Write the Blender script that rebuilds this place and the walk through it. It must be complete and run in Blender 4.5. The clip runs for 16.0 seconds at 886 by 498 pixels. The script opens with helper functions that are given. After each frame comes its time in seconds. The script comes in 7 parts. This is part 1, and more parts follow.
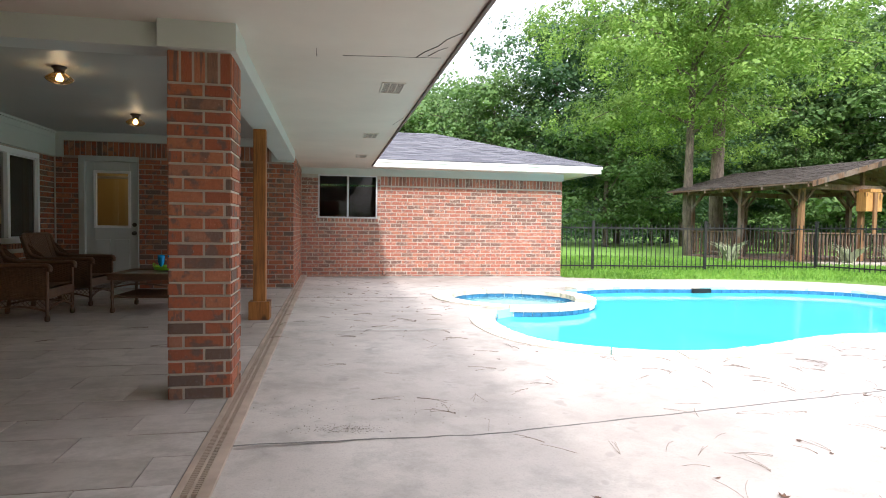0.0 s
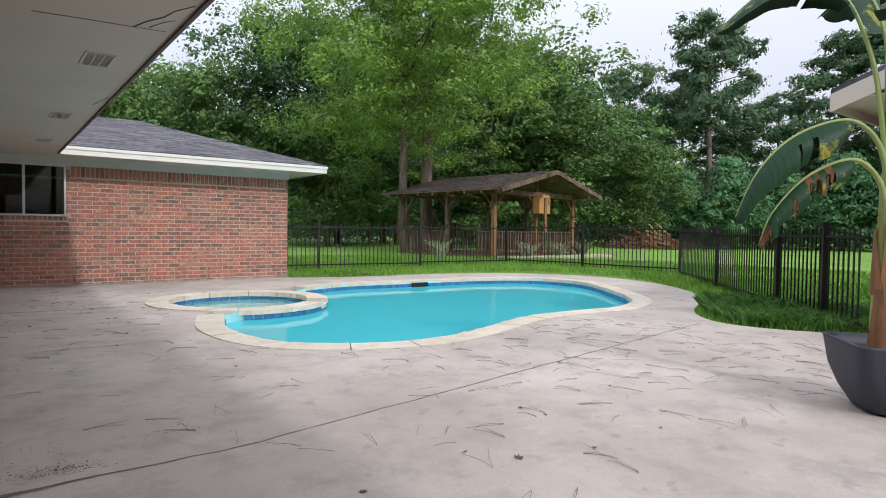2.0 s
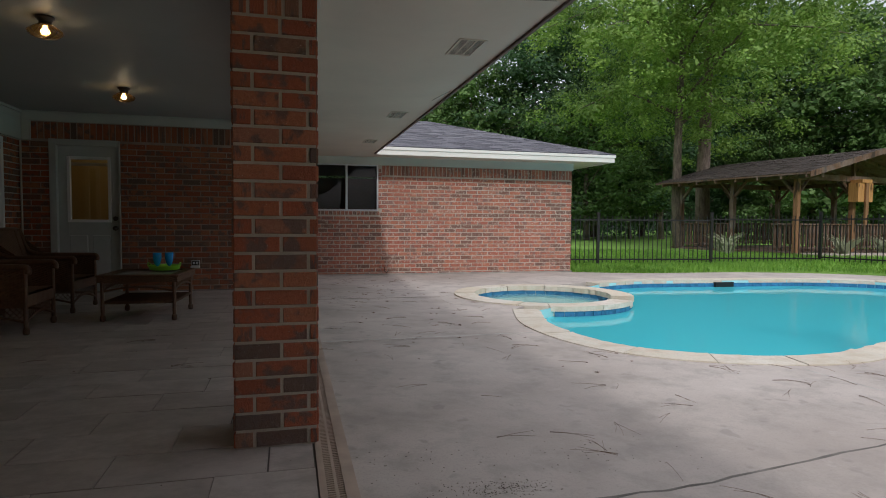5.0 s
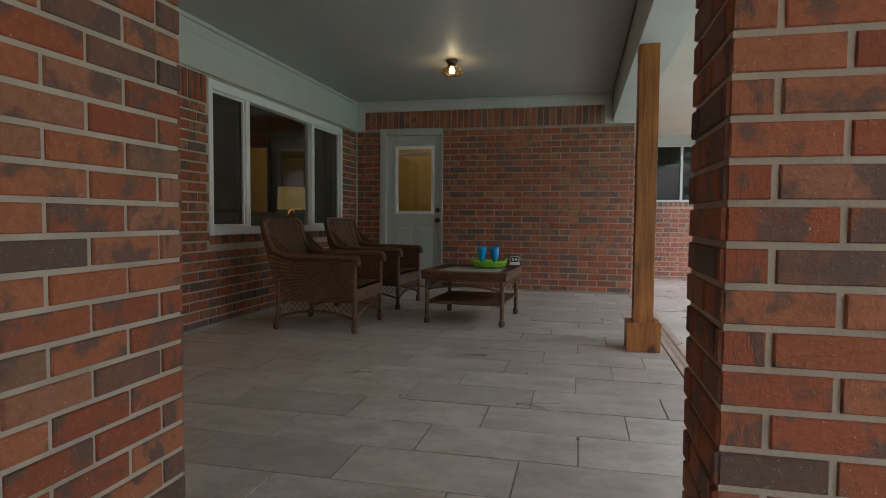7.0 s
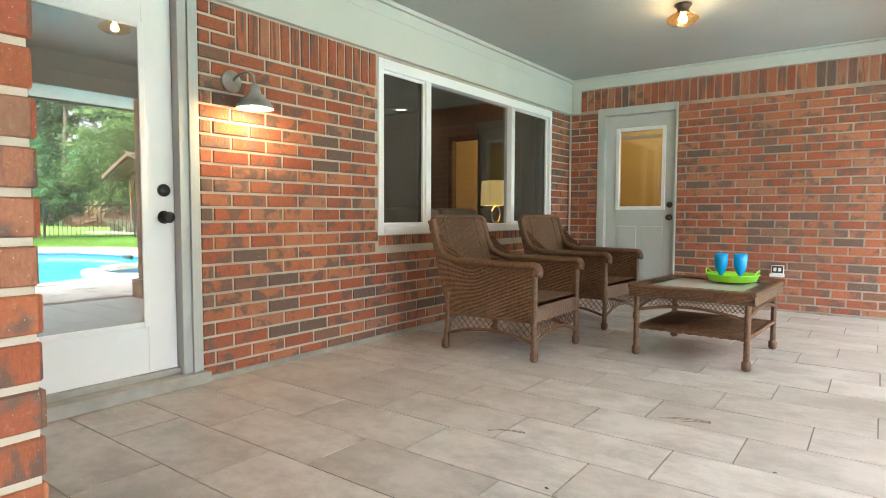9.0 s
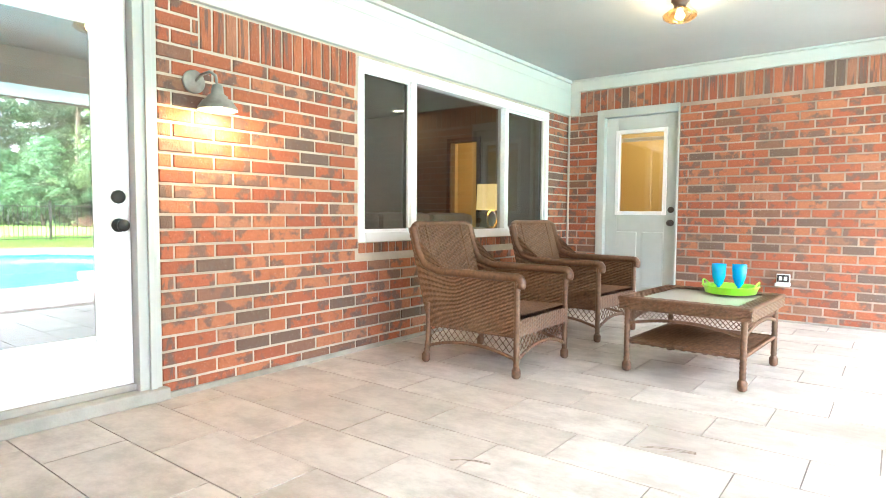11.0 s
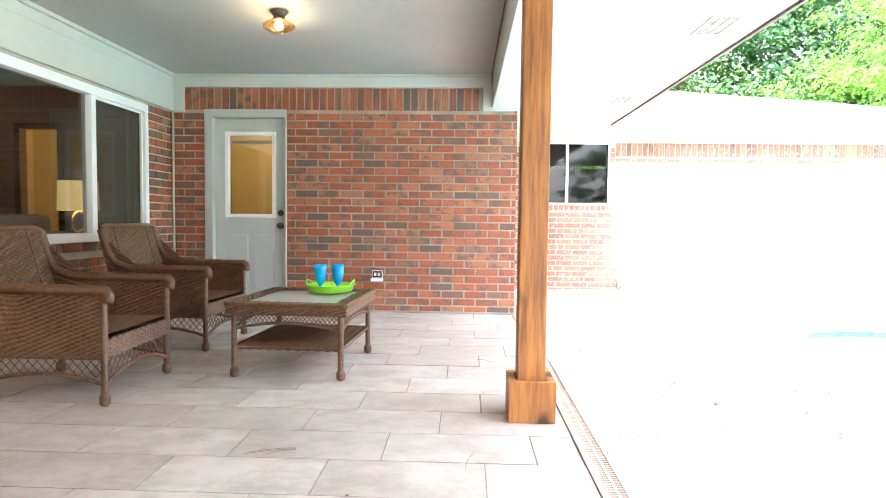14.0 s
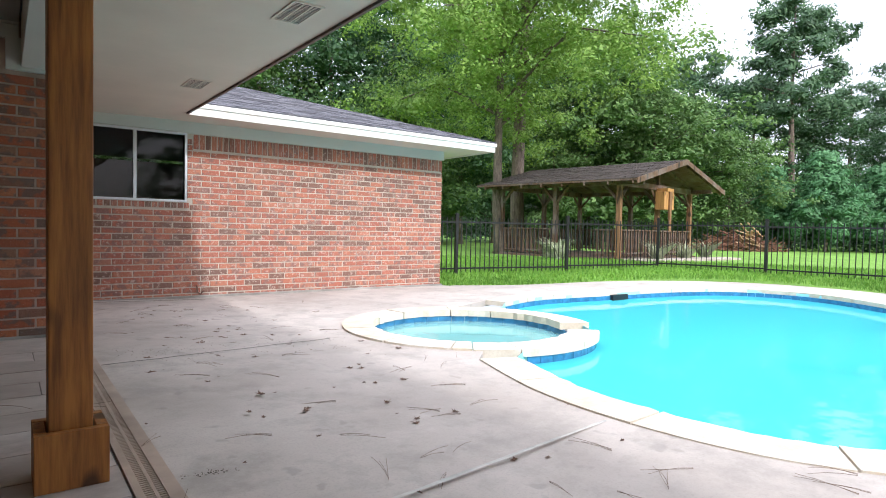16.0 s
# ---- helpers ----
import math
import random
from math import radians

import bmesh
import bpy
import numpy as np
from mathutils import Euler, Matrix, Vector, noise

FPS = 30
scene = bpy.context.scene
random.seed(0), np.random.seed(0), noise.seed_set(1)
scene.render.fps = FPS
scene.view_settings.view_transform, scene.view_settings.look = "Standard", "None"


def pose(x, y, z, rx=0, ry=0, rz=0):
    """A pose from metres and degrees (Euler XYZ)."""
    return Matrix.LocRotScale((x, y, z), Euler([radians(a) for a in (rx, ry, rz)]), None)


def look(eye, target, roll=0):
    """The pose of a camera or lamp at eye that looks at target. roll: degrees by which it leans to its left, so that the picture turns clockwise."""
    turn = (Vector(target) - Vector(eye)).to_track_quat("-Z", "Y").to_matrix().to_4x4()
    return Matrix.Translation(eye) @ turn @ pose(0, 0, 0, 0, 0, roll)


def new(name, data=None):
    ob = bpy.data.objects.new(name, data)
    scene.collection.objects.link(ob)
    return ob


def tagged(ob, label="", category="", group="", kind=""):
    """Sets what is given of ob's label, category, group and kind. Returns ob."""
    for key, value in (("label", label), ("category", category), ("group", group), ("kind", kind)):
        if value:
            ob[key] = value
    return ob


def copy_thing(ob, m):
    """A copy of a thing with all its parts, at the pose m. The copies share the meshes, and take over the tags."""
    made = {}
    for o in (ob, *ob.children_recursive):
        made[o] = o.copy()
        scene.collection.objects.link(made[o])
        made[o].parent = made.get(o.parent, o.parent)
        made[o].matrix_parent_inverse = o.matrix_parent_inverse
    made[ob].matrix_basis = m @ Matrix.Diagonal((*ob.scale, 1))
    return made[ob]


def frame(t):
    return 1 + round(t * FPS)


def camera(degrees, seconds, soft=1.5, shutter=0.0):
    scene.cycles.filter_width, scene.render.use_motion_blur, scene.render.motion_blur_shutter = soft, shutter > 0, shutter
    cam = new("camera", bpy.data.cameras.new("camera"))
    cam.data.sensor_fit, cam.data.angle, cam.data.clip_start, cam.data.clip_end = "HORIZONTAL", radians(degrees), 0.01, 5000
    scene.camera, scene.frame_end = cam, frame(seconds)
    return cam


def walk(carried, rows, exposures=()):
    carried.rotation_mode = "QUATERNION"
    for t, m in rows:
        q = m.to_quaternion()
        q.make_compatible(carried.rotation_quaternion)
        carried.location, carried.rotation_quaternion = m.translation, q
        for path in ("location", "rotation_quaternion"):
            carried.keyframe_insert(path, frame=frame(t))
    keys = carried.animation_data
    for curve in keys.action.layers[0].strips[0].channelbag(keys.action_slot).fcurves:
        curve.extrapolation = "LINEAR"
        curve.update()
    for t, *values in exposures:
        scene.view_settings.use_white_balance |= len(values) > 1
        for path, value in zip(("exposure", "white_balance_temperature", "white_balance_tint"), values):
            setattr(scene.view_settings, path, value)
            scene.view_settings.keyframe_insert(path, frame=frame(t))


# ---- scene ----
cam = camera(73.7, 16.0, soft=1.0)
PATH = [
    (0, (0.117, -0.268, 1.087), (0.494, 1.694, 1.009), 0.8),
    (0.5, (0.091, -0.231, 1.053), (0.689, 1.677, 0.982), 0.6),
    (1, (0.066, -0.186, 1.051), (0.945, 1.609, 0.985), 0.7),
    (1.5, (0.031, -0.158, 1.055), (1.129, 1.512, 0.99), 0.7),
    (2, (-0.011, -0.13, 1.056), (1.209, 1.453, 0.992), 0.7),
    (2.5, (-0.039, -0.105, 1.066), (1.228, 1.441, 0.999), 0.7),
    (3, (-0.072, -0.069, 1.067), (1.203, 1.47, 1.0), 0.7),
    (3.5, (-0.147, 0.051, 1.057), (1.052, 1.649, 0.983), 0.7),
    (4, (-0.243, 0.258, 1.043), (0.663, 2.039, 0.962), 0.5),
    (4.5, (-0.411, 0.507, 1.033), (0.277, 2.383, 0.943), 0.5),
    (5, (-0.596, 0.791, 1.027), (-0.094, 2.725, 0.934), 0.4),
    (5.2, (-0.67, 0.928, 1.029), (-0.285, 2.888, 0.931), 0.4),
    (7.3, (-1.140, 2.537, 0.921), (-1.701, 4.446, 0.815), 0.5),
    (7.5, (-1.149, 2.691, 0.931), (-1.786, 4.575, 0.821), 0.5),
    (8, (-1.140, 3.036, 0.925), (-1.966, 4.844, 0.812), 0.2),
    (8.5, (-1.130, 3.285, 0.922), (-2.202, 4.959, 0.808), 0.0),
    (8.7, (-1.134, 3.349, 0.923), (-2.268, 4.980, 0.805), 0.1),
    (10.8, (-1.078, 3.707, 0.969), (-2.336, 5.245, 0.851), 0.4),
    (11, (-1.087, 3.716, 0.968), (-2.300, 5.290, 0.853), 0.4),
    (11.5, (-1.053, 3.728, 0.961), (-2.149, 5.386, 0.851), 0.5),
    (12, (-1.066, 3.733, 0.954), (-2.018, 5.479, 0.849), 0.4),
    (12.5, (-1.088, 3.742, 0.957), (-1.871, 5.574, 0.856), 0.5),
    (13, (-1.042, 3.763, 0.946), (-1.651, 5.661, 0.855), 0.6),
    (13.5, (-1.016, 3.757, 0.953), (-1.413, 5.713, 0.864), 0.7),
    (14, (-0.994, 3.766, 0.988), (-1.069, 5.761, 0.888), 0.7),
    (14.5, (-0.955, 3.814, 0.98), (-0.696, 5.798, 0.888), 1.0),
    (15, (-0.933, 3.913, 0.958), (-0.310, 5.822, 0.876), 1.3),
    (15.5, (-0.896, 4.018, 0.951), (-0.005, 5.825, 0.876), 1.2),
    (16, (-0.852, 4.197, 0.944), (0.352, 5.814, 0.875), 1.2),
]
EXPOSURES = [(0.0, 1.15, 6150, 15), (0.5, 0.8, 6150, 15), (1.0, 0.48, 6150, 15), (1.5, 0.2, 6150, 15), (2.5, -0.03, 6150, 15), (3.5, -0.02, 6150, 15), (4.5, -0.2, 6150, 15), (5.2, -0.35, 6150, 15), (7.4, 1.95, 6050, 10), (8.0, 2.6, 6150, 9), (8.5, 3.15, 6200, 9), (10.8, 4.7, 5850, 9), (12.5, 4.7, 5750, 9), (13.5, 4.3, 5750, 10), (14.0, 4.0, 5800, 12), (14.5, 3.1, 5850, 13), (15.0, 1.7, 5900, 15), (15.5, 1.15, 5950, 15), (16.0, 0.9, 5950, 15)]
walk(cam, [(t, look(eye, target, roll)) for t, eye, target, roll in PATH], EXPOSURES)

# ---- world, sun, lamps ----
SUN_DIR = Vector((-0.10, -1.0, 0.62)).normalized()
world = bpy.data.worlds.new("overcast_sky")
scene.world = world
world.use_nodes = True
wn, wl = world.node_tree.nodes, world.node_tree.links
sky = wn.new("ShaderNodeTexSky")
sky.sky_type, sky.sun_disc = "NISHITA", False
sky.sun_elevation = math.asin(SUN_DIR.z)
sky.sun_rotation = math.atan2(SUN_DIR.x, SUN_DIR.y)
sky.dust_density, sky.air_density = 4.0, 1.0
haze = wn.new("ShaderNodeMix")
haze.data_type = "RGBA"
haze.inputs[0].default_value = 0.8
haze.inputs[7].default_value = (9.0, 9.3, 9.6, 1)
wl.new(sky.outputs[0], haze.inputs[6])
way, axes, lift, cover = wn.new("ShaderNodeTexCoord"), wn.new("ShaderNodeSeparateXYZ"), wn.new("ShaderNodeMapRange"), wn.new("ShaderNodeVectorMath")
lift.inputs["From Min"].default_value, lift.inputs["From Max"].default_value = 0.0, 1.0
lift.inputs["To Min"].default_value, lift.inputs["To Max"].default_value = 0.48, 1.44   # an overcast sky is three times brighter overhead than at the skyline
cover.operation = "SCALE"
wl.new(way.outputs["Generated"], axes.inputs[0])
wl.new(axes.outputs[2], lift.inputs["Value"])
wl.new(haze.outputs[2], cover.inputs[0])
wl.new(lift.outputs[0], cover.inputs["Scale"])
wl.new(cover.outputs[0], wn["Background"].inputs[0])
wn["Background"].inputs[1].default_value = 0.15

sun_data = bpy.data.lights.new("sun", "SUN")
sun_data.energy, sun_data.angle, sun_data.color = 1.7, radians(3.5), (1.0, 0.97, 0.92)
sun = new("sun", sun_data)
sun.matrix_world = look(SUN_DIR * 50, (0, 0, 0))


def bulb_lamp(name, place, watts, colour, radius=0.03):
    data = bpy.data.lights.new(name, "POINT")
    data.energy, data.color, data.shadow_soft_size = watts, colour, radius
    ob = new(name, data)
    ob.location = place
    return ob


# ---- materials ----
def material(name, colour, rough=0.6, metal=0.0):
    m = bpy.data.materials.new(name)
    m.use_nodes = True
    b = m.node_tree.nodes["Principled BSDF"]
    b.inputs["Base Color"].default_value = (*colour, 1)
    b.inputs["Roughness"].default_value = rough
    b.inputs["Metallic"].default_value = metal
    return m


def nodes_of(m):
    t = m.node_tree
    return t.nodes, t.links, t.nodes["Principled BSDF"]


def mix(n, l, fac, a, b, blend="MIX"):
    x = n.new("ShaderNodeMix")
    x.data_type, x.blend_type = "RGBA", blend
    for sock, v in ((x.inputs[0], fac), (x.inputs[6], a), (x.inputs[7], b)):
        if isinstance(v, bpy.types.NodeSocket):
            l.new(v, sock)
        elif isinstance(v, (int, float)):
            sock.default_value = v
        else:
            sock.default_value = (*v, 1)
    return x.outputs[2]


def noise_of(n, l, scale, detail=4.0, rough=0.55, coord="Object", stretch=(1, 1, 1), shift=None):
    tc, mp, tx = n.new("ShaderNodeTexCoord"), n.new("ShaderNodeMapping"), n.new("ShaderNodeTexNoise")
    mp.inputs["Scale"].default_value = stretch
    l.new(tc.outputs[coord], mp.inputs["Vector"])
    if shift is not None:
        l.new(shift, mp.inputs["Location"])
    l.new(mp.outputs[0], tx.inputs["Vector"])
    tx.inputs["Scale"].default_value, tx.inputs["Detail"].default_value, tx.inputs["Roughness"].default_value = scale, detail, rough
    return tx.outputs["Fac"]


def ramp(n, l, fac, stops, constant=False):
    r = n.new("ShaderNodeValToRGB")
    r.color_ramp.interpolation = "CONSTANT" if constant else "LINEAR"
    e = r.color_ramp.elements
    while len(e) < len(stops):
        e.new(0.5)
    for k, (p, c) in zip(e, stops):
        k.position = p
        k.color = (*c, 1) if not isinstance(c, (int, float)) else (c, c, c, 1)
    l.new(fac, r.inputs[0])
    return r.outputs[0]


def bump(n, l, b, height, strength=0.3, distance=0.01):
    x = n.new("ShaderNodeBump")
    x.inputs["Strength"].default_value, x.inputs["Distance"].default_value = strength, distance
    l.new(height, x.inputs["Height"])
    l.new(x.outputs[0], b.inputs["Normal"])


def rough_paint(name, colour, rough=0.6, dirt=0.12, scale=3.0, grain=60.0, strength=0.15):
    """Painted or plain surface with faint stains and fine grain."""
    m = material(name, colour, rough)
    n, l, b = nodes_of(m)
    big = noise_of(n, l, scale, 5, 0.6)
    dark = tuple(c * (1 - dirt * 2.2) for c in colour)
    l.new(mix(n, l, ramp(n, l, big, [(0.35, 0.0), (0.7, 1.0)]), dark, colour), b.inputs["Base Color"])
    bump(n, l, b, noise_of(n, l, grain, 3), strength, 0.004)
    return m


def brick_material(name, island, wash_lit=0.0):
    m = material(name, (0.4, 0.15, 0.1), 0.85)
    n, l, b = nodes_of(m)
    if island:
        rnd = n.new("ShaderNodeNewGeometry").outputs["Random Per Island"]
        coord = "Object"
    else:
        rnd = n.new("ShaderNodeObjectInfo").outputs["Random"]
        coord = "Object"
    # base reds deepened to carry the shade on the patio walls
    base = ramp(n, l, rnd, [(0.0, (0.36, 0.10, 0.045)), (0.16, (0.40, 0.13, 0.058)), (0.3, (0.31, 0.085, 0.040)), (0.42, (0.41, 0.15, 0.072)),
                            (0.55, (0.34, 0.105, 0.048)), (0.66, (0.36, 0.155, 0.09)), (0.74, (0.30, 0.088, 0.042)), (0.83, (0.21, 0.105, 0.068)), (0.90, (0.135, 0.088, 0.066)),
                            (0.96, (0.25, 0.13, 0.08))], constant=True)
    sc = n.new("ShaderNodeVectorMath")
    sc.operation = "SCALE"
    sc.inputs[0].default_value = (37.0, 91.0, 53.0)
    l.new(rnd, sc.inputs["Scale"])
    st = (1, 1, 1) if island else (0.22, 1, 0.068)
    patch = noise_of(n, l, 9.0, 3, 0.55, coord, st, sc.outputs[0])
    fine = noise_of(n, l, 55.0, 6, 0.7, coord, st, sc.outputs[0])
    pits = noise_of(n, l, 170.0, 2, 0.5, coord, st, sc.outputs[0])
    c = mix(n, l, ramp(n, l, patch, [(0.51, 0.0), (0.60, 0.85)]), base, (0.125, 0.09, 0.075))
    c = mix(n, l, ramp(n, l, fine, [(0.3, 0.35), (0.55, 0.0)]), c, (0.14, 0.05, 0.035))
    c = mix(n, l, ramp(n, l, fine, [(0.58, 0.0), (0.76, 0.30 + wash_lit)]), c, (0.55, 0.42, 0.35))
    c = mix(n, l, ramp(n, l, pits, [(0.70, 0.0), (0.76, 0.8)]), c, (0.62, 0.55, 0.48))
    # washed-out pink, with the wing wall's brighter daylight put into it
    if wash_lit < 0:
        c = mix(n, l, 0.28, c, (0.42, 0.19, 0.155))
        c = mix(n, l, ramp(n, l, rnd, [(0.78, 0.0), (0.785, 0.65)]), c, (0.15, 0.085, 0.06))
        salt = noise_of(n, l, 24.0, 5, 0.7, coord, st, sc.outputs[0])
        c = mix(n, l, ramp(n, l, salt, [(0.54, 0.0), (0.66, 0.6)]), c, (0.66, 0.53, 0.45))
    if wash_lit > 0:
        c = mix(n, l, wash_lit * 0.6, c, (0.5, 0.4, 0.36))
    l.new(c, b.inputs["Base Color"])
    bump(n, l, b, fine, 0.9, 0.009)
    return m


BRICK = brick_material("brick", False)
BRICK_FAR = brick_material("brick_joined", True)
# lighter copy of the same brick for the sunlit wing wall
BRICK_W = brick_material("brick_washed_lit", False, -0.25)
BRICK_W_FAR = brick_material("brick_washed_lit_joined", True, -0.25)
MORTAR = rough_paint("mortar", (0.54, 0.48, 0.395), 0.9, 0.12, 4, 120, 0.6)
MORTAR_STAINED = rough_paint("stained_mortar", (0.50, 0.39, 0.32), 0.9, 0.2, 2.5, 120, 0.6)
SOFFIT = rough_paint("soffit_paint", (0.61, 0.55, 0.47), 0.6, 0.05, 1.2, 40, 0.1)
# white ceiling paint greyed down, the patio's shade put into its colour
CEIL = rough_paint("shaded_ceiling_paint", (0.37, 0.37, 0.34), 0.55, 0.05, 0.9, 30, 0.12)
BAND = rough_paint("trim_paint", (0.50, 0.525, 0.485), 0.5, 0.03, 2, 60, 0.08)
FASCIA = rough_paint("white_fascia", (0.74, 0.72, 0.655), 0.5, 0.04, 2, 60, 0.08)
WHITE = rough_paint("white_vinyl", (0.80, 0.81, 0.82), 0.35, 0.02, 3, 60, 0.04)
GREY_DOOR = rough_paint("grey_door_paint", (0.47, 0.50, 0.49), 0.4, 0.04, 3, 60, 0.06)
FRAME_GREY = rough_paint("grey_frame_paint", (0.46, 0.48, 0.46), 0.45, 0.05, 3, 60, 0.06)
BLACK = rough_paint("black_metal", (0.012, 0.012, 0.013), 0.4, 0.1, 6, 80, 0.1)
ALU = material("aluminium", (0.55, 0.56, 0.58), 0.4, 0.8)
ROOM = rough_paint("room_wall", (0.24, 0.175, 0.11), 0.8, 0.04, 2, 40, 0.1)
ROOM_WARM = rough_paint("warm_room_wall", (0.70, 0.54, 0.24), 0.8, 0.04, 2, 40, 0.1)


def concrete_material():
    m = material("pool_deck_concrete", (0.5, 0.45, 0.41), 0.85)
    n, l, b = nodes_of(m)
    big = noise_of(n, l, 0.55, 6, 0.62)
    mid = noise_of(n, l, 3.0, 6, 0.7)
    fine = noise_of(n, l, 90, 4, 0.7)
    c = mix(n, l, ramp(n, l, big, [(0.3, 0.0), (0.68, 1.0)]), (0.37, 0.315, 0.272), (0.56, 0.495, 0.44))
    c = mix(n, l, ramp(n, l, mid, [(0.34, 0.65), (0.52, 0.0)]), c, (0.31, 0.275, 0.24))
    c = mix(n, l, ramp(n, l, mid, [(0.6, 0.0), (0.8, 0.6)]), c, (0.62, 0.56, 0.51))
    c = mix(n, l, ramp(n, l, fine, [(0.3, 0.35), (0.5, 0.0)]), c, (0.27, 0.24, 0.215))
    spots = noise_of(n, l, 7.0, 2, 0.4)
    c = mix(n, l, ramp(n, l, spots, [(0.67, 0.0), (0.72, 0.4)]), c, (0.25, 0.225, 0.20))
    l.new(c, b.inputs["Base Color"])
    bump(n, l, b, mid, 0.25, 0.006)
    return m


DECK = concrete_material()


def tile_material():
    m = material("patio_porcelain_tile", (0.5, 0.46, 0.43), 0.4)
    n, l, b = nodes_of(m)
    rnd = n.new("ShaderNodeObjectInfo").outputs["Random"]
    base = ramp(n, l, rnd, [(0.0, (0.43, 0.38, 0.34)), (0.5, (0.50, 0.445, 0.40)), (1.0, (0.55, 0.495, 0.455))])
    sc = n.new("ShaderNodeVectorMath")
    sc.operation = "SCALE"
    sc.inputs[0].default_value = (17.0, 31.0, 5.0)
    l.new(rnd, sc.inputs["Scale"])
    cloud = noise_of(n, l, 3.6, 7, 0.72, stretch=(1, 1.4, 1), shift=sc.outputs[0])
    fine = noise_of(n, l, 30.0, 5, 0.7, stretch=(1, 2, 1), shift=sc.outputs[0])
    c = mix(n, l, ramp(n, l, cloud, [(0.37, 0.75), (0.60, 0.0)]), base, (0.275, 0.235, 0.20))
    c = mix(n, l, ramp(n, l, fine, [(0.6, 0.0), (0.8, 0.4)]), c, (0.58, 0.53, 0.48))
    l.new(c, b.inputs["Base Color"])
    l.new(ramp(n, l, cloud, [(0.3, 0.30), (0.7, 0.42)]), b.inputs["Roughness"])
    bump(n, l, b, fine, 0.08, 0.002)
    return m


TILE = tile_material()
GROUT = rough_paint("grey_grout", (0.235, 0.22, 0.20), 0.9, 0.1, 5, 100, 0.3)
DRAIN = rough_paint("tan_drain_plastic", (0.47, 0.36, 0.28), 0.6, 0.14, 4, 60, 0.1)


def wood_material(name, light, dark, grain=(14, 14, 0.9), rough=0.5, knots=True, wear=0.0):
    m = material(name, light, rough)
    n, l, b = nodes_of(m)
    rnd = n.new("ShaderNodeObjectInfo").outputs["Random"]
    g = noise_of(n, l, 2.2, 8, 0.65, stretch=grain, shift=rnd)
    c = mix(n, l, ramp(n, l, g, [(0.32, 0.0), (0.62, 1.0)]), dark, light)
    if knots:
        k = noise_of(n, l, 3.1, 1, 0.3, stretch=(2.2, 2.2, 0.8), shift=rnd)
        c = mix(n, l, ramp(n, l, k, [(0.655, 0.0), (0.70, 0.9)]), c, tuple(x * 0.3 for x in dark))
    if wear:
        wv = noise_of(n, l, 1.4, 6, 0.7)
        c = mix(n, l, ramp(n, l, wv, [(0.45, 0.0), (0.7, wear)]), c, (0.28, 0.26, 0.24))
    l.new(c, b.inputs["Base Color"])
    bump(n, l, b, g, 0.25, 0.004)
    return m


CEDAR = wood_material("stained_cedar", (0.37, 0.145, 0.028), (0.125, 0.040, 0.008))
OLDWOOD = wood_material("weathered_brown_timber", (0.15, 0.08, 0.043), (0.07, 0.04, 0.024), wear=0.5, rough=0.8)
PALEWOOD = wood_material("golden_new_timber", (0.27, 0.14, 0.06), (0.15, 0.072, 0.032), rough=0.7)
GOLDWOOD = wood_material("golden_plywood", (0.52, 0.27, 0.09), (0.36, 0.17, 0.05), rough=0.65)


def glass_material(name, tint, base, extra, rough=0.0):
    """A pane: clear or tinted, with a mirror layer that grows towards grazing."""
    m = bpy.data.materials.new(name)
    m.use_nodes = True
    n, l = m.node_tree.nodes, m.node_tree.links
    n.remove(n["Principled BSDF"])
    tr, gl, mx, fr, ad = (n.new("ShaderNodeBsdfTransparent"), n.new("ShaderNodeBsdfGlossy"), n.new("ShaderNodeMixShader"), n.new("ShaderNodeFresnel"), n.new("ShaderNodeMath"))
    tr.inputs[0].default_value = (*tint, 1)
    gl.inputs["Roughness"].default_value = rough
    fr.inputs[0].default_value = 1.5
    ad.operation, ad.use_clamp = "MULTIPLY_ADD", True
    ad.inputs[1].default_value, ad.inputs[2].default_value = extra, base
    l.new(fr.outputs[0], ad.inputs[0])
    l.new(ad.outputs[0], mx.inputs[0])
    l.new(tr.outputs[0], mx.inputs[1])
    l.new(gl.outputs[0], mx.inputs[2])
    l.new(mx.outputs[0], n["Material Output"].inputs[0])
    return m


PANE = glass_material("window_glass", (0.62, 0.62, 0.58), 0.03, 1.6)
MIRROR_PANE = glass_material("coated_door_glass", (0.35, 0.36, 0.36), 0.30, 1.6)
_n, _l = MIRROR_PANE.node_tree.nodes, MIRROR_PANE.node_tree.links
_d, _m = _n.new("ShaderNodeBsdfDiffuse"), _n.new("ShaderNodeMixShader")
_d.inputs[0].default_value = (0.6, 0.58, 0.52, 1)
_m.inputs[0].default_value = 0.14
_l.new(_n["Mix Shader"].outputs[0], _m.inputs[1])
_l.new(_d.outputs[0], _m.inputs[2])
_l.new(_m.outputs[0], _n["Material Output"].inputs[0])
SCREEN = glass_material("insect_screen_glass", (0.40, 0.39, 0.36), 0.03, 1.0)
_n, _l = SCREEN.node_tree.nodes, SCREEN.node_tree.links
_d, _m = _n.new("ShaderNodeBsdfDiffuse"), _n.new("ShaderNodeMixShader")
_d.inputs[0].default_value = (0.085, 0.08, 0.07, 1)
_m.inputs[0].default_value = 0.55
_l.new(_n["Mix Shader"].outputs[0], _m.inputs[1])
_l.new(_d.outputs[0], _m.inputs[2])
_l.new(_m.outputs[0], _n["Material Output"].inputs[0])
WING_PANE = glass_material("wing_window_glass", (0.3, 0.3, 0.3), 0.0, 0.8)


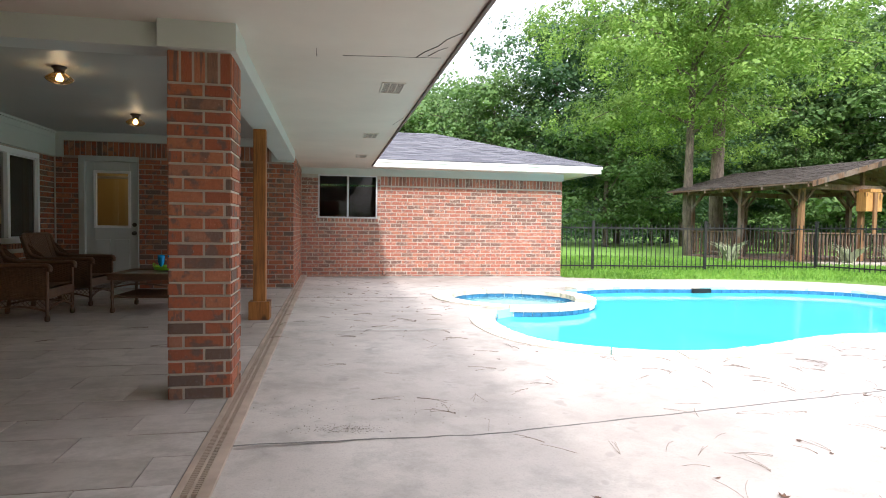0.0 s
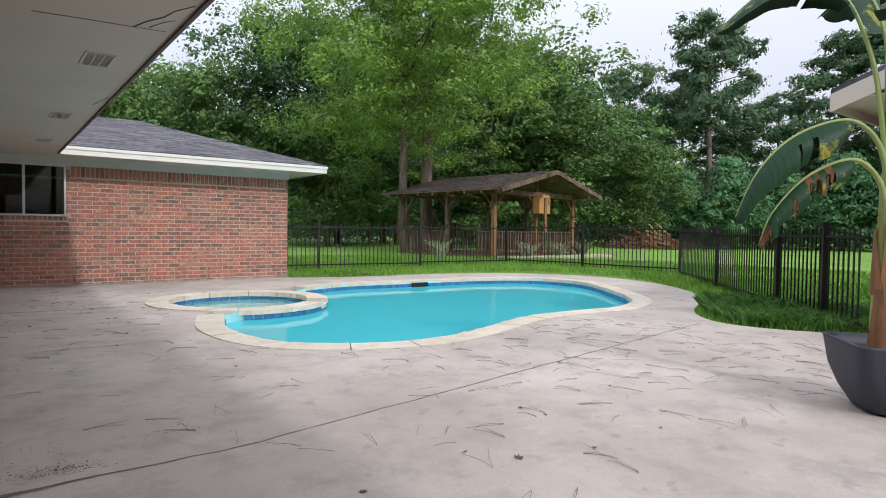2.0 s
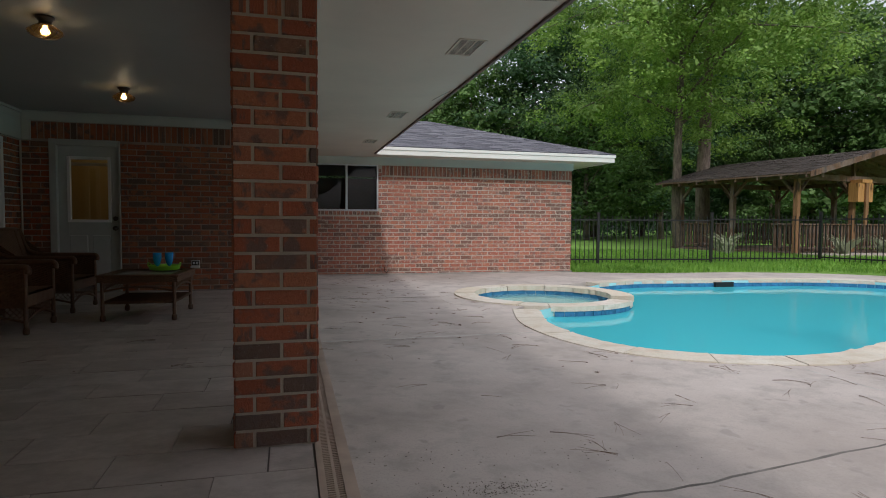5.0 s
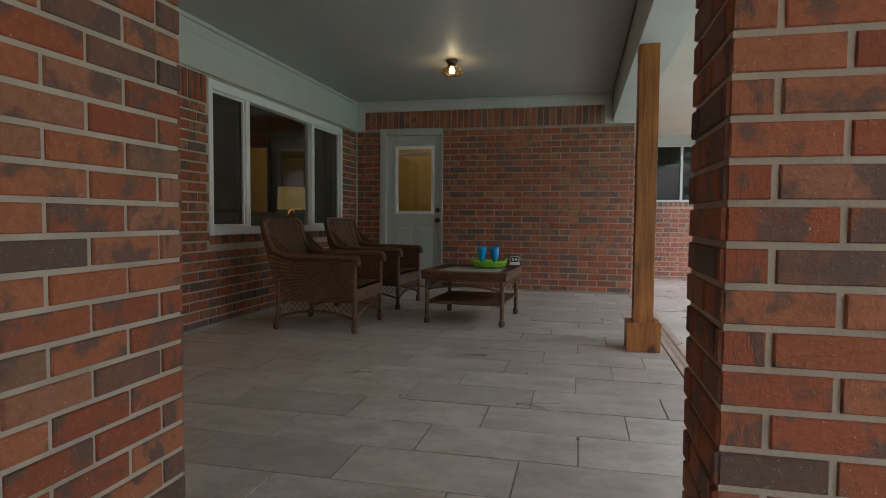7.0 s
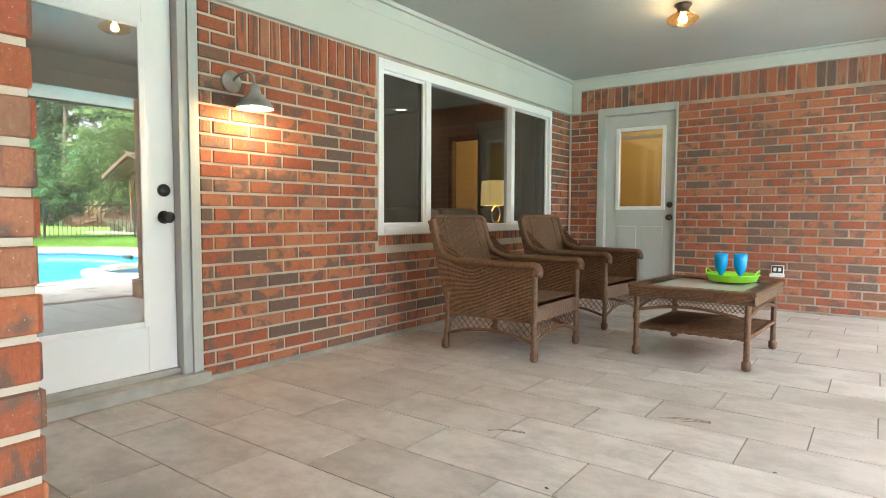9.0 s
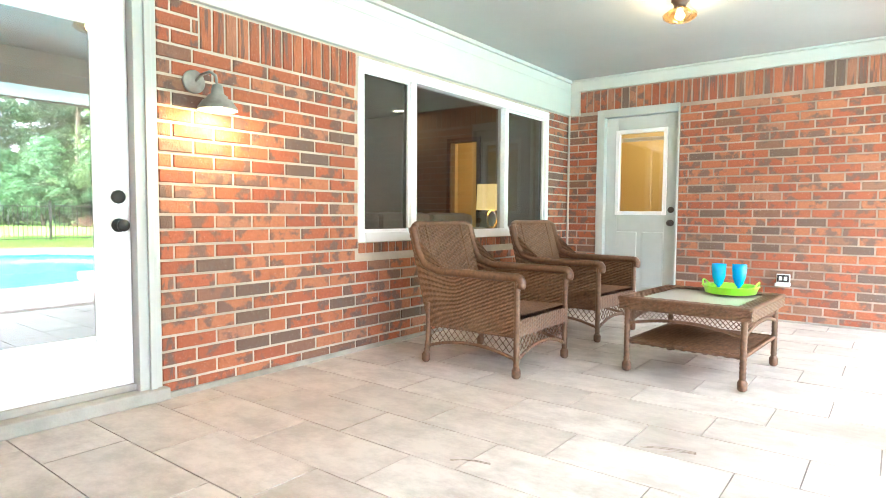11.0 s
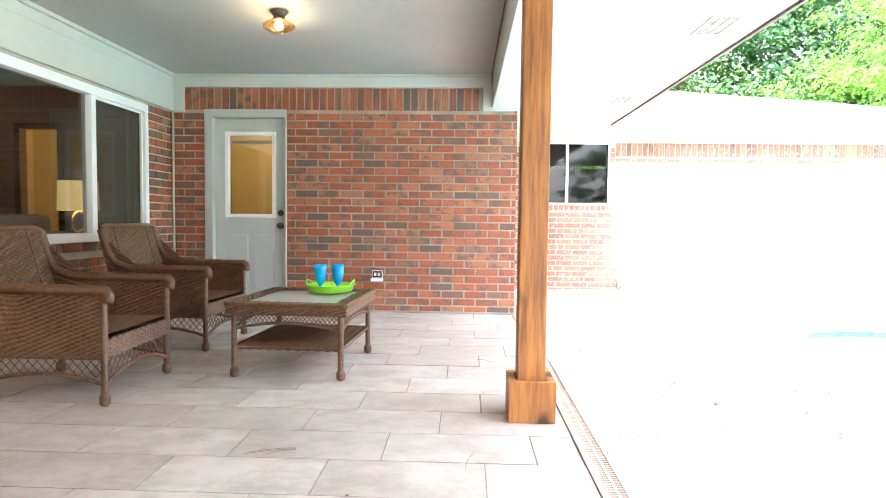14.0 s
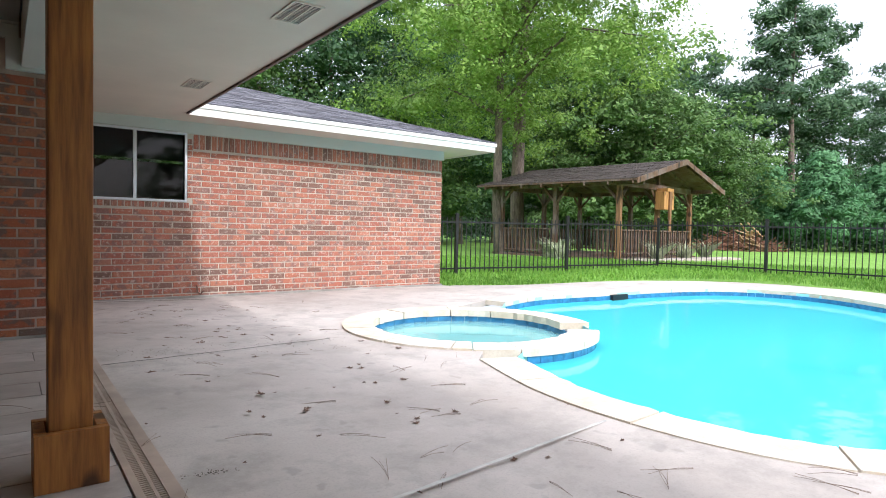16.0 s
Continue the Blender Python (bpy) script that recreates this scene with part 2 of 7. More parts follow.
# ---- building helpers ----
def link_mesh(name, bm, mat, parent=None, label="", smooth=False):
    me = bpy.data.meshes.new(name)
    bm.normal_update()
    bm.to_mesh(me)
    bm.free()
    if smooth:
        me.shade_smooth()
    for q in (mat if isinstance(mat, (list, tuple)) else [mat]):
        me.materials.append(q)
    ob = new(name, me)
    if parent:
        ob.parent = parent
    if label:
        ob["label"] = label
    return ob


def part(name, bm, mat, parent, label="", smooth=False):
    return link_mesh(name, bm, mat, parent, label, smooth)


def thing(name, label, category, m=None, group="", kind=""):
    ob = new(name)
    ob.empty_display_size = 0.1
    if m is not None:
        ob.matrix_basis = m
    return tagged(ob, label, category, group, kind)


def box(bm, x0, x1, y0, y1, z0, z1, m=None):
    vs = [bm.verts.new((x, y, z)) for z in (z0, z1) for y in (y0, y1) for x in (x0, x1)]
    for f in ((0, 2, 3, 1), (4, 5, 7, 6), (0, 1, 5, 4), (2, 6, 7, 3), (1, 3, 7, 5), (0, 4, 6, 2)):
        bm.faces.new([vs[i] for i in f])
    if m is not None:
        bmesh.ops.transform(bm, matrix=m, verts=vs)
    return vs


def boxes(*specs, bevel=0.0):
    bm = bmesh.new()
    for s in specs:
        box(bm, *s)
    if bevel:
        bmesh.ops.bevel(bm, geom=bm.edges[:], offset=bevel, segments=2, affect="EDGES", profile=0.6)
    return bm


def tube(bm, pts, r0, r1=None, sides=8, cap=True):
    """A tapered tube along points."""
    pts = [Vector(p) for p in pts]
    r1 = r0 if r1 is None else r1
    rings, up = [], Vector((0.31, 0.17, 0.93)).normalized()
    for i, p in enumerate(pts):
        d = (pts[min(i + 1, len(pts) - 1)] - pts[max(i - 1, 0)]).normalized()
        a = d.cross(up if abs(d.dot(up)) < 0.95 else Vector((1, 0, 0))).normalized()
        c = d.cross(a)
        r = r0 + (r1 - r0) * i / max(1, len(pts) - 1)
        rings.append([bm.verts.new(p + (a * math.cos(2 * math.pi * k / sides) + c * math.sin(2 * math.pi * k / sides)) * r) for k in range(sides)])
    for a, c in zip(rings, rings[1:]):
        for k in range(sides):
            bm.faces.new((a[k], a[(k + 1) % sides], c[(k + 1) % sides], c[k]))
    if cap:
        bm.faces.new(rings[0][::-1])
        bm.faces.new(rings[-1])
    return bm


def lathe(bm, profile, sides=24, m=None, caps=True):
    """Turn a profile of (radius, height) about z."""
    rings = []
    for r, z in profile:
        rings.append([bm.verts.new((r * math.cos(2 * math.pi * k / sides), r * math.sin(2 * math.pi * k / sides), z)) for k in range(sides)])
    for a, c in zip(rings, rings[1:]):
        for k in range(sides):
            bm.faces.new((a[k], a[(k + 1) % sides], c[(k + 1) % sides], c[k]))
    if caps and profile[0][0] > 1e-4:
        bm.faces.new(rings[0][::-1])
    if caps and profile[-1][0] > 1e-4:
        bm.faces.new(rings[-1])
    if m is not None:
        bmesh.ops.transform(bm, matrix=m, verts=[v for q in rings for v in q])
    return bm


def sheet_face(*p):
    """One pane of glass as a single face, its front towards the viewer's side."""
    bm = bmesh.new()
    bm.faces.new([bm.verts.new(q) for q in p])
    return bm


def pane_x(x, y0, y1, z0, z1):
    return sheet_face((x, y0, z0), (x, y1, z0), (x, y1, z1), (x, y0, z1))


def pane_y(y, x0, x1, z0, z1):
    return sheet_face((x0, y, z0), (x1, y, z0), (x1, y, z1), (x0, y, z1))


# ---- brick walls ----
COURSE, MODULE, JOINT = 0.080, 0.238, 0.0145


def brick_mesh(mat):
    bm = bmesh.new()
    c, d = 0.004, 0.03
    back = [bm.verts.new((x, -d, z)) for x, z in ((-0.5, -0.5), (0.5, -0.5), (0.5, 0.5), (-0.5, 0.5))]
    mid = [bm.verts.new((x, -c, z)) for x, z in ((-0.5, -0.5), (0.5, -0.5), (0.5, 0.5), (-0.5, 0.5))]
    fr = [bm.verts.new((x, 0, z)) for x, z in ((-0.485, -0.46), (0.488, -0.455), (0.483, 0.46), (-0.486, 0.452))]
    for a, b in ((back, mid), (mid, fr)):
        for k in range(4):
            bm.faces.new((a[k], a[(k + 1) % 4], b[(k + 1) % 4], b[k]))
    bm.faces.new(fr)
    bmesh.ops.recalc_face_normals(bm, faces=bm.faces[:])
    me = bpy.data.meshes.new("brick")
    bm.to_mesh(me)
    bm.free()
    me.materials.append(mat)
    return me


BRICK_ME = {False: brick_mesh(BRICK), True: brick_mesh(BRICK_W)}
BRICK_JOBS = []


def brick_face(parent, origin, u, n, length, height, holes=(), soldier=(), rowlock=(), near=None, washed_lit=False, phase=0.0, keep=300):
    """Remember a brick face, laid at the end of the file. holes: (u0, u1, z0, z1). soldier: (u0, u1, z0, z1) upright courses."""
    BRICK_JOBS.append((parent, Vector(origin), Vector(u), Vector(n), length, height, holes, soldier, near, washed_lit, phase, keep))


def lay_bricks():
    rng = random.Random(5)
    for parent, o, u, n, length, height, holes, soldier, near, washed_lit, phase, keep in BRICK_JOBS:
        cells = []
        blocked = list(holes) + list(soldier)
        rows = int(math.floor(height / COURSE + 0.02))
        for r in range(rows):
            z0, z1 = r * COURSE, (r + 1) * COURSE
            spans = [(0.0, length)]
            for a, b, h0, h1 in blocked:
                if z1 > h0 + 0.02 and z0 < h1 - 0.02:
                    spans = [s for p, q in spans for s in ((p, min(q, a)), (max(p, b), q)) if s[1] - s[0] > 0.02]
            for p, q in spans:
                x = p - p % MODULE + (MODULE / 2 if r % 2 else 0.0) + phase
                while x > p:
                    x -= MODULE
                while x < q:
                    a, b = max(x, p), min(x + MODULE, q)
                    if b - a > 0.035:
                        cells.append(((a + b) / 2, (z0 + z1) / 2, b - a - JOINT, COURSE - JOINT))
                    x += MODULE
        for a, b, z0, z1 in soldier:
            k = max(1, round((b - a) / 0.079))
            w = (b - a) / k
            for i in range(k):
                cells.append((a + (i + 0.5) * w, (z0 + z1) / 2, w - JOINT, z1 - z0 - JOINT))
        base = Matrix((( u.x, n.x, 0, 0), (u.y, n.y, 0, 0), (0, 0, 1, 0), (0, 0, 0, 1)))
        place = lambda c: o + u * c[0] + Vector((0, 0, c[1]))
        if near is not None:
            cells.sort(key=lambda c: (place(c) - Vector(near)).length)
        far_v, far_f = [], []
        proto = BRICK_ME[washed_lit]
        pv = np.array([v.co[:] for v in proto.vertices])
        pf = [tuple(f.vertices) for f in proto.polygons]
        for i, c in enumerate(cells):
            p = place(c) + n * rng.uniform(-0.0025, 0.002)
            m = Matrix.Translation(p) @ base @ Matrix.Rotation(rng.uniform(-0.006, 0.006), 4, "Y") @ Matrix.Diagonal((c[2], 1, c[3], 1))
            if i < keep:
                ob = new("brick", proto)
                ob.parent = parent
                ob.matrix_basis = m
            else:
                k = len(far_v)
                mm = np.array(m)
                far_v.extend((pv @ mm[:3, :3].T + mm[:3, 3]).tolist())
                far_f.extend([tuple(k + q for q in f) for f in pf])
        if far_f:
            me = bpy.data.meshes.new("bricks")
            me.from_pydata(far_v, [], far_f)
            me.materials.append(BRICK_W_FAR if washed_lit else BRICK_FAR)
            ob = new("bricks", me)
            ob.parent = parent
            tagged(ob, kind="stuff")


def structure(name, bm, mat, label="", category="", smooth=False):
    ob = link_mesh(name, bm, mat, None, "", smooth)
    return tagged(ob, label, category, "", "structure")


# ---- plan ----
HX, ENDY, WINGY = -4.095, 9.94, 12.62      # house wall, patio end wall, pool-facing wing wall
BX, BY, KY = -2.24, 4.0, 3.82                     # corner of the projecting block (BX, KY), end of the open patio BY
EX, EY, EZ = 0.95, 11.955, 2.30            # eave edges and soffit height
CZ = 2.475                                 # patio ceiling
M = 0.009                                 # mortar recess

# house wall with window and glazed door
WIN = (6.645, 9.456, 0.77, 2.06)
GD = (4.12, 5.23, 0.0, 2.12)
t0 = HX - 0.22
wall_house = structure("wall_house", boxes((t0, HX - M, 5.23, WIN[0], 0, 2.5), (t0, HX - M, WIN[1], ENDY + 0.2, 0, 2.5), (t0, HX - M, WIN[0], WIN[1], 0, WIN[2]),
                                           (t0, HX - M, WIN[0], WIN[1], WIN[3], 2.5), (t0, HX - M, 3.9, 5.23, 2.12, 2.5), (t0, HX - M, 3.9, 4.12, 0, 2.12)), MORTAR)
brick_face(wall_house, (HX, 4.0, 0.0), (0, 1, 0), (1, 0, 0), ENDY - 4.0, 2.08,
           holes=[(0, 1.23, -1, 3), (WIN[0] - 4, WIN[1] - 4, WIN[2], 3)], soldier=[(1.47, WIN[0] - 4.02, 1.843, 2.08), (WIN[0] - 4, WIN[1] - 4, 0.685, 0.77)], near=(-3.0, 4.6, 1.0))
# projecting block
wall_block = structure("wall_block", boxes((BX - 0.22, BX - M, -5.0, KY - M, 0, 2.5), (HX - 0.2, BX - 0.22, KY - 0.22, KY - M, 0, 2.5)), MORTAR)
brick_face(wall_block, (BX, KY, 0.0), (0, -1, 0), (1, 0, 0), 3.0, 2.24, near=(BX, KY, 1.0), phase=0.1)
brick_face(wall_block, (HX, KY, 0.0), (1, 0, 0), (0, 1, 0), BX - HX, 2.24, near=(BX, KY, 1.0), keep=150)
# end wall with grey door
ED = (-3.752, -2.88, 0.0, 2.12)
wall_end = structure("wall_end", boxes((HX - 0.2, ED[0], ENDY + M, ENDY + 0.22, 0, 2.5), (ED[0], ED[1], ENDY + M, ENDY + 0.22, ED[3], 2.5), (ED[1], -0.475 - M, ENDY + M, ENDY + 0.22, 0, 2.5),
                                       (-0.70, -0.475 - M, ENDY + 0.22, WINGY + 0.02, 0, 2.5)), MORTAR_STAINED)
brick_face(wall_end, (HX, ENDY, 0.0), (1, 0, 0), (0, -1, 0), HX * -1 - 0.475, 2.35,
           holes=[(ED[0] - HX, ED[1] - HX, -1, ED[3]), (3.22, 5, 2.105, 3)], soldier=[(0.13, 3.23, 2.103, 2.34)], near=(-2.0, ENDY, 1.0))
brick_face(wall_end, (-0.475, ENDY, 0.0), (0, 1, 0), (1, 0, 0), WINGY - ENDY, 2.24, near=(-0.53, ENDY, 1.0), keep=80)
# wing wall with slider window
WX1 = 5.37
WW = (-0.13, 1.125, 1.225, 2.15)
wall_wing = structure("wall_wing", boxes((-0.70, WW[0], WINGY + M, WINGY + 0.22, -0.1, 2.4), (WW[1], WX1 - M, WINGY + M, WINGY + 0.22, -0.1, 2.4), (WW[0], WW[1], WINGY + M, WINGY + 0.22, -0.1, WW[2]),
                                         (WW[0], WW[1], WINGY + M, WINGY + 0.22, WW[3], 2.4), (WX1 - 0.22, WX1 - M, WINGY + 0.22, 19.0, -0.1, 2.4)), MORTAR)
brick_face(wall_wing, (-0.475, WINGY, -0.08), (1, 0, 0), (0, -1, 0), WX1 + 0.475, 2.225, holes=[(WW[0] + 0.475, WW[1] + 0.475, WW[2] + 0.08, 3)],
           soldier=[(WW[1] + 0.55, WX1 + 0.475, 2.02, 2.225), (WW[0] + 0.44, WW[1] + 0.51, WW[2] - 0.005, WW[2] + 0.08)], near=(1.5, WINGY, 0.8), washed_lit=True)
brick_face(wall_wing, (WX1, WINGY, -0.08), (0, 1, 0), (1, 0, 0), 7.0, 2.2, near=(WX1, WINGY, 1.0), washed_lit=True, keep=60)
foundation = structure("foundation_strip", boxes((-0.47, WX1 + 0.03, WINGY - 0.03, WINGY + 0.02, -0.15, -0.03), (HX, HX + 0.02, 5.23, ENDY, -0.1, 0.028), (HX, -0.475, ENDY - 0.02, ENDY + 0.01, -0.1, 0.02)), rough_paint("grey_footing", (0.38, 0.36, 0.32), 0.9, 0.2, 3, 60, 0.5))

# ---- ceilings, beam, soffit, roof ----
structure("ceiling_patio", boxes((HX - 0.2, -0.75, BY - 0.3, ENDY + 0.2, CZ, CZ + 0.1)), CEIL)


def prism(quads):
    """Slab pieces: each quad of four top-view corners (x, y, z) is given a thickness upwards."""
    bm = bmesh.new()
    for q, h in quads:
        a = [bm.verts.new(p) for p in q]
        b = [bm.verts.new((p[0], p[1], p[2] + h)) for p in q]
        bm.faces.new(a[::-1])
        bm.faces.new(b)
        for k in range(4):
            bm.faces.new((a[k], a[(k + 1) % 4], b[(k + 1) % 4], b[k]))
    bmesh.ops.recalc_face_normals(bm, faces=bm.faces[:])
    return bm


SI = 2.28  # soffit height at the beam
# the run south to y=-5 is unseen, lengthened to keep light off the patio
structure("ceiling_soffit", prism([(((-0.5, -5.0, SI), (EX, -5.0, EZ), (EX, WINGY + 0.1, EZ), (-0.5, WINGY + 0.1, SI)), 0.03),
                                   (((-2.6, -5.0, SI), (-0.5, -5.0, SI), (-0.5, BY - 0.35, SI), (-2.6, BY - 0.35, SI)), 0.03),
                                   (((EX, EY, EZ), (5.96, EY, EZ), (5.96, WINGY + 0.1, EZ), (EX, WINGY + 0.1, EZ)), 0.03),
                                   (((5.3, WINGY + 0.1, EZ), (5.96, WINGY + 0.1, EZ), (5.96, 19, EZ), (5.3, 19, EZ)), 0.03)]), SOFFIT)
structure("frieze_board", boxes((1.137, WX1 + 0.02, WINGY - 0.02, WINGY + 0.05, 2.147, EZ + 0.02), (-0.475, 1.137, WINGY - 0.018, WINGY + 0.05, 2.155, 2.34), (WX1 - 0.05, WX1 + 0.02, WINGY + 0.05, 19, 2.147, EZ + 0.02)), BAND)
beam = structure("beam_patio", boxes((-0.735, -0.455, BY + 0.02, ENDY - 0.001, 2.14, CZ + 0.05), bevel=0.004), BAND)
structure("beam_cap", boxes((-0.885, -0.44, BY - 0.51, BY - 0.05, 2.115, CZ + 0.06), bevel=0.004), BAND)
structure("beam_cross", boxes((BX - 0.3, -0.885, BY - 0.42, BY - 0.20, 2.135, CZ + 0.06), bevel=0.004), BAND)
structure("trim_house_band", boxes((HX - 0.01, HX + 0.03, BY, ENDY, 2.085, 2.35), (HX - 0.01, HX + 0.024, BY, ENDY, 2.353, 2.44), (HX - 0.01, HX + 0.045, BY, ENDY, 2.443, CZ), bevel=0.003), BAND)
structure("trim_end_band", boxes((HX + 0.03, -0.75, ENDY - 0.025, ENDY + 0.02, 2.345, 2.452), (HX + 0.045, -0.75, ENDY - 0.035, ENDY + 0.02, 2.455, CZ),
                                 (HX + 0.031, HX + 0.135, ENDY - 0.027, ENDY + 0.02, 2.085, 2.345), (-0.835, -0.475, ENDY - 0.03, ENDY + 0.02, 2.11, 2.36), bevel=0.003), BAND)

SHINGLE = rough_paint("asphalt_shingle", (0.115, 0.11, 0.13), 0.95, 0.25, 9, 150, 0.8)


def shingle_material():
    m = material("grey_asphalt_shingle", (0.1, 0.1, 0.12), 0.95)
    n, l, b = nodes_of(m)
    rnd = n.new("ShaderNodeNewGeometry").outputs["Random Per Island"]
    c = ramp(n, l, rnd, [(0.0, (0.10, 0.098, 0.115)), (0.5, (0.15, 0.147, 0.165)), (1.0, (0.205, 0.20, 0.215))])
    g = noise_of(n, l, 60, 4, 0.7)
    l.new(mix(n, l, ramp(n, l, g, [(0.3, 0.5), (0.6, 0.0)]), c, (0.05, 0.05, 0.06)), b.inputs["Base Color"])
    bump(n, l, b, g, 0.6, 0.006)
    return m


SHINGLES = shingle_material()


def roof_slope(parent, base0, base1, top0, top1, course=0.14, tab=0.3, mat=SHINGLES, seed=1):
    """Lapped shingle tabs on a slope between an eave line and a ridge line."""
    rng = random.Random(seed)
    b0, b1, q0, q1 = map(Vector, (base0, base1, top0, top1))
    rows = max(2, int(((q0 + q1) / 2 - (b0 + b1) / 2).length / course))
    nrm = (b1 - b0).cross(q0 - b0 if (q0 - b0).length > 0.1 else q1 - b0).normalized()
    if nrm.z < 0:
        nrm = -nrm
    vs, fs = [], []
    for r in range(rows):
        f0, f1 = r / rows, min(1.0, (r + 1.25) / rows)
        lo0, lo1, hi0, hi1 = b0.lerp(q0, f0), b1.lerp(q1, f0), b0.lerp(q0, f1), b1.lerp(q1, f1)
        k = max(1, int((lo1 - lo0).length / tab))
        cut = [0.0] + sorted(min(0.999, max(0.001, (i + rng.uniform(-0.3, 0.3) + 0.5 * (r % 2)) / k)) for i in range(1, k)) + [1.0]
        for a, c in zip(cut, cut[1:]):
            h = rng.choice((0.006, 0.009, 0.014))
            w = len(vs)
            low = [lo0.lerp(lo1, a), lo0.lerp(lo1, c)]
            high = [hi0.lerp(hi1, c), hi0.lerp(hi1, a)]
            vs += [low[0] + nrm * h, low[1] + nrm * h, high[0] + nrm * 0.002, high[1] + nrm * 0.002, low[0] - nrm * 0.004, low[1] - nrm * 0.004]
            fs += [(w, w + 1, w + 2, w + 3), (w + 4, w + 5, w + 1, w)]
    me = bpy.data.meshes.new("shingles")
    me.from_pydata([tuple(v) for v in vs], [], fs)
    me.materials.append(mat)
    ob = new("shingles", me)
    ob.parent = parent
    return tagged(ob, kind="stuff")


# wing hip roof and the patio roof that runs into it
RZ = EZ + 0.11
RTOP = 3.60
# patio slope lengthened unseen to y=-5, to block light
roof = structure("roof_house", prism([(((EX + 0.02, EY, RZ), (5.98, EY, RZ), (2.95, 16.0, RTOP), (-4.0, 16.0, RTOP)), 0.03), (((5.98, EY, RZ), (5.98, 19, RZ), (2.95, 19, RTOP), (2.95, 16.0, RTOP)), 0.03),
                                      (((EX + 0.02, -5.0, RZ), (EX + 0.02, EY, RZ), (-4.2, 16.0, RTOP), (-4.2, -5.0, RTOP)), 0.03)]), SHINGLE)
roof_slope(roof, (EX + 0.0, EY - 0.03, RZ + 0.035), (6.01, EY - 0.03, RZ + 0.035), (-1.0, 16.0, RTOP + 0.035), (2.95, 16.0, RTOP + 0.035), seed=3)
roof_slope(roof, (6.01, EY - 0.03, RZ + 0.035), (6.01, 19, RZ + 0.035), (2.95, 16.0, RTOP + 0.035), (2.95, 19, RTOP + 0.035), seed=4)
structure("fascia_wing", boxes((EX + 0.03, 5.99, EY - 0.025, EY, EZ - 0.02, RZ - 0.005), (EX + 0.03, 6.01, EY - 0.045, EY - 0.02, RZ - 0.035, RZ + 0.02), (5.96, 5.985, EY, 19, EZ - 0.02, RZ), bevel=0.003), FASCIA)
structure("fascia_patio", boxes((EX, EX + 0.025, -5.0, EY - 0.03, EZ - 0.02, RZ), bevel=0.003), rough_paint("brown_fascia_edge", (0.16, 0.12, 0.10), 0.7, 0.1, 3, 60, 0.1))

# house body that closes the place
# ceiling and partition added to keep sky light from the wing window
structure("ceiling_wing_added", boxes((-0.69, WX1 - 0.23, WINGY + 0.23, 18.8, 2.36, 2.40)), CEIL)
structure("wall_wing_added", boxes((-0.68, -0.60, WINGY + 0.23, 18.8, 0, 2.355)), ROOM)
# unseen end wall, added to stop light entering the patio from the south
structure("wall_south_unseen", boxes((BX - 0.2, 0.6, -5.2, -5.0, -0.1, 2.27)), rough_paint("unseen_wall_brick", (0.30, 0.12, 0.08), 0.9, 0.1, 3, 60, 0.2))
structure("wall_closing", boxes((-9.0, BX - 0.22, -5.2, -5.0, 0, 2.5), (-9.2, -9.0, -5.2, 19, 0, 2.5), (-9.0, WX1, 18.8, 19.0, 0, 2.3)), rough_paint("house_brick_plain", (0.30, 0.12, 0.08), 0.9, 0.1, 3, 60, 0.2))
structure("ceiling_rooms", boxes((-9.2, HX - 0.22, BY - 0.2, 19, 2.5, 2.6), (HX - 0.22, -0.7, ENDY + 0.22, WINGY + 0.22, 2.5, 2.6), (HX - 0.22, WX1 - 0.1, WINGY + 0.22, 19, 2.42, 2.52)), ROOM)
structure("floor_rooms", boxes((-9.2, HX - 0.22, BY - 0.2, 19, -0.1, 0.02), (HX - 0.22, -0.7, ENDY + 0.22, WINGY + 0.22, -0.1, 0.02), (HX - 0.22, WX1 - 0.22, WINGY + 0.22, 19, -0.1, 0.02)), rough_paint("room_carpet", (0.25, 0.2, 0.15), 0.9, 0.1, 3, 90, 0.3))
# ---- pool shape ----
POOL_CTRL = [(2.38, 7.55), (2.12, 6.7), (2.10, 6.0), (2.26, 5.42), (2.68, 4.98), (3.55, 4.70), (4.48, 4.92), (5.45, 5.26), (6.5, 5.30), (7.45, 5.24), (8.4, 5.66), (9.35, 6.7), (10.35, 8.25), (10.25, 9.45), (9.25, 10.15), (7.2, 10.42), (5.7, 10.53), (4.72, 10.22)]
SPA = Vector((3.07, 8.97))
SPA_IN, SPA_OUT = 1.04, 1.30


def spline(ctrl, per=8):
    out = []
    for i in range(len(ctrl) - 1):
        p = [Vector(ctrl[max(0, min(len(ctrl) - 1, i + k))]) for k in (-1, 0, 1, 2)]
        for s in range(per):
            t = s / per
            out.append(0.5 * (2 * p[1] + (p[2] - p[0]) * t + (2 * p[0] - 5 * p[1] + 4 * p[2] - p[3]) * t * t + (3 * p[1] - p[0] - 3 * p[2] + p[3]) * t ** 3))
    out.append(Vector(ctrl[-1]))
    return out


def arc(c, r, a0, a1, k):
    return [c + Vector((math.cos(radians(a0 + (a1 - a0) * i / k)), math.sin(radians(a0 + (a1 - a0) * i / k)))) * r for i in range(k + 1)]


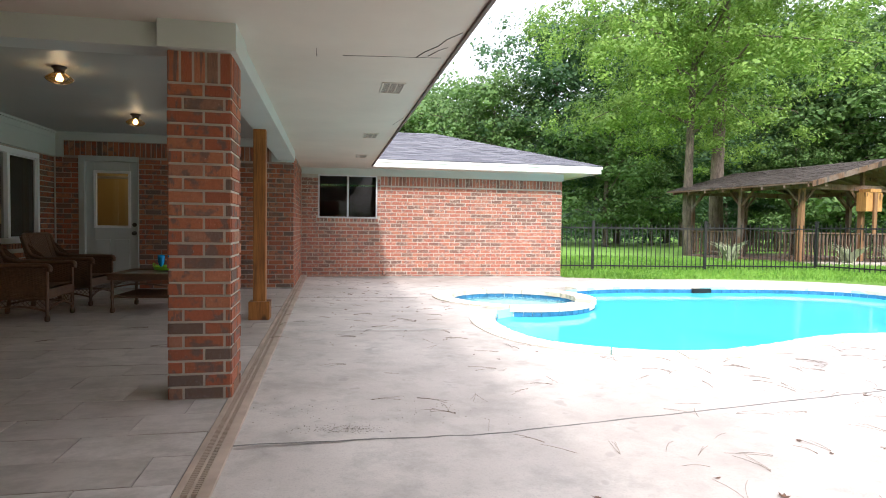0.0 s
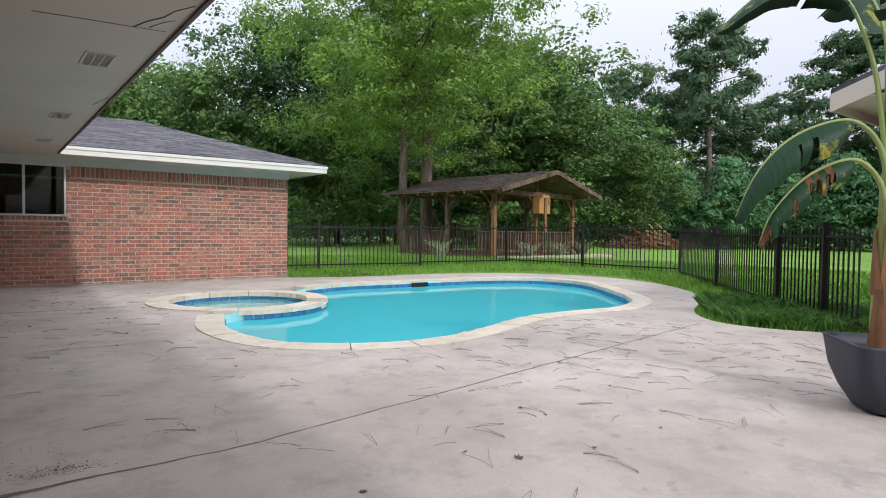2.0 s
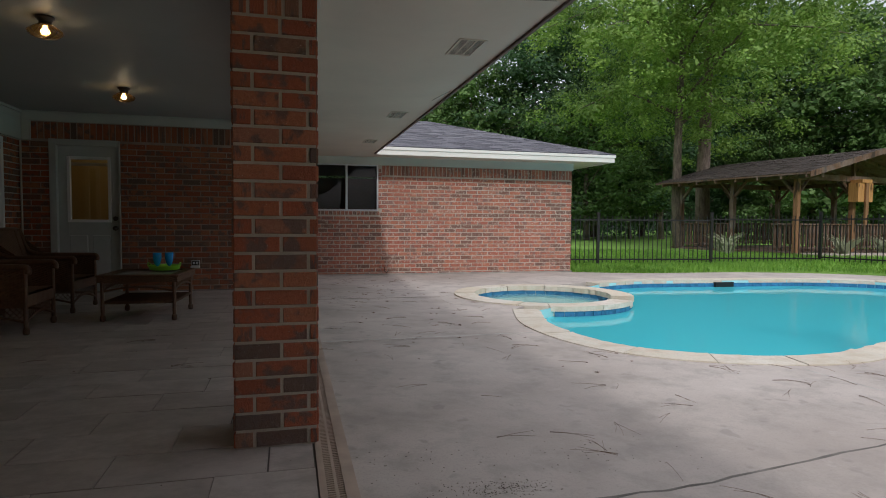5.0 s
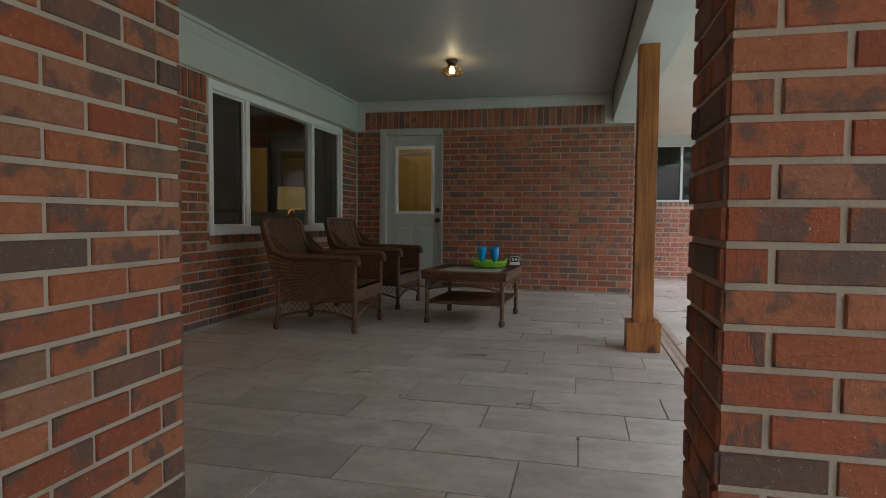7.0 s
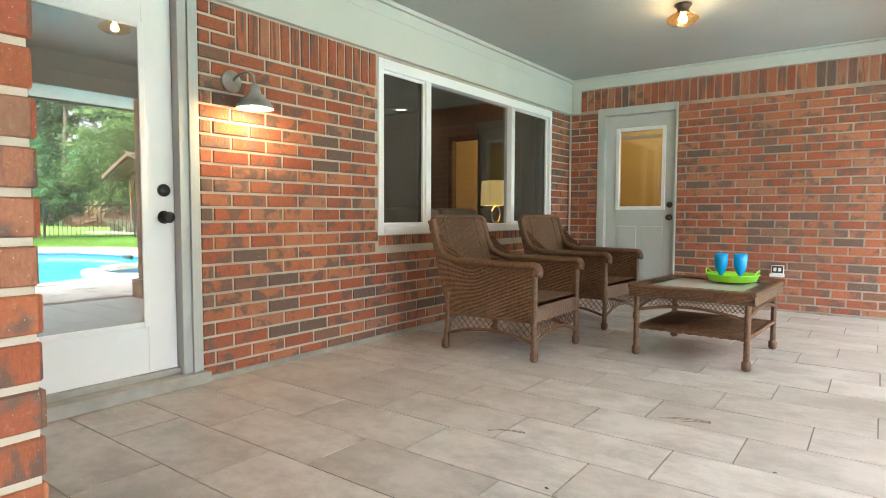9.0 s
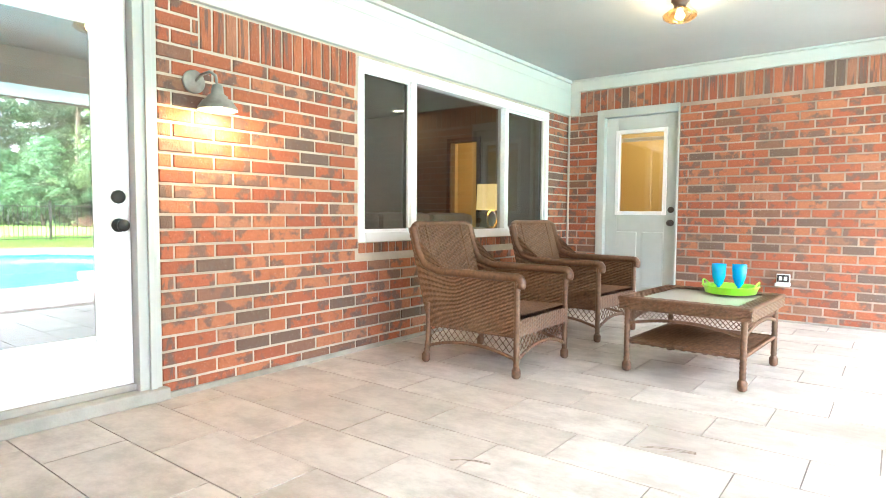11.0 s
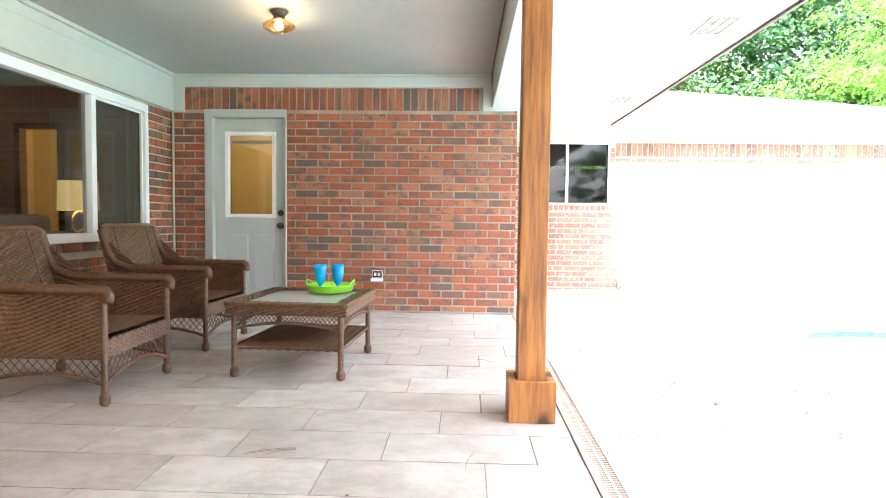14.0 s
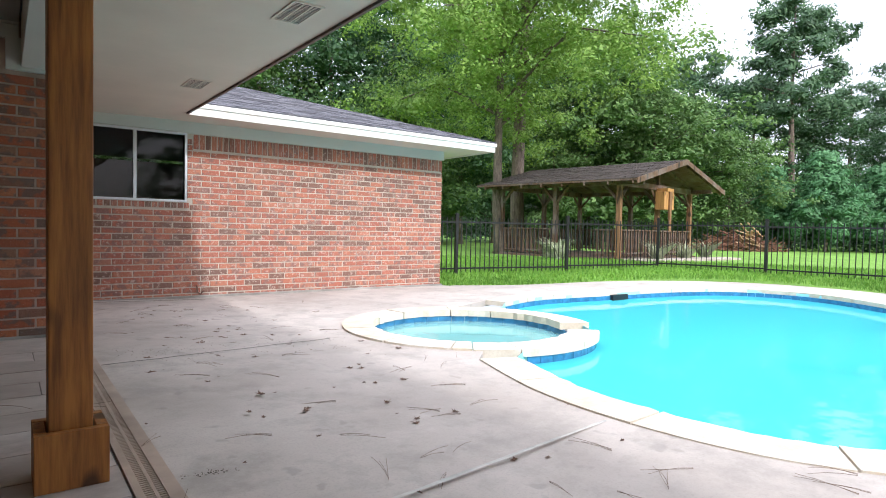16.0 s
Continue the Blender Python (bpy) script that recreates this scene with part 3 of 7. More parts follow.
EDGE = spline(POOL_CTRL)                                   # free edge of the water
SPA_WALL = arc(SPA, SPA_OUT - 0.05, 34, -107, 24)          # spa wall standing in the pool
WATER_LOOP = EDGE + SPA_WALL
normals = []
for i, p in enumerate(EDGE):
    d = (EDGE[min(i + 1, len(EDGE) - 1)] - EDGE[max(i - 1, 0)]).normalized()
    normals.append(Vector((d.y, -d.x)))
OUTER = [p + n * 0.31 for p, n in zip(EDGE, normals)]
HOLE = OUTER + arc(SPA, SPA_OUT - 0.01, 62, 236, 30)        # hole in the deck slab
if (OUTER[5] - Vector((5.5, 8))).length < (EDGE[5] - Vector((5.5, 8))).length:
    OUTER = [p - n * 0.31 for p, n in zip(EDGE, normals)]
    HOLE = OUTER + arc(SPA, SPA_OUT - 0.01, 62, 236, 30)


def sheet(name, loops, z, mat, drop=0.0, height=None):
    """A flat sheet bounded by loops, with the later loops as holes."""
    bm = bmesh.new()
    edges = []
    for loop in loops:
        vs = [bm.verts.new((p[0], p[1], z if height is None else height(p[0], p[1]))) for p in loop]
        edges += [bm.edges.new((vs[i], vs[(i + 1) % len(vs)])) for i in range(len(vs))]
    bmesh.ops.triangle_fill(bm, use_beauty=True, use_dissolve=False, edges=edges)
    bmesh.ops.recalc_face_normals(bm, faces=bm.faces[:])
    for f in bm.faces:
        if f.normal.z < 0:
            f.normal_flip()
    if drop:
        bmesh.ops.solidify(bm, geom=bm.faces[:], thickness=drop)
    return structure(name, bm, mat)


DZ = -0.06  # level of the pool deck, a little under the patio
DX = -0.348
DECK_LOOP = [(1.0, -6), (1.0, WINGY - 0.03), (5.38, WINGY - 0.03), (5.5, 12.5)] + [tuple(p) for p in spline([(5.56, 12.5), (6.86, 12.05), (9.13, 11.85), (10.96, 11.1), (11.95, 9.8), (11.9, 7.9), (10.8, 6.1), (9.34, 5.0), (7.92, 4.3), (7.28, 3.64), (7.3, 3.0), (7.65, 2.34), (8.0, 1.5), (8.1, 0.0)], 5)] + [(8.1, -6)]
deck = sheet("pool_deck", [DECK_LOOP, HOLE], DZ, DECK, 0.08)
bm = bmesh.new()
bm.from_mesh(deck.data)
strip = [bm.verts.new(p) for p in ((DX, -6, -0.004), (1.0, -6, DZ), (1.0, WINGY - 0.03, DZ), (DX, WINGY - 0.03, -0.03))]
bm.faces.new(strip)
bm.to_mesh(deck.data)
bm.free()


def deck_z(x):
    return DZ * max(0.0, min(1.0, (x - DX) / (1.0 - DX)))



def lawn_height(x, y):
    s = max(0.0, min(1.0, (math.hypot(x - 4.0, y - 6.0) - 6.5) / 5.0))
    return DZ - 0.025 + (0.095 - DZ) * s


def grass_ground():
    m = material("lawn_soil", (0.05, 0.09, 0.02), 0.95)
    n, l, b = nodes_of(m)
    big = noise_of(n, l, 0.35, 5, 0.6)
    fine = noise_of(n, l, 14, 5, 0.75)
    c = mix(n, l, ramp(n, l, big, [(0.35, 0.0), (0.65, 1.0)]), (0.15, 0.31, 0.03), (0.24, 0.43, 0.06))
    c = mix(n, l, ramp(n, l, fine, [(0.35, 0.7), (0.6, 0.0)]), c, (0.09, 0.17, 0.025))
    l.new(c, b.inputs["Base Color"])
    bump(n, l, b, fine, 1.0, 0.03)
    return m


GROUND = grass_ground()
far_ring = [(-300, -300), (300, -300), (300, 300), (-300, 300)]
bm = bmesh.new()
edges = []
for loop in (far_ring, [(4 + 11.5 * math.cos(2 * math.pi * i / 48), 6 + 11.5 * math.sin(2 * math.pi * i / 48)) for i in range(48)]):
    vs = [bm.verts.new((p[0], p[1], 0.07)) for p in loop]
    edges += [bm.edges.new((vs[i], vs[(i + 1) % len(vs)])) for i in range(len(vs))]
bmesh.ops.triangle_fill(bm, use_beauty=True, use_dissolve=False, edges=edges)
edges = []
ring_b = [bm.verts.new((4 + 11.5 * math.cos(2 * math.pi * i / 48), 6 + 11.5 * math.sin(2 * math.pi * i / 48), 0.07)) for i in range(48)]
ring_a = [bm.verts.new((p[0], p[1], DZ - 0.025)) for p in [(-9.0, -5.0), (-9.0, 17.0)] + [(5.3, 17.0), (5.3, 12.5)] + [(x - 0.1, y - 0.05) for x, y in DECK_LOOP[4:]]]
for loop in (ring_b, ring_a):
    edges += [bm.edges.new((loop[i], loop[(i + 1) % len(loop)])) for i in range(len(loop))]
bmesh.ops.triangle_fill(bm, use_beauty=True, use_dissolve=False, edges=edges)
bmesh.ops.remove_doubles(bm, verts=bm.verts[:], dist=0.001)
for f in bm.faces:
    f.normal_update()
    if f.normal.z < 0:
        f.normal_flip()
structure("ground", bm, GROUND)

# ---- pool ----
PLASTER = rough_paint("pool_plaster", (0.36, 0.74, 0.76), 0.7, 0.06, 1.5, 60, 0.1)
POOLTILE = rough_paint("blue_pool_tile", (0.05, 0.22, 0.42), 0.25, 0.2, 9, 40, 0.1)


def stone_material():
    m = material("cream_coping_stone", (0.6, 0.55, 0.44), 0.85)
    n, l, b = nodes_of(m)
    rnd = n.new("ShaderNodeObjectInfo").outputs["Random"]
    base = ramp(n, l, rnd, [(0.0, (0.56, 0.50, 0.40)), (0.4, (0.64, 0.585, 0.49)), (0.75, (0.60, 0.52, 0.39)), (1.0, (0.66, 0.61, 0.53))])
    g = noise_of(n, l, 5, 6, 0.7, shift=rnd)
    f = noise_of(n, l, 45, 4, 0.7)
    c = mix(n, l, ramp(n, l, g, [(0.35, 0.6), (0.55, 0.0)]), base, (0.47, 0.37, 0.25))
    c = mix(n, l, ramp(n, l, f, [(0.3, 0.4), (0.5, 0.0)]), c, (0.38, 0.34, 0.27))
    l.new(c, b.inputs["Base Color"])
    bump(n, l, b, g, 0.5, 0.015)
    return m


STONE = stone_material()


def water_material(name, tint, clear):
    m = bpy.data.materials.new(name)
    m.use_nodes = True
    n, l = m.node_tree.nodes, m.node_tree.links
    n.remove(n["Principled BSDF"])
    df, tr, gl, fr = n.new("ShaderNodeBsdfDiffuse"), n.new("ShaderNodeBsdfTransparent"), n.new("ShaderNodeBsdfGlossy"), n.new("ShaderNodeFresnel")
    m1, m2, bp, at = n.new("ShaderNodeMixShader"), n.new("ShaderNodeMixShader"), n.new("ShaderNodeBump"), n.new("ShaderNodeMath")
    df.inputs[0].default_value = (*tint, 1)
    tr.inputs[0].default_value = (0.45, 0.92, 0.95, 1)
    gl.inputs["Roughness"].default_value = 0.02
    fr.inputs[0].default_value = 1.33
    m1.inputs[0].default_value = clear
    at.operation = "MULTIPLY"
    at.inputs[1].default_value = 0.9
    wave = noise_of(n, l, 2.2, 3, 0.5)
    bp.inputs["Strength"].default_value, bp.inputs["Distance"].default_value = 0.12, 0.05
    l.new(wave, bp.inputs["Height"])
    l.new(bp.outputs[0], gl.inputs["Normal"])
    l.new(fr.outputs[0], at.inputs[0])
    l.new(df.outputs[0], m1.inputs[1])
    l.new(tr.outputs[0], m1.inputs[2])
    l.new(at.outputs[0], m2.inputs[0])
    l.new(m1.outputs[0], m2.inputs[1])
    l.new(gl.outputs[0], m2.inputs[2])
    l.new(m2.outputs[0], n["Material Output"].inputs[0])
    return m


WATER = water_material("turquoise_water", (0.11, 0.74, 0.82), 0.31)
SPA_WATER = water_material("clear_spa_water", (0.48, 0.88, 0.84), 0.62)
SPA_PLASTER = rough_paint("pale_spa_plaster", (0.80, 0.86, 0.80), 0.7, 0.05, 1.5, 60, 0.1)
WZ = DZ - 0.125


def basin(name, loop, depth, mat, centre=None, shrink=0.9):
    bm = bmesh.new()
    c = Vector((sum(p[0] for p in loop) / len(loop), sum(p[1] for p in loop) / len(loop)))
    rings = []
    for z, s in ((DZ - 0.01, 1.0), (depth * 0.75, 0.995), (depth, shrink)):
        rings.append([bm.verts.new((c.x + (p[0] - c.x) * s, c.y + (p[1] - c.y) * s, z)) for p in loop])
    for a, b in zip(rings, rings[1:]):
        for k in range(len(loop)):
            bm.faces.new((a[k], a[(k + 1) % len(loop)], b[(k + 1) % len(loop)], b[k]))
    es = [bm.edges.get((rings[-1][k], rings[-1][(k + 1) % len(loop)])) for k in range(len(loop))]
    bmesh.ops.triangle_fill(bm, edges=es, use_beauty=True)
    return bm


pool = thing("swimming_pool", "freeform swimming pool of turquoise water with cream stone coping", "pool", kind="structure")
part("basin", basin("basin", WATER_LOOP, -1.5, PLASTER), PLASTER, pool)


def flat(loop, z):
    bm = bmesh.new()
    vs = [bm.verts.new((p[0], p[1], z)) for p in loop]
    es = [bm.edges.new((vs[i], vs[(i + 1) % len(vs)])) for i in range(len(vs))]
    bmesh.ops.triangle_fill(bm, edges=es, use_beauty=True)
    for f in bm.faces:
        f.normal_update()
        if f.normal.z < 0:
            f.normal_flip()
    return bm


part("water", flat(WATER_LOOP, WZ), WATER, pool, "still clear turquoise water")
# entry shelf and steps at the shallow end
sh = arc(Vector((3.05, 6.25)), 1.0, 90, 270, 16) + [Vector((3.3, 5.4)), Vector((3.5, 6.3)), Vector((3.1, 7.3))]
bm = flat(sh, DZ - 0.42)
part("entry_shelf", bm, PLASTER, pool, "pale shallow entry shelf")


def slab(loop, z0, z1, bevel=0.008):
    bm = bmesh.new()
    a = [bm.verts.new((p[0], p[1], z0)) for p in loop]
    b = [bm.verts.new((p[0], p[1], z1)) for p in loop]
    k = len(loop)
    bm.faces.new(b)
    bm.faces.new(a[::-1])
    for i in range(k):
        bm.faces.new((a[i], a[(i + 1) % k], b[(i + 1) % k], b[i]))
    bmesh.ops.recalc_face_normals(bm, faces=bm.faces[:])
    return bm


def coping_run(parent, inner, outer, lift, seed, step=0.62):
    rng = random.Random(seed)
    acc, start, cuts, want = 0.0, 0, [0], step
    for i in range(1, len(inner)):
        acc += (inner[i] - inner[i - 1]).length
        if acc > want:
            cuts.append(i)
            acc, want = 0.0, step * rng.uniform(0.75, 1.3)
    if len(inner) - 1 - cuts[-1] < 2 and len(cuts) > 1:
        cuts.pop()
    cuts.append(len(inner) - 1)
    for a, b in zip(cuts, cuts[1:]):
        i0, o0, i1, o1 = inner[a], outer[a], inner[b], outer[b]
        g = 0.006
        ins = [p.copy() for p in inner[a:b + 1]]
        outs = [p.copy() for p in outer[a:b + 1]]
        for q in (ins, outs):
            q[0] = q[0] + (q[1] - q[0]).normalized() * g
            q[-1] = q[-1] + (q[-2] - q[-1]).normalized() * g
        rough = [p + (o - p).normalized() * rng.uniform(-0.02, 0.012) for p, o in zip(ins, outs)]
        part("coping_stone", slab(rough + outs[::-1], DZ - 0.055, DZ + lift + rng.uniform(-0.003, 0.004)), STONE, parent)


coping_run(pool, EDGE, OUTER, 0.008, 2)


def tile_band(parent, loop, z0, z1, width=0.152, face=1):
    for i in range(1, len(loop)):
        p, q = loop[i - 1], loop[i]
        k = max(1, round((q - p).length / width))
        for j in range(k):
            a, b = p.lerp(q, j / k), p.lerp(q, (j + 1) / k)
            d = (b - a).normalized()
            nn = Vector((-d.y, d.x)) * face * 0.012
            loop4 = [a + d * 0.003, b - d * 0.003, b - d * 0.003 + nn, a + d * 0.003 + nn]
            part("waterline_tile", slab(loop4, DZ + z0, DZ + z1), POOLTILE, parent)


tile_band(pool, [p.lerp(o, -0.045) for p, o in zip(EDGE, OUTER)][::2], -0.30, -0.056, 0.16, 1)

spa = thing("spa", "round spa set in the pool edge with cream stone coping", "spa", kind="structure")
ring_in, ring_out = arc(SPA, SPA_IN, 0, 360, 48)[:-1], arc(SPA, SPA_OUT - 0.03, 0, 360, 48)[:-1]
bm = bmesh.new()
v = [[bm.verts.new((p.x, p.y, z)) for p in ring] for ring, z in ((ring_in, -1.0), (ring_in, DZ - 0.05), (ring_out, DZ - 0.05), (ring_out, -1.3))]
for a, b in zip(v, v[1:]):
    for k in range(48):
        bm.faces.new((a[k], b[k], b[(k + 1) % 48], a[(k + 1) % 48]))
bm.faces.new(v[0])
bmesh.ops.recalc_face_normals(bm, faces=bm.faces[:])
part("shell", bm, SPA_PLASTER, spa)
lathe_bm = bmesh.new()
lathe(lathe_bm, [(0.55, -0.75), (SPA_IN - 0.01, -0.75), (SPA_IN - 0.01, -0.48), (0.56, -0.47), (0.55, -0.75)], 40, Matrix.Translation((SPA.x, SPA.y, 0)))
part("bench", lathe_bm, SPA_PLASTER, spa, "pale plaster bench ring")
part("water", flat(ring_in, WZ + 0.01), SPA_WATER, spa, "still clear spa water")
tile_band(spa, arc(SPA, SPA_IN - 0.004, 0, 360, 40), -0.15, -0.052, 0.15, 1)
tile_band(spa, arc(SPA, SPA_OUT - 0.018, -107, 34, 24), -0.30, -0.052, 0.15, -1)
for a0, a1, lift in ((-28, 232, 0.018), (-110, -45, 0.012)):
    k = int(abs(a1 - a0) / 4)
    coping_run(spa, arc(SPA, SPA_IN - 0.03, a0, a1, k), arc(SPA, SPA_OUT + 0.02, a0, a1, k), lift, 7, 0.55)
part("spillway", slab(arc(SPA, SPA_IN, -45, -28, 4) + arc(SPA, SPA_OUT, -28, -45, 4), DZ - 0.10, DZ - 0.05), STONE, spa)
coping_run(spa, arc(SPA, SPA_IN - 0.03, 232, 250, 4), arc(SPA, SPA_OUT + 0.02, 232, 250, 4), 0.012, 9, 0.6)
# skimmer mouth and inlet on the far side
part("skimmer", boxes((7.25, 7.65, 10.33, 10.40, DZ - 0.13, DZ - 0.035)), BLACK, pool, "dark skimmer mouth under the coping")

# ---- column and post ----
COL = (-0.842, -0.470, 3.530, 3.900)
column = structure("brick_column", boxes((COL[0] + M, COL[1] - M, COL[2] + M, COL[3] - M, 0, 2.116)), MORTAR, "square red brick patio column", "column")
for o, u, nn in (((COL[0], COL[2], 0), (1, 0, 0), (0, -1, 0)), ((COL[1], COL[2], 0), (0, 1, 0), (1, 0, 0)), ((COL[1], COL[3], 0), (-1, 0, 0), (0, 1, 0)), ((COL[0], COL[3], 0), (0, -1, 0), (-1, 0, 0))):
    brick_face(column, o, u, nn, 0.371, 2.115, near=o, phase=random.choice((0.0, 0.09)), soldier=[(0, 0.371, 1.92, 2.115)])

post = thing("patio_post", "square cedar post with a boxed base on the patio edge", "post")
part("shaft", boxes((-0.728, -0.591, 6.655, 6.79, 0.02, 2.141), bevel=0.006), CEDAR, post)
for board in ((-0.772, -0.544, 6.61, 6.645), (-0.772, -0.544, 6.80, 6.84), (-0.772, -0.735, 6.646, 6.799), (-0.582, -0.544, 6.646, 6.799)):
    part("base_board", boxes((*board, 0, 0.205), bevel=0.003), CEDAR, post)

# ---- glazed door, grey door, windows ----
door_1 = thing("door_1", "white door with a full glass pane and black knobs", "door", kind="structure")
part("door_frame", boxes((HX - 0.16, HX + 0.005, 5.115, 5.228, 0.06, 2.12), (HX - 0.16, HX + 0.005, 4.01, 4.10, 0.06, 2.12), (HX - 0.16, HX + 0.005, 4.10, 5.115, 2.075, 2.12),
                         (HX - 0.10, HX + 0.02, 5.165, 5.20, 0.06, 2.10), bevel=0.004), FRAME_GREY, door_1)
dx = HX - 0.10
part("stile_panel", boxes((dx, dx + 0.045, 4.96, 5.112, 0.10, 2.072), (dx, dx + 0.045, 4.103, 4.25, 0.10, 2.072), (dx, dx + 0.045, 4.25, 4.96, 0.10, 0.36), (dx, dx + 0.045, 4.25, 4.96, 1.86, 2.072), bevel=0.003), WHITE, door_1)
part("glazing_bead", boxes((dx + 0.04, dx + 0.058, 4.935, 4.965, 0.34, 1.88), (dx + 0.04, dx + 0.058, 4.245, 4.275, 0.34, 1.88), (dx + 0.04, dx + 0.058, 4.275, 4.935, 0.34, 0.37), (dx + 0.04, dx + 0.058, 4.275, 4.935, 1.85, 1.88), bevel=0.004), WHITE, door_1)
p = part("pane", pane_x(dx + 0.052, 4.27, 4.94, 0.365, 1.855), MIRROR_PANE, door_1, "reflecting glass pane")
p.visible_shadow = False
TOX = Matrix.Rotation(radians(90), 4, "Y")
for z, prof in ((0.905, [(0.034, 0), (0.034, 0.008), (0.016, 0.014), (0.014, 0.035), (0.028, 0.045), (0.030, 0.058), (0.024, 0.068), (0, 0.07)]), (1.045, [(0.033, 0), (0.033, 0.012), (0.026, 0.02), (0, 0.021)])):
    bm = bmesh.new()
    lathe(bm, prof, 20, Matrix.Translation((dx + 0.045, 5.055, z)) @ TOX)
    part("door_knob" if z < 1 else "deadbolt", bm, BLACK, door_1, "black knob" if z < 1 else "black deadbolt", True)
part("threshold", boxes((HX - 0.2, HX + 0.05, 4.02, 5.25, 0, 0.065), (HX - 0.16, HX - 0.03, 4.1, 5.135, 0.065, 0.10), bevel=0.008), rough_paint("concrete_sill", (0.44, 0.42, 0.38), 0.9, 0.15, 4, 70, 0.4), door_1)

door_2 = thing("door_2", "grey panelled door with a small window and dark knobs", "door", kind="structure")
y0 = ENDY + 0.06
part("door_frame", boxes((ED[0], ED[0] + 0.085, ENDY - 0.012, ENDY + 0.15, 0, 2.115), (ED[1] - 0.02, ED[1], ENDY - 0.012, ENDY + 0.15, 0, 2.115), (ED[0] + 0.085, ED[1] - 0.02, ENDY - 0.012, ENDY + 0.15, 2.03, 2.115), bevel=0.006), FRAME_GREY, door_2)
dl, dr = ED[0] + 0.085, ED[1] - 0.02
part("leaf", boxes((dl, dl + 0.13, y0, y0 + 0.045, 0.02, 2.028), (dr - 0.13, dr, y0, y0 + 0.045, 0.02, 2.028), (dl + 0.13, dr - 0.13, y0, y0 + 0.045, 0.02, 1.0), (dl + 0.13, dr - 0.13, y0, y0 + 0.045, 1.87, 2.028), bevel=0.003), GREY_DOOR, door_2)
for a in (dl + 0.13, (dl + dr) / 2 + 0.03):
    bm = boxes((a, a + (dr - dl) / 2 - 0.16, y0 - 0.010, y0 + 0.01, 0.22, 0.80), bevel=0.009)
    part("raised_panel", bm, GREY_DOOR, door_2)
part("lite_frame", boxes((dl + 0.11, dl + 0.15, y0 - 0.014, y0 + 0.05, 0.98, 1.89), (dr - 0.15, dr - 0.11, y0 - 0.014, y0 + 0.05, 0.98, 1.89), (dl + 0.15, dr - 0.15, y0 - 0.014, y0 + 0.05, 0.98, 1.02), (dl + 0.15, dr - 0.15, y0 - 0.014, y0 + 0.05, 1.85, 1.89), bevel=0.005), WHITE, door_2)
p = part("pane", pane_y(y0 + 0.02, dl + 0.15, dr - 0.15, 1.02, 1.85), PANE, door_2)
p.visible_shadow = False
for i in range(4):
    part("blind_slat", boxes((dl + 0.155, dr - 0.155, y0 + 0.03, y0 + 0.05, 1.80 - i * 0.011, 1.807 - i * 0.011)), WHITE, door_2)
TOY = Matrix.Rotation(radians(90), 4, "X")
for z, prof in ((0.90, [(0.034, 0), (0.034, 0.008), (0.014, 0.014), (0.014, 0.035), (0.028, 0.045), (0.030, 0.058), (0, 0.07)]), (1.035, [(0.033, 0), (0.033, 0.012), (0.026, 0.02), (0, 0.021)])):
    bm = bmesh.new()
    lathe(bm, prof, 16, Matrix.Translation((dr - 0.06, y0, z)) @ TOY)
    part("door_knob" if z < 1 else "deadbolt", bm, rough_paint("dark_bronze", (0.05, 0.035, 0.025), 0.35), door_2, "dark bronze knob" if z < 1 else "dark bronze deadbolt", True)

window_1 = thing("window_1", "wide white three-part window in the brick house wall", "window", kind="structure")
fx0, fx1 = HX - 0.09, HX + 0.006
MUL = (7.25, 8.62)
part("window_frame", boxes((fx0, fx1, WIN[0], WIN[0] + 0.055, WIN[2], WIN[3]), (fx0, fx1, WIN[1] - 0.055, WIN[1], WIN[2], WIN[3]), (fx0, fx1, WIN[0] + 0.055, WIN[1] - 0.055, WIN[3] - 0.075, WIN[3]), (fx0, fx1 + 0.01, WIN[0] + 0.055, WIN[1] - 0.055, WIN[2], WIN[2] + 0.07), bevel=0.004), WHITE, window_1)
for k, q in enumerate(MUL):
    part("mullion", boxes((fx0, fx1 - 0.01, q - 0.032, q + 0.032, WIN[2] + 0.07, WIN[3] - 0.075), bevel=0.004), WHITE, window_1)
lims = [WIN[0] + 0.055, MUL[0] - 0.032, MUL[0] + 0.032, MUL[1] - 0.032, MUL[1] + 0.032, WIN[1] - 0.055]
for k in range(3):
    a, b = lims[2 * k], lims[2 * k + 1]
    p = part("pane", pane_x(fx0 + 0.033, a, b, WIN[2] + 0.07, WIN[3] - 0.075), PANE if k == 1 else SCREEN, window_1, "clear glass" if k == 1 else "glass behind a dark insect screen")
    p.visible_shadow = False
    if k != 1:
        part("screen_frame", boxes((fx0 + 0.05, fx0 + 0.065, a, a + 0.018, WIN[2] + 0.07, WIN[3] - 0.075), (fx0 + 0.05, fx0 + 0.065, b - 0.018, b, WIN[2] + 0.07, WIN[3] - 0.075), (fx0 + 0.05, fx0 + 0.065, a + 0.018, b - 0.018, WIN[2] + 0.07, WIN[2] + 0.09), (fx0 + 0.05, fx0 + 0.065, a + 0.018, b - 0.018, WIN[3] - 0.095, WIN[3] - 0.075)), WHITE, window_1)

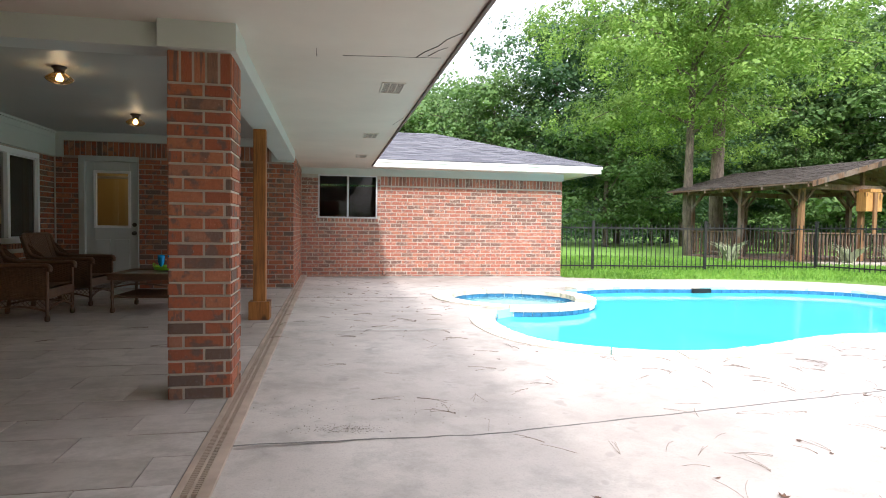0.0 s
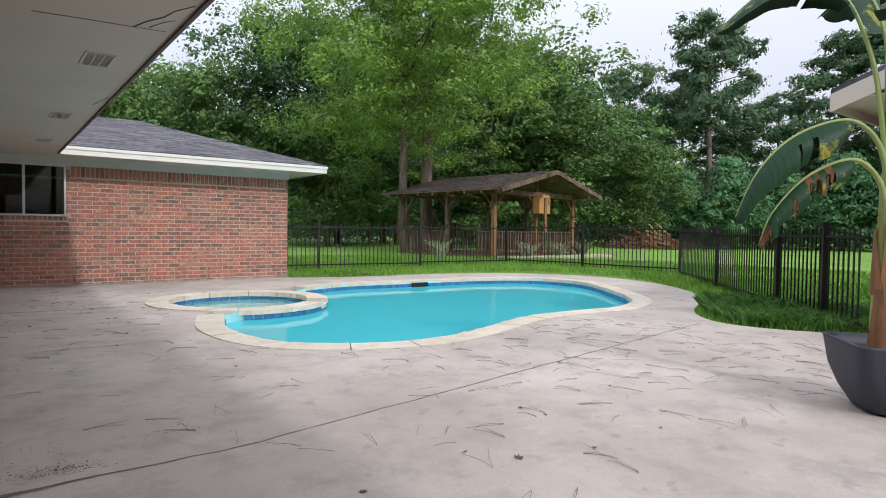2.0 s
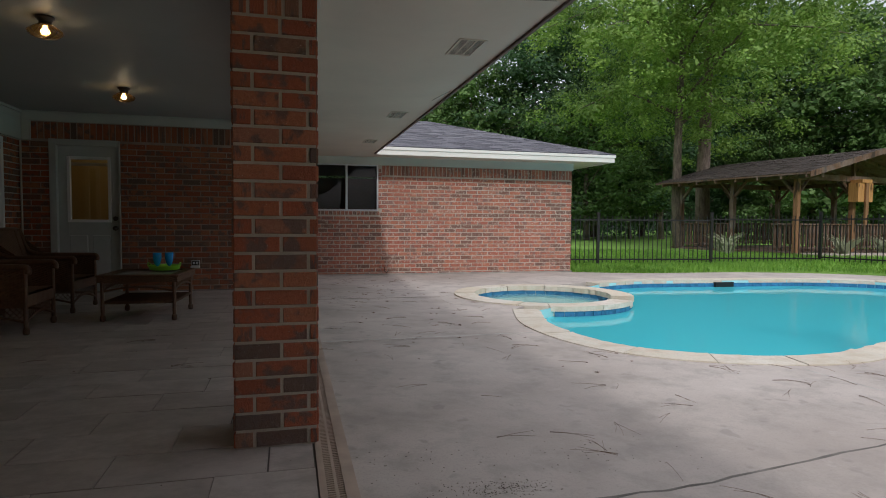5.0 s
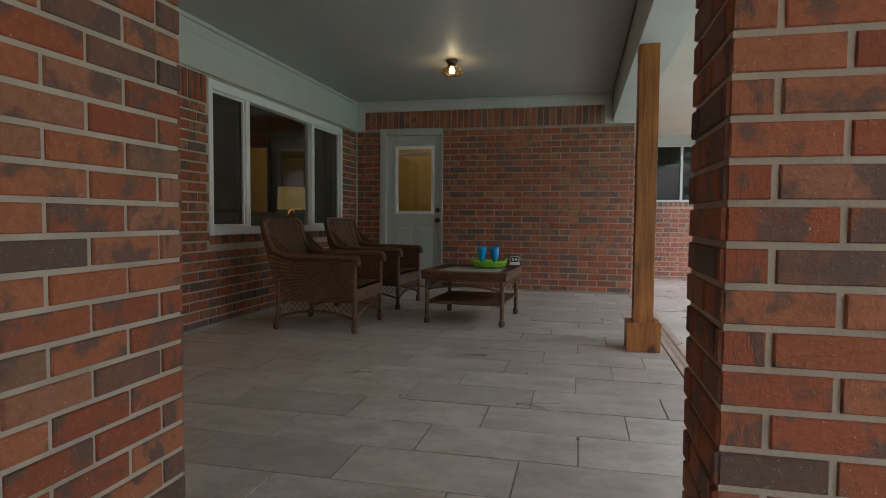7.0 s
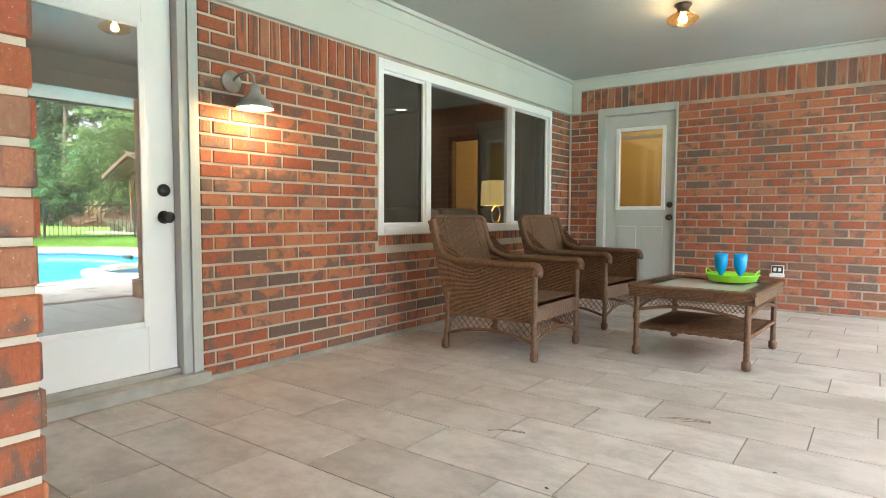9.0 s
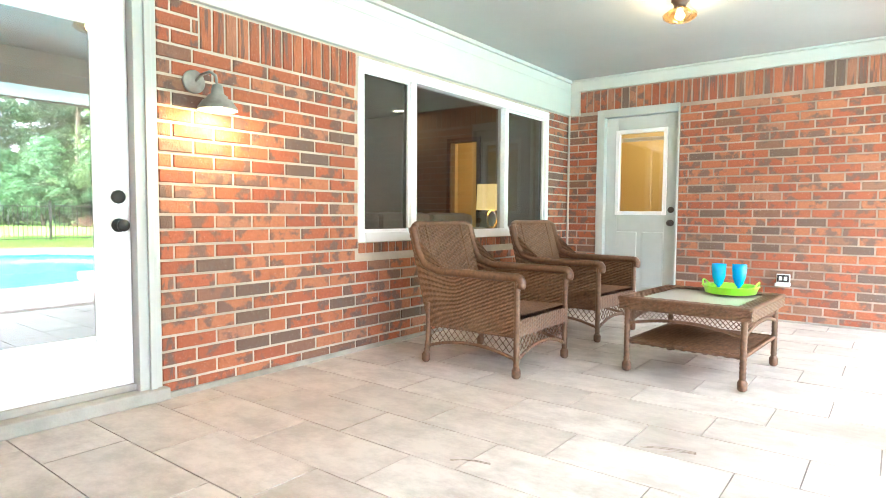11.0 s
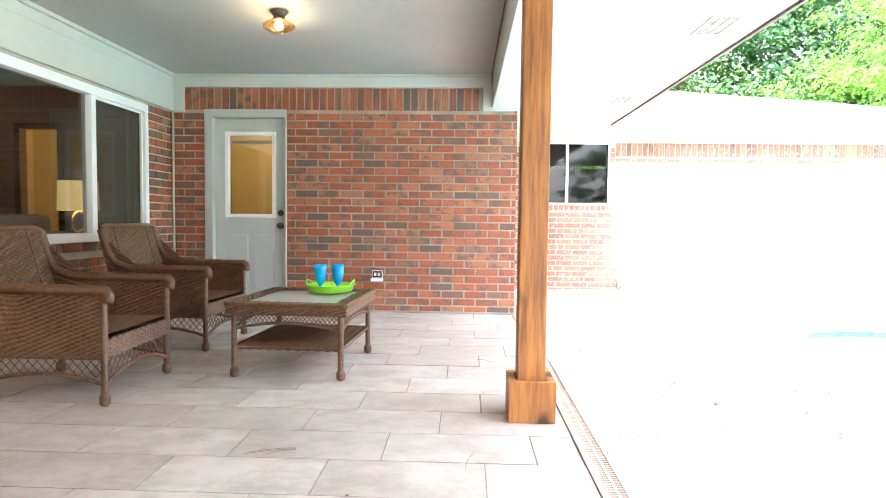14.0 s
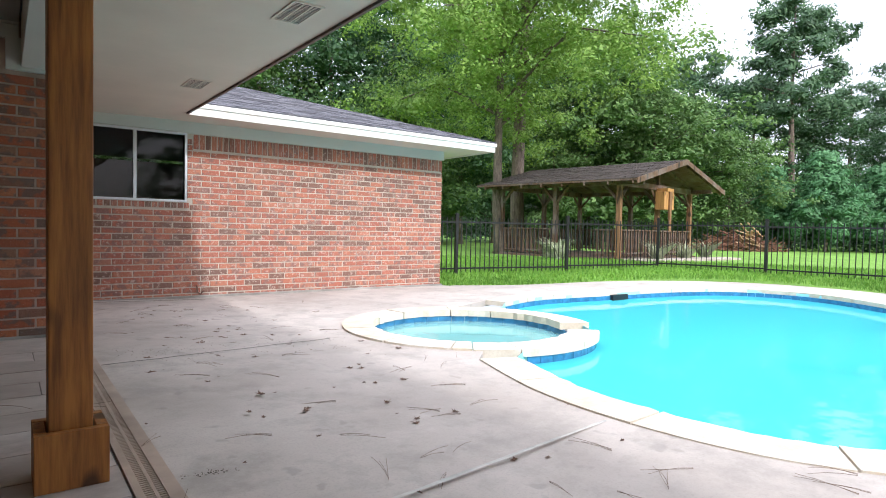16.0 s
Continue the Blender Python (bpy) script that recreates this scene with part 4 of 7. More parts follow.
window_2 = thing("window_2", "aluminium sliding window of two panes in the wing wall", "window", kind="structure")
wy0, wy1 = WINGY - 0.004, WINGY + 0.07
mid = (WW[0] + WW[1]) / 2
part("window_frame", boxes((WW[0], WW[0] + 0.03, wy0, wy1, WW[2], WW[3]), (WW[1] - 0.03, WW[1], wy0, wy1, WW[2], WW[3]), (WW[0] + 0.03, WW[1] - 0.03, wy0, wy1, WW[3] - 0.03, WW[3]), (WW[0] + 0.03, WW[1] - 0.03, wy0 - 0.01, wy1, WW[2], WW[2] + 0.03), bevel=0.003), ALU, window_2)
part("meeting_rail", boxes((mid - 0.02, mid + 0.02, wy0 + 0.005, wy1 - 0.01, WW[2] + 0.03, WW[3] - 0.03), bevel=0.003), ALU, window_2)
for k, (a, b) in enumerate(((WW[0] + 0.03, mid - 0.02), (mid + 0.02, WW[1] - 0.03))):
    p = part("pane", pane_y(wy0 + 0.03 + 0.012 * k, a, b, WW[2] + 0.03, WW[3] - 0.03), WING_PANE, window_2)
    p.visible_shadow = False

# ---- patio tile floor, drain, joints ----
patio = structure("floor_patio", boxes((HX - 0.05, -0.493, -6, ENDY + 0.02, -0.08, -0.006)), GROUT)
TW, TL = 0.318, 0.64
tile_me = {}


def patio_tiles():
    rng = random.Random(4)
    cells = []
    j = 0
    y = ENDY - TW
    while y > -3.2:
        x = HX - (0.0, 0.21, 0.43)[j % 3] + rng.uniform(-0.01, 0.01)
        while x < -0.496:
            a, b = max(x, HX - 0.04), min(x + TL, -0.496)
            if b - a > 0.05 and not (b < BX and y + TW < KY):
                cells.append((a, b, y))
            x += TL
        y -= TW
        j += 1
    cells.sort(key=lambda c: abs(c[2] - 6.0))
    for a, b, y in cells:
        w = round(b - a, 2)
        if w not in tile_me:
            bm = boxes((-w / 2 + 0.003, w / 2 - 0.003, -TW / 2 + 0.003, TW / 2 - 0.003, -0.03, 0.0))
            me = bpy.data.meshes.new("tile")
            bm.to_mesh(me)
            bm.free()
            me.materials.append(TILE)
            tile_me[w] = me
        ob = new("tile", tile_me[w])
        ob.parent = patio
        ob.location = ((a + b) / 2, y + TW / 2, rng.uniform(-0.0012, 0.0012))


structure("subgrade", boxes((-9.1, 1.2, -5.9, 18.9, -0.4, -0.13), (-0.50, -0.488, ENDY, WINGY, -0.2, -0.002)), GROUT)
drain = thing("drain_channel", "long tan slotted drain between tiles and deck", "drain", kind="structure")
D0, D1 = -0.490, -0.345
part("channel", boxes((D0, D1, -6, WINGY - 0.02, -0.1, -0.03)), GROUT, drain)
for k, (a, b) in enumerate(((D0, D0 + 0.028), (D1 - 0.05, D1))):
    part("rim", boxes((a, b, -6, WINGY - 0.02, -0.03, 0.004)), DRAIN, drain)
bar = boxes((D0 + 0.028, D1 - 0.05, 0, 0.009, -0.02, 0.001))
bar_me = bpy.data.meshes.new("grate_bar")
bar.to_mesh(bar_me)
bar.free()
bar_me.materials.append(DRAIN)
vs, fs = [], []
yy, count = 2.2, 0
while yy < WINGY - 0.1:
    if count < 260:
        ob = new("grate_bar", bar_me)
        ob.parent = drain
        ob.location = (0, yy, 0)
    else:
        k = len(vs)
        vs += [(v.co.x, v.co.y + yy, v.co.z) for v in bar_me.vertices]
        fs += [tuple(k + q for q in f.vertices) for f in bar_me.polygons]
    yy += 0.019
    count += 1
me = bpy.data.meshes.new("grate_bars")
me.from_pydata(vs, [], fs)
me.materials.append(DRAIN)
ob = tagged(new("grate_bars", me), kind="stuff")
ob.parent = drain
part("grate_spine", boxes((D0 + 0.058, D0 + 0.070, -6, WINGY - 0.02, -0.02, 0.002)), DRAIN, drain)

CRACK = rough_paint("dark_joint_filler", (0.22, 0.20, 0.175), 0.95, 0.2, 8, 90, 0.4)
PALEJOINT = rough_paint("pale_joint_sealant", (0.55, 0.52, 0.47), 0.9, 0.15, 8, 90, 0.3)


def joint(name, p, q, w, mat, z=0.004, wob=0.008, seed=0):
    rng = random.Random(seed)
    p, q = Vector((*p, deck_z(p[0]))), Vector((*q, deck_z(q[0])))
    d = (q - p).normalized()
    s = Vector((-d.y, d.x, 0))
    k = max(2, int((q - p).length / 0.12))
    bm = bmesh.new()
    rows = []
    for i in range(k + 1):
        c = p.lerp(q, i / k) + s * rng.uniform(-wob, wob)
        hw = w * rng.uniform(0.35, 0.6)
        rows.append((bm.verts.new(c + s * hw + Vector((0, 0, 0.0005))), bm.verts.new(c + Vector((0, 0, z))), bm.verts.new(c - s * hw + Vector((0, 0, 0.0005)))))
    for a, b in zip(rows, rows[1:]):
        bm.faces.new((a[1], a[0], b[0], b[1]))
        bm.faces.new((a[2], a[1], b[1], b[2]))
    return structure(name, bm, mat, "narrow joint in the concrete deck", "joint")


joint("deck_joint_1", (-0.34, 2.72), (1.0, 2.85), 0.018, CRACK, seed=1)
joint("deck_joint_2", (1.0, 2.85), (6.95, 3.70), 0.018, CRACK, seed=2)
joint("deck_joint_3", (3.2, 3.17), (3.13, 4.32), 0.02, PALEJOINT, seed=3)
joint("deck_joint_4", (-0.34, 5.86), (1.72, 6.17), 0.022, PALEJOINT, wob=0.002, seed=4)
joint("deck_joint_5", (-0.34, 8.62), (1.5, 9.02), 0.014, CRACK, seed=5)
joint("deck_joint_6", (-0.34, 12.2), (1.3, 12.35), 0.012, CRACK, seed=6)

# ---- lamps ----
LAMP_BRONZE = rough_paint("oil_rubbed_bronze", (0.07, 0.045, 0.03), 0.35, 0.15, 8, 60, 0.1)
AMBER = glass_material("amber_ribbed_glass", (0.95, 0.72, 0.38), 0.10, 0.0, 0.1)


def glow(name, colour, strength):
    m = bpy.data.materials.new(name)
    m.use_nodes = True
    b = m.node_tree.nodes["Principled BSDF"]
    b.inputs["Emission Color"].default_value = (*colour, 1)
    b.inputs["Emission Strength"].default_value = strength
    return m


BULB = glow("lit_bulb", (1.0, 0.78, 0.45), 14.0)


def ceiling_lamp(x, y):
    lamp = thing("ceiling_lamp", "bronze ceiling lamp with an amber glass cage and lit bulb", "lamp", Matrix.Translation((x, y, CZ)) @ Matrix.Diagonal((1, 1, 0.74, 1)), "patio ceiling lamps")
    bm = bmesh.new()
    lathe(bm, [(0.062, 0), (0.062, -0.018), (0.05, -0.028), (0.04, -0.06), (0.048, -0.075), (0.05, -0.085)][::-1], 24)
    part("canopy", bm, LAMP_BRONZE, lamp, "", True)
    bm = bmesh.new()
    lathe(bm, [(0.05, -0.08), (0.078, -0.105), (0.108, -0.135), (0.112, -0.15), (0.098, -0.172), (0.065, -0.195), (0.03, -0.205)], 28)
    sh = part("glass_shade", bm, AMBER, lamp, "amber glass", True)
    sh.visible_shadow = False
    for a in range(0, 360, 30):
        bm = bmesh.new()
        c, s = math.cos(radians(a)), math.sin(radians(a))
        tube(bm, [(r * c, r * s, z) for r, z in ((0.052, -0.08), (0.082, -0.105), (0.112, -0.135), (0.116, -0.15), (0.101, -0.173), (0.067, -0.198), (0.02, -0.21))], 0.002, None, 4)
        part("cage_wire", bm, LAMP_BRONZE, lamp)
    bm = bmesh.new()
    lathe(bm, [(0, -0.175), (0.022, -0.168), (0.031, -0.148), (0.026, -0.125), (0.014, -0.105), (0.013, -0.085)], 16)
    b = part("bulb", bm, BULB, lamp, "lit warm bulb", True)
    b.visible_shadow = False
    bulb_lamp("ceiling_lamp_light", (x, y, CZ - 0.111), 0.07, (1.0, 0.80, 0.55))


ceiling_lamp(-2.36, 8.06)
ceiling_lamp(-2.29, 5.69)

sconce = thing("wall_sconce", "grey barn-style wall lamp with a lit bulb on brick", "lamp", Matrix.Translation((HX, 5.43, 1.665)))
GALV = rough_paint("grey_galvanised", (0.34, 0.34, 0.31), 0.45, 0.2, 10, 60, 0.15)
bm = bmesh.new()
lathe(bm, [(0.062, 0.0), (0.062, 0.01), (0.056, 0.016), (0.034, 0.02), (0.03, 0.026), (0, 0.027)], 28, TOX)
part("backplate", bm, GALV, sconce, "", True)
bm = bmesh.new()
tube(bm, [(0.02, 0, 0), (0.06, 0.01, 0.03), (0.11, 0.03, 0.045), (0.15, 0.04, 0.02), (0.155, 0.045, -0.03)], 0.008, None, 8)
part("arm", bm, GALV, sconce, "", True)
SH = Matrix.Translation((0.155, 0.045, -0.125))
bm = bmesh.new()
lathe(bm, [(0.018, 0.10), (0.026, 0.095), (0.034, 0.05), (0.05, 0.04), (0.052, 0.03), (0.075, 0.015), (0.098, -0.02), (0.102, -0.035), (0.099, -0.035), (0.094, -0.02), (0.07, 0.010), (0.03, 0.02)], 32, SH)
part("shade", bm, GALV, sconce, "bell-shaped metal shade", True)
bm = bmesh.new()
lathe(bm, [(0, -0.035), (0.02, -0.03), (0.028, -0.012), (0.02, 0.012), (0.012, 0.02)], 16, SH)
b = part("bulb", bm, BULB, sconce, "lit warm bulb", True)
b.visible_shadow = False
bulb_lamp("wall_sconce_light", (HX + 0.155, 5.475, 1.49), 0.8, (1.0, 0.62, 0.25), 0.025)

# ---- soffit vents ----
def soffit_z(x):
    return SI + (EZ - SI) * (x + 0.5) / (EX + 0.5)


def soffit_vent(x, y):
    vent = thing("soffit_vent", "cream slotted metal vent in the soffit", "vent", Matrix.Translation((x, y, soffit_z(x))) @ Matrix.Rotation(math.atan((SI - EZ) / (EX + 0.5)), 4, "Y"), "soffit vents")
    part("backing", boxes((-0.085, 0.085, -0.185, 0.185, -0.002, 0.0)), BLACK, vent)
    part("frame", boxes((-0.1, -0.085, -0.2, 0.2, -0.008, 0), (0.085, 0.1, -0.2, 0.2, -0.008, 0), (-0.085, 0.085, -0.2, -0.185, -0.008, 0), (-0.085, 0.085, 0.185, 0.2, -0.008, 0), (-0.034, -0.024, -0.185, 0.185, -0.007, 0), (0.024, 0.034, -0.185, 0.185, -0.007, 0)), SOFFIT, vent)
    for i in range(16):
        y1 = -0.185 + 0.0235 * (i + 0.5)
        part("slat", boxes((-0.085, 0.085, y1 - 0.003, y1 + 0.003, -0.0035, -0.002)), SOFFIT, vent)
    return vent


soffit_vent(0.65, 4.98)
soffit_vent(0.65, 7.82)
soffit_vent(0.65, 10.27)

# ---- wicker furniture ----
def wicker_material():
    m = material("brown_wicker", (0.15, 0.075, 0.035), 0.45)
    n, l, b = nodes_of(m)
    g = noise_of(n, l, 40, 4, 0.7)
    big = noise_of(n, l, 5, 4, 0.6)
    c = mix(n, l, ramp(n, l, g, [(0.3, 0.0), (0.7, 1.0)]), (0.052, 0.024, 0.013), (0.145, 0.07, 0.034))
    c = mix(n, l, ramp(n, l, big, [(0.5, 0.0), (0.75, 0.5)]), c, (0.18, 0.105, 0.058))
    l.new(c, b.inputs["Base Color"])
    bump(n, l, b, g, 0.4, 0.003)
    return m


WICKER = wicker_material()


def weave(p00, p10, p11, p01, nu, nv, depth=0.006, top=None, thick=0.016):
    """A woven panel between four corners, its strands over and under in turn; top(s) lifts the upper edge."""
    bm = bmesh.new()
    p00, p10, p11, p01 = map(Vector, (p00, p10, p11, p01))
    nrm = (p10 - p00).cross(p01 - p00).normalized()
    for side in (1, -1):
        grid = []
        for j in range(nv + 1):
            row = []
            for i in range(nu + 1):
                s, t = i / nu, j / nv
                a, b = p00.lerp(p10, s), p01.lerp(p11, s)
                if top:
                    b = b + (b - a).normalized() * top(s)
                row.append(bm.verts.new(a.lerp(b, t) + nrm * side * (thick / 2 + depth * (0.5 if (i // 2 + j) % 2 else -0.5))))
            grid.append(row)
        for j in range(nv):
            for i in range(nu):
                q = (grid[j][i], grid[j][i + 1], grid[j + 1][i + 1], grid[j + 1][i])
                bm.faces.new(q if side > 0 else q[::-1])
    return bm


def lattice(p00, p10, p11, p01, n, r=0.0028):
    """Open diagonal cane work between four corners."""
    bm = bmesh.new()
    p00, p10, p11, p01 = map(Vector, (p00, p10, p11, p01))
    at = lambda s, t: p00.lerp(p10, s).lerp(p01.lerp(p11, s), t)
    k = 0.9 * (p01 - p00).length / max(0.05, (p10 - p00).length)
    for i in range(-int(n * k) - 1, n + 1):
        for d in (1, -1):
            s0 = i / n if d > 0 else 1 - i / n
            s1 = s0 + d * k
            a, b = (s0, 0.0), (s1, 1.0)
            for lim in (0.0, 1.0):
                if (a[0] < lim) != (b[0] < lim) and abs(b[0] - a[0]) > 1e-6:
                    f = (lim - a[0]) / (b[0] - a[0])
                    c = (lim, a[1] + (b[1] - a[1]) * f)
                    if (a[0] < 0 and lim == 0.0) or (a[0] > 1 and lim == 1.0):
                        a = c
                    elif (b[0] < 0 and lim == 0.0) or (b[0] > 1 and lim == 1.0):
                        b = c
            if -1e-6 <= min(a[0], b[0]) and max(a[0], b[0]) <= 1 + 1e-6 and a != b:
                tube(bm, [at(*a), at(*b)], r, None, 4, False)
    return bm


def roll(pts, r, sides=10, rib=0.0015, per=0.012):
    """A bound roll: a tube whose girth swells strand by strand."""
    pts = [Vector(p) for p in pts]
    dense = []
    for a, b in zip(pts, pts[1:]):
        k = max(1, int((b - a).length / per))
        dense += [a.lerp(b, i / k) for i in range(k)]
    dense.append(pts[-1])
    bm = bmesh.new()
    tube(bm, dense, r, None, sides)
    vs = bm.verts[:]
    for i, p in enumerate(dense):
        for v in vs[i * sides:(i + 1) * sides]:
            v.co = p + (v.co - p) * (1 + (rib / r) * (1 if i % 2 else -1))
    return bm


def curve_pts(a, b, sag, k=10):
    a, b = Vector(a), Vector(b)
    return [a.lerp(b, i / k) + Vector((0, 0, sag * 4 * (i / k) * (1 - i / k))) for i in range(k + 1)]


def wicker_chair(m, label):
    ch = thing("wicker_armchair", label, "chair", m, "wicker chairs by the window")
    W, D = 0.33, 0.33          # half width and half depth
    # legs at the four corners, with ball feet
    for x, y, tx in ((D, -W, D), (D, W, D), (-D, -W, -D - 0.02), (-D, W, -D - 0.02)):
        bm = roll([(tx, y, 0.02), (x, y, 0.16), (x, y, 0.40 if x < 0 else 0.60)], 0.019)
        lathe(bm, [(0.017, 0.0), (0.027, 0.012), (0.027, 0.05), (0.019, 0.065)], 12, Matrix.Translation((tx, y, 0)))
        part("leg", bm, WICKER, ch, "", True)
    part("seat", weave((-D, -W, 0.335), (D, -W, 0.345), (D, W, 0.345), (-D, W, 0.335), 46, 44, thick=0.05), WICKER, ch)
    part("seat_front", weave((D + 0.004, -W, 0.25), (D + 0.004, W, 0.25), (D + 0.004, W, 0.345), (D + 0.004, -W, 0.345), 44, 8), WICKER, ch)
    # leaning back
    part("backrest", weave((-D + 0.02, -W + 0.02, 0.35), (-D + 0.02, W - 0.02, 0.35), (-D - 0.14, W - 0.02, 0.90), (-D - 0.14, -W + 0.02, 0.90), 44, 46), WICKER, ch)
    part("top_roll", roll([(-D - 0.13, -W + 0.0, 0.885), (-D - 0.145, -W + 0.05, 0.905), (-D - 0.145, W - 0.05, 0.905), (-D - 0.13, W, 0.885)], 0.021), WICKER, ch, "", True)
    for y in (-W, W):
        rise = lambda s: 0.31 * max(0.0, (0.42 - s) / 0.42) ** 1.6
        part("side_panel", weave((-D, y, 0.25), (D, y, 0.25), (D, y, 0.585), (-D - 0.09, y, 0.585), 48, 30, top=rise), WICKER, ch)
        for q in (-0.10,):
            part("back_stile", roll([(-D + 0.02, y * 0.62, 0.36), (-D - 0.135, y * 0.62, 0.90)], 0.010), WICKER, ch)
        pts = [(-D - 0.135, y, 0.885), (-D - 0.085, y, 0.73), (-D - 0.03, y, 0.645), (-D + 0.08, y, 0.605), (D - 0.06, y, 0.60), (D + 0.01, y, 0.60), (D + 0.03, y, 0.575), (D + 0.022, y, 0.54)]
        part("arm_roll", roll(pts, 0.028), WICKER, ch, "rolled woven arm", True)
        part("side_lattice", lattice((-D, y, 0.15), (D, y, 0.15), (D, y, 0.25), (-D, y, 0.25), 14), WICKER, ch, "open cane lattice")
        part("side_rail", roll([(-D, y, 0.25), (D, y, 0.25)], 0.010), WICKER, ch)
        part("side_arch", roll(curve_pts((-D, y, 0.11), (D, y, 0.11), 0.055), 0.011), WICKER, ch, "arched apron rail")
    part("front_lattice", lattice((D, -W, 0.16), (D, W, 0.16), (D, W, 0.25), (D, -W, 0.25), 14), WICKER, ch, "open cane lattice")
    part("front_arch", roll(curve_pts((D, -W, 0.10), (D, W, 0.10), 0.075), 0.011), WICKER, ch, "arched apron rail")
    part("back_rail", roll([(-D, -W, 0.25), (-D, W, 0.25)], 0.010), WICKER, ch)
    return ch


wicker_chair(Matrix.Translation((-3.185, 7.045, 0)) @ Matrix.Rotation(radians(1), 4, "Z"), "brown wicker armchair under the window, empty")
wicker_chair(Matrix.Translation((-3.20, 8.345, 0)) @ Matrix.Rotation(radians(-3), 4, "Z"), "brown wicker armchair beside the grey door, empty")

TABLE_GLASS = material("frosted_table_glass", (0.46, 0.47, 0.43), 0.22)
tb = thing("wicker_coffee_table", "brown wicker coffee table with glass top and lower shelf", "table", Matrix.Translation((-2.055, 7.69, 0)) @ Matrix.Rotation(radians(-3), 4, "Z"))
TX, TY = 0.335, 0.38
for x in (-TX, TX):
    for y in (-TY, TY):
        bm = roll([(x, y, 0.02), (x, y, 0.40)], 0.018)
        lathe(bm, [(0.016, 0.0), (0.027, 0.012), (0.027, 0.05), (0.018, 0.065)], 12, Matrix.Translation((x, y, 0)))
        part("leg", bm, WICKER, tb, "", True)
e = 0.035
for name, a, b in (("top_edge", (-TX - e, -TY - e), (TX + e, -TY - e)), ("top_edge", (TX + e, -TY - e), (TX + e, TY + e)), ("top_edge", (TX + e, TY + e), (-TX - e, TY + e)), ("top_edge", (-TX - e, TY + e), (-TX - e, -TY - e))):
    part(name, weave((*a, 0.395), (*b, 0.395), (*b, 0.455), (*a, 0.455), 46, 6, thick=0.02), WICKER, tb)
    part("top_border", roll([(*a, 0.458), (*b, 0.458)], 0.014), WICKER, tb, "", True)
for sgn in (-1, 1):
    part("top_band", weave((-TX - e, sgn * TY + sgn * e, 0.459), (TX + e, sgn * TY + sgn * e, 0.459), (TX + e, sgn * (TY - 0.05), 0.459), (-TX - e, sgn * (TY - 0.05), 0.459), 46, 6, thick=0.012), WICKER, tb)
    part("top_band", weave((sgn * (TX + e), -TY, 0.459), (sgn * (TX + e), TY, 0.459), (sgn * (TX - 0.05), TY, 0.459), (sgn * (TX - 0.05), -TY, 0.459), 46, 6, thick=0.012), WICKER, tb)
part("table_top", weave((-TX, -TY, 0.44), (TX, -TY, 0.44), (TX, TY, 0.44), (-TX, TY, 0.44), 46, 54, thick=0.01), WICKER, tb)
g = part("glass_top", sheet_face((-TX + 0.045, -TY + 0.045, 0.457), (TX - 0.045, -TY + 0.045, 0.457), (TX - 0.045, TY - 0.045, 0.457), (-TX + 0.045, TY - 0.045, 0.457)), TABLE_GLASS, tb, "frosted glass inset")
part("lower_shelf", weave((-TX, -TY, 0.185), (TX, -TY, 0.185), (TX, TY, 0.185), (-TX, TY, 0.185), 44, 52), WICKER, tb)
for a, b, k in (((-TX, -TY), (TX, -TY), 12), ((TX, -TY), (TX, TY), 14), ((TX, TY), (-TX, TY), 12), ((-TX, TY), (-TX, -TY), 14)):
    part("apron_lattice", lattice((*a, 0.34), (*b, 0.34), (*b, 0.395), (*a, 0.395), k * 2), WICKER, tb, "open cane lattice")
    part("apron_arch", roll(curve_pts((*a, 0.30), (*b, 0.30), 0.045), 0.010), WICKER, tb, "arched apron rail")
    part("shelf_rail", roll([(*a, 0.19), (*b, 0.19)], 0.011), WICKER, tb)

LIME = rough_paint("lime_plastic", (0.30, 0.72, 0.03), 0.35, 0.03, 4, 40, 0.05)
BLUE = rough_paint("blue_plastic", (0.005, 0.27, 0.66), 0.25, 0.03, 4, 40, 0.03)
TRAY = (-1.94, 7.89)
tray = thing("serving_tray", "lime green round plastic tray on the wicker table", "tray", Matrix.Translation((*TRAY, 0.472)))
bm = bmesh.new()
lathe(bm, [(0.135, 0.0), (0.15, 0.004), (0.165, 0.045), (0.172, 0.047), (0.172, 0.051), (0.162, 0.05), (0.146, 0.010), (0.0, 0.008)], 40)
part("dish", bm, LIME, tray, "", True)
for s in (-1, 1):
    bm = bmesh.new()
    tube(bm, [(0.165 * math.cos(a) * s, 0.165 * math.sin(a), 0.045 + 0.035 * math.sin((a + 0.5) / 1.0 * math.pi)) for a in [-0.5 + 0.1 * i for i in range(11)]], 0.006, None, 8)
    part("handle", bm, LIME, tray, "", True)


def goblet(x, y):
    g = thing("goblet", "blue plastic goblet standing on the lime tray", "cup", Matrix.Translation((x, y, 0.481)), "blue goblets")
    bm = bmesh.new()
    lathe(bm, [(0.034, 0.0), (0.034, 0.004), (0.010, 0.012), (0.010, 0.03)], 24)
    part("foot", bm, BLUE, g, "", True)
    bm = bmesh.new()
    lathe(bm, [(0.010, 0.03), (0.026, 0.05), (0.039, 0.09), (0.044, 0.14), (0.044, 0.178), (0.041, 0.178), (0.040, 0.14), (0.035, 0.09), (0.02, 0.052), (0.0, 0.045)], 28)
    part("bowl", bm, BLUE, g, "", True)


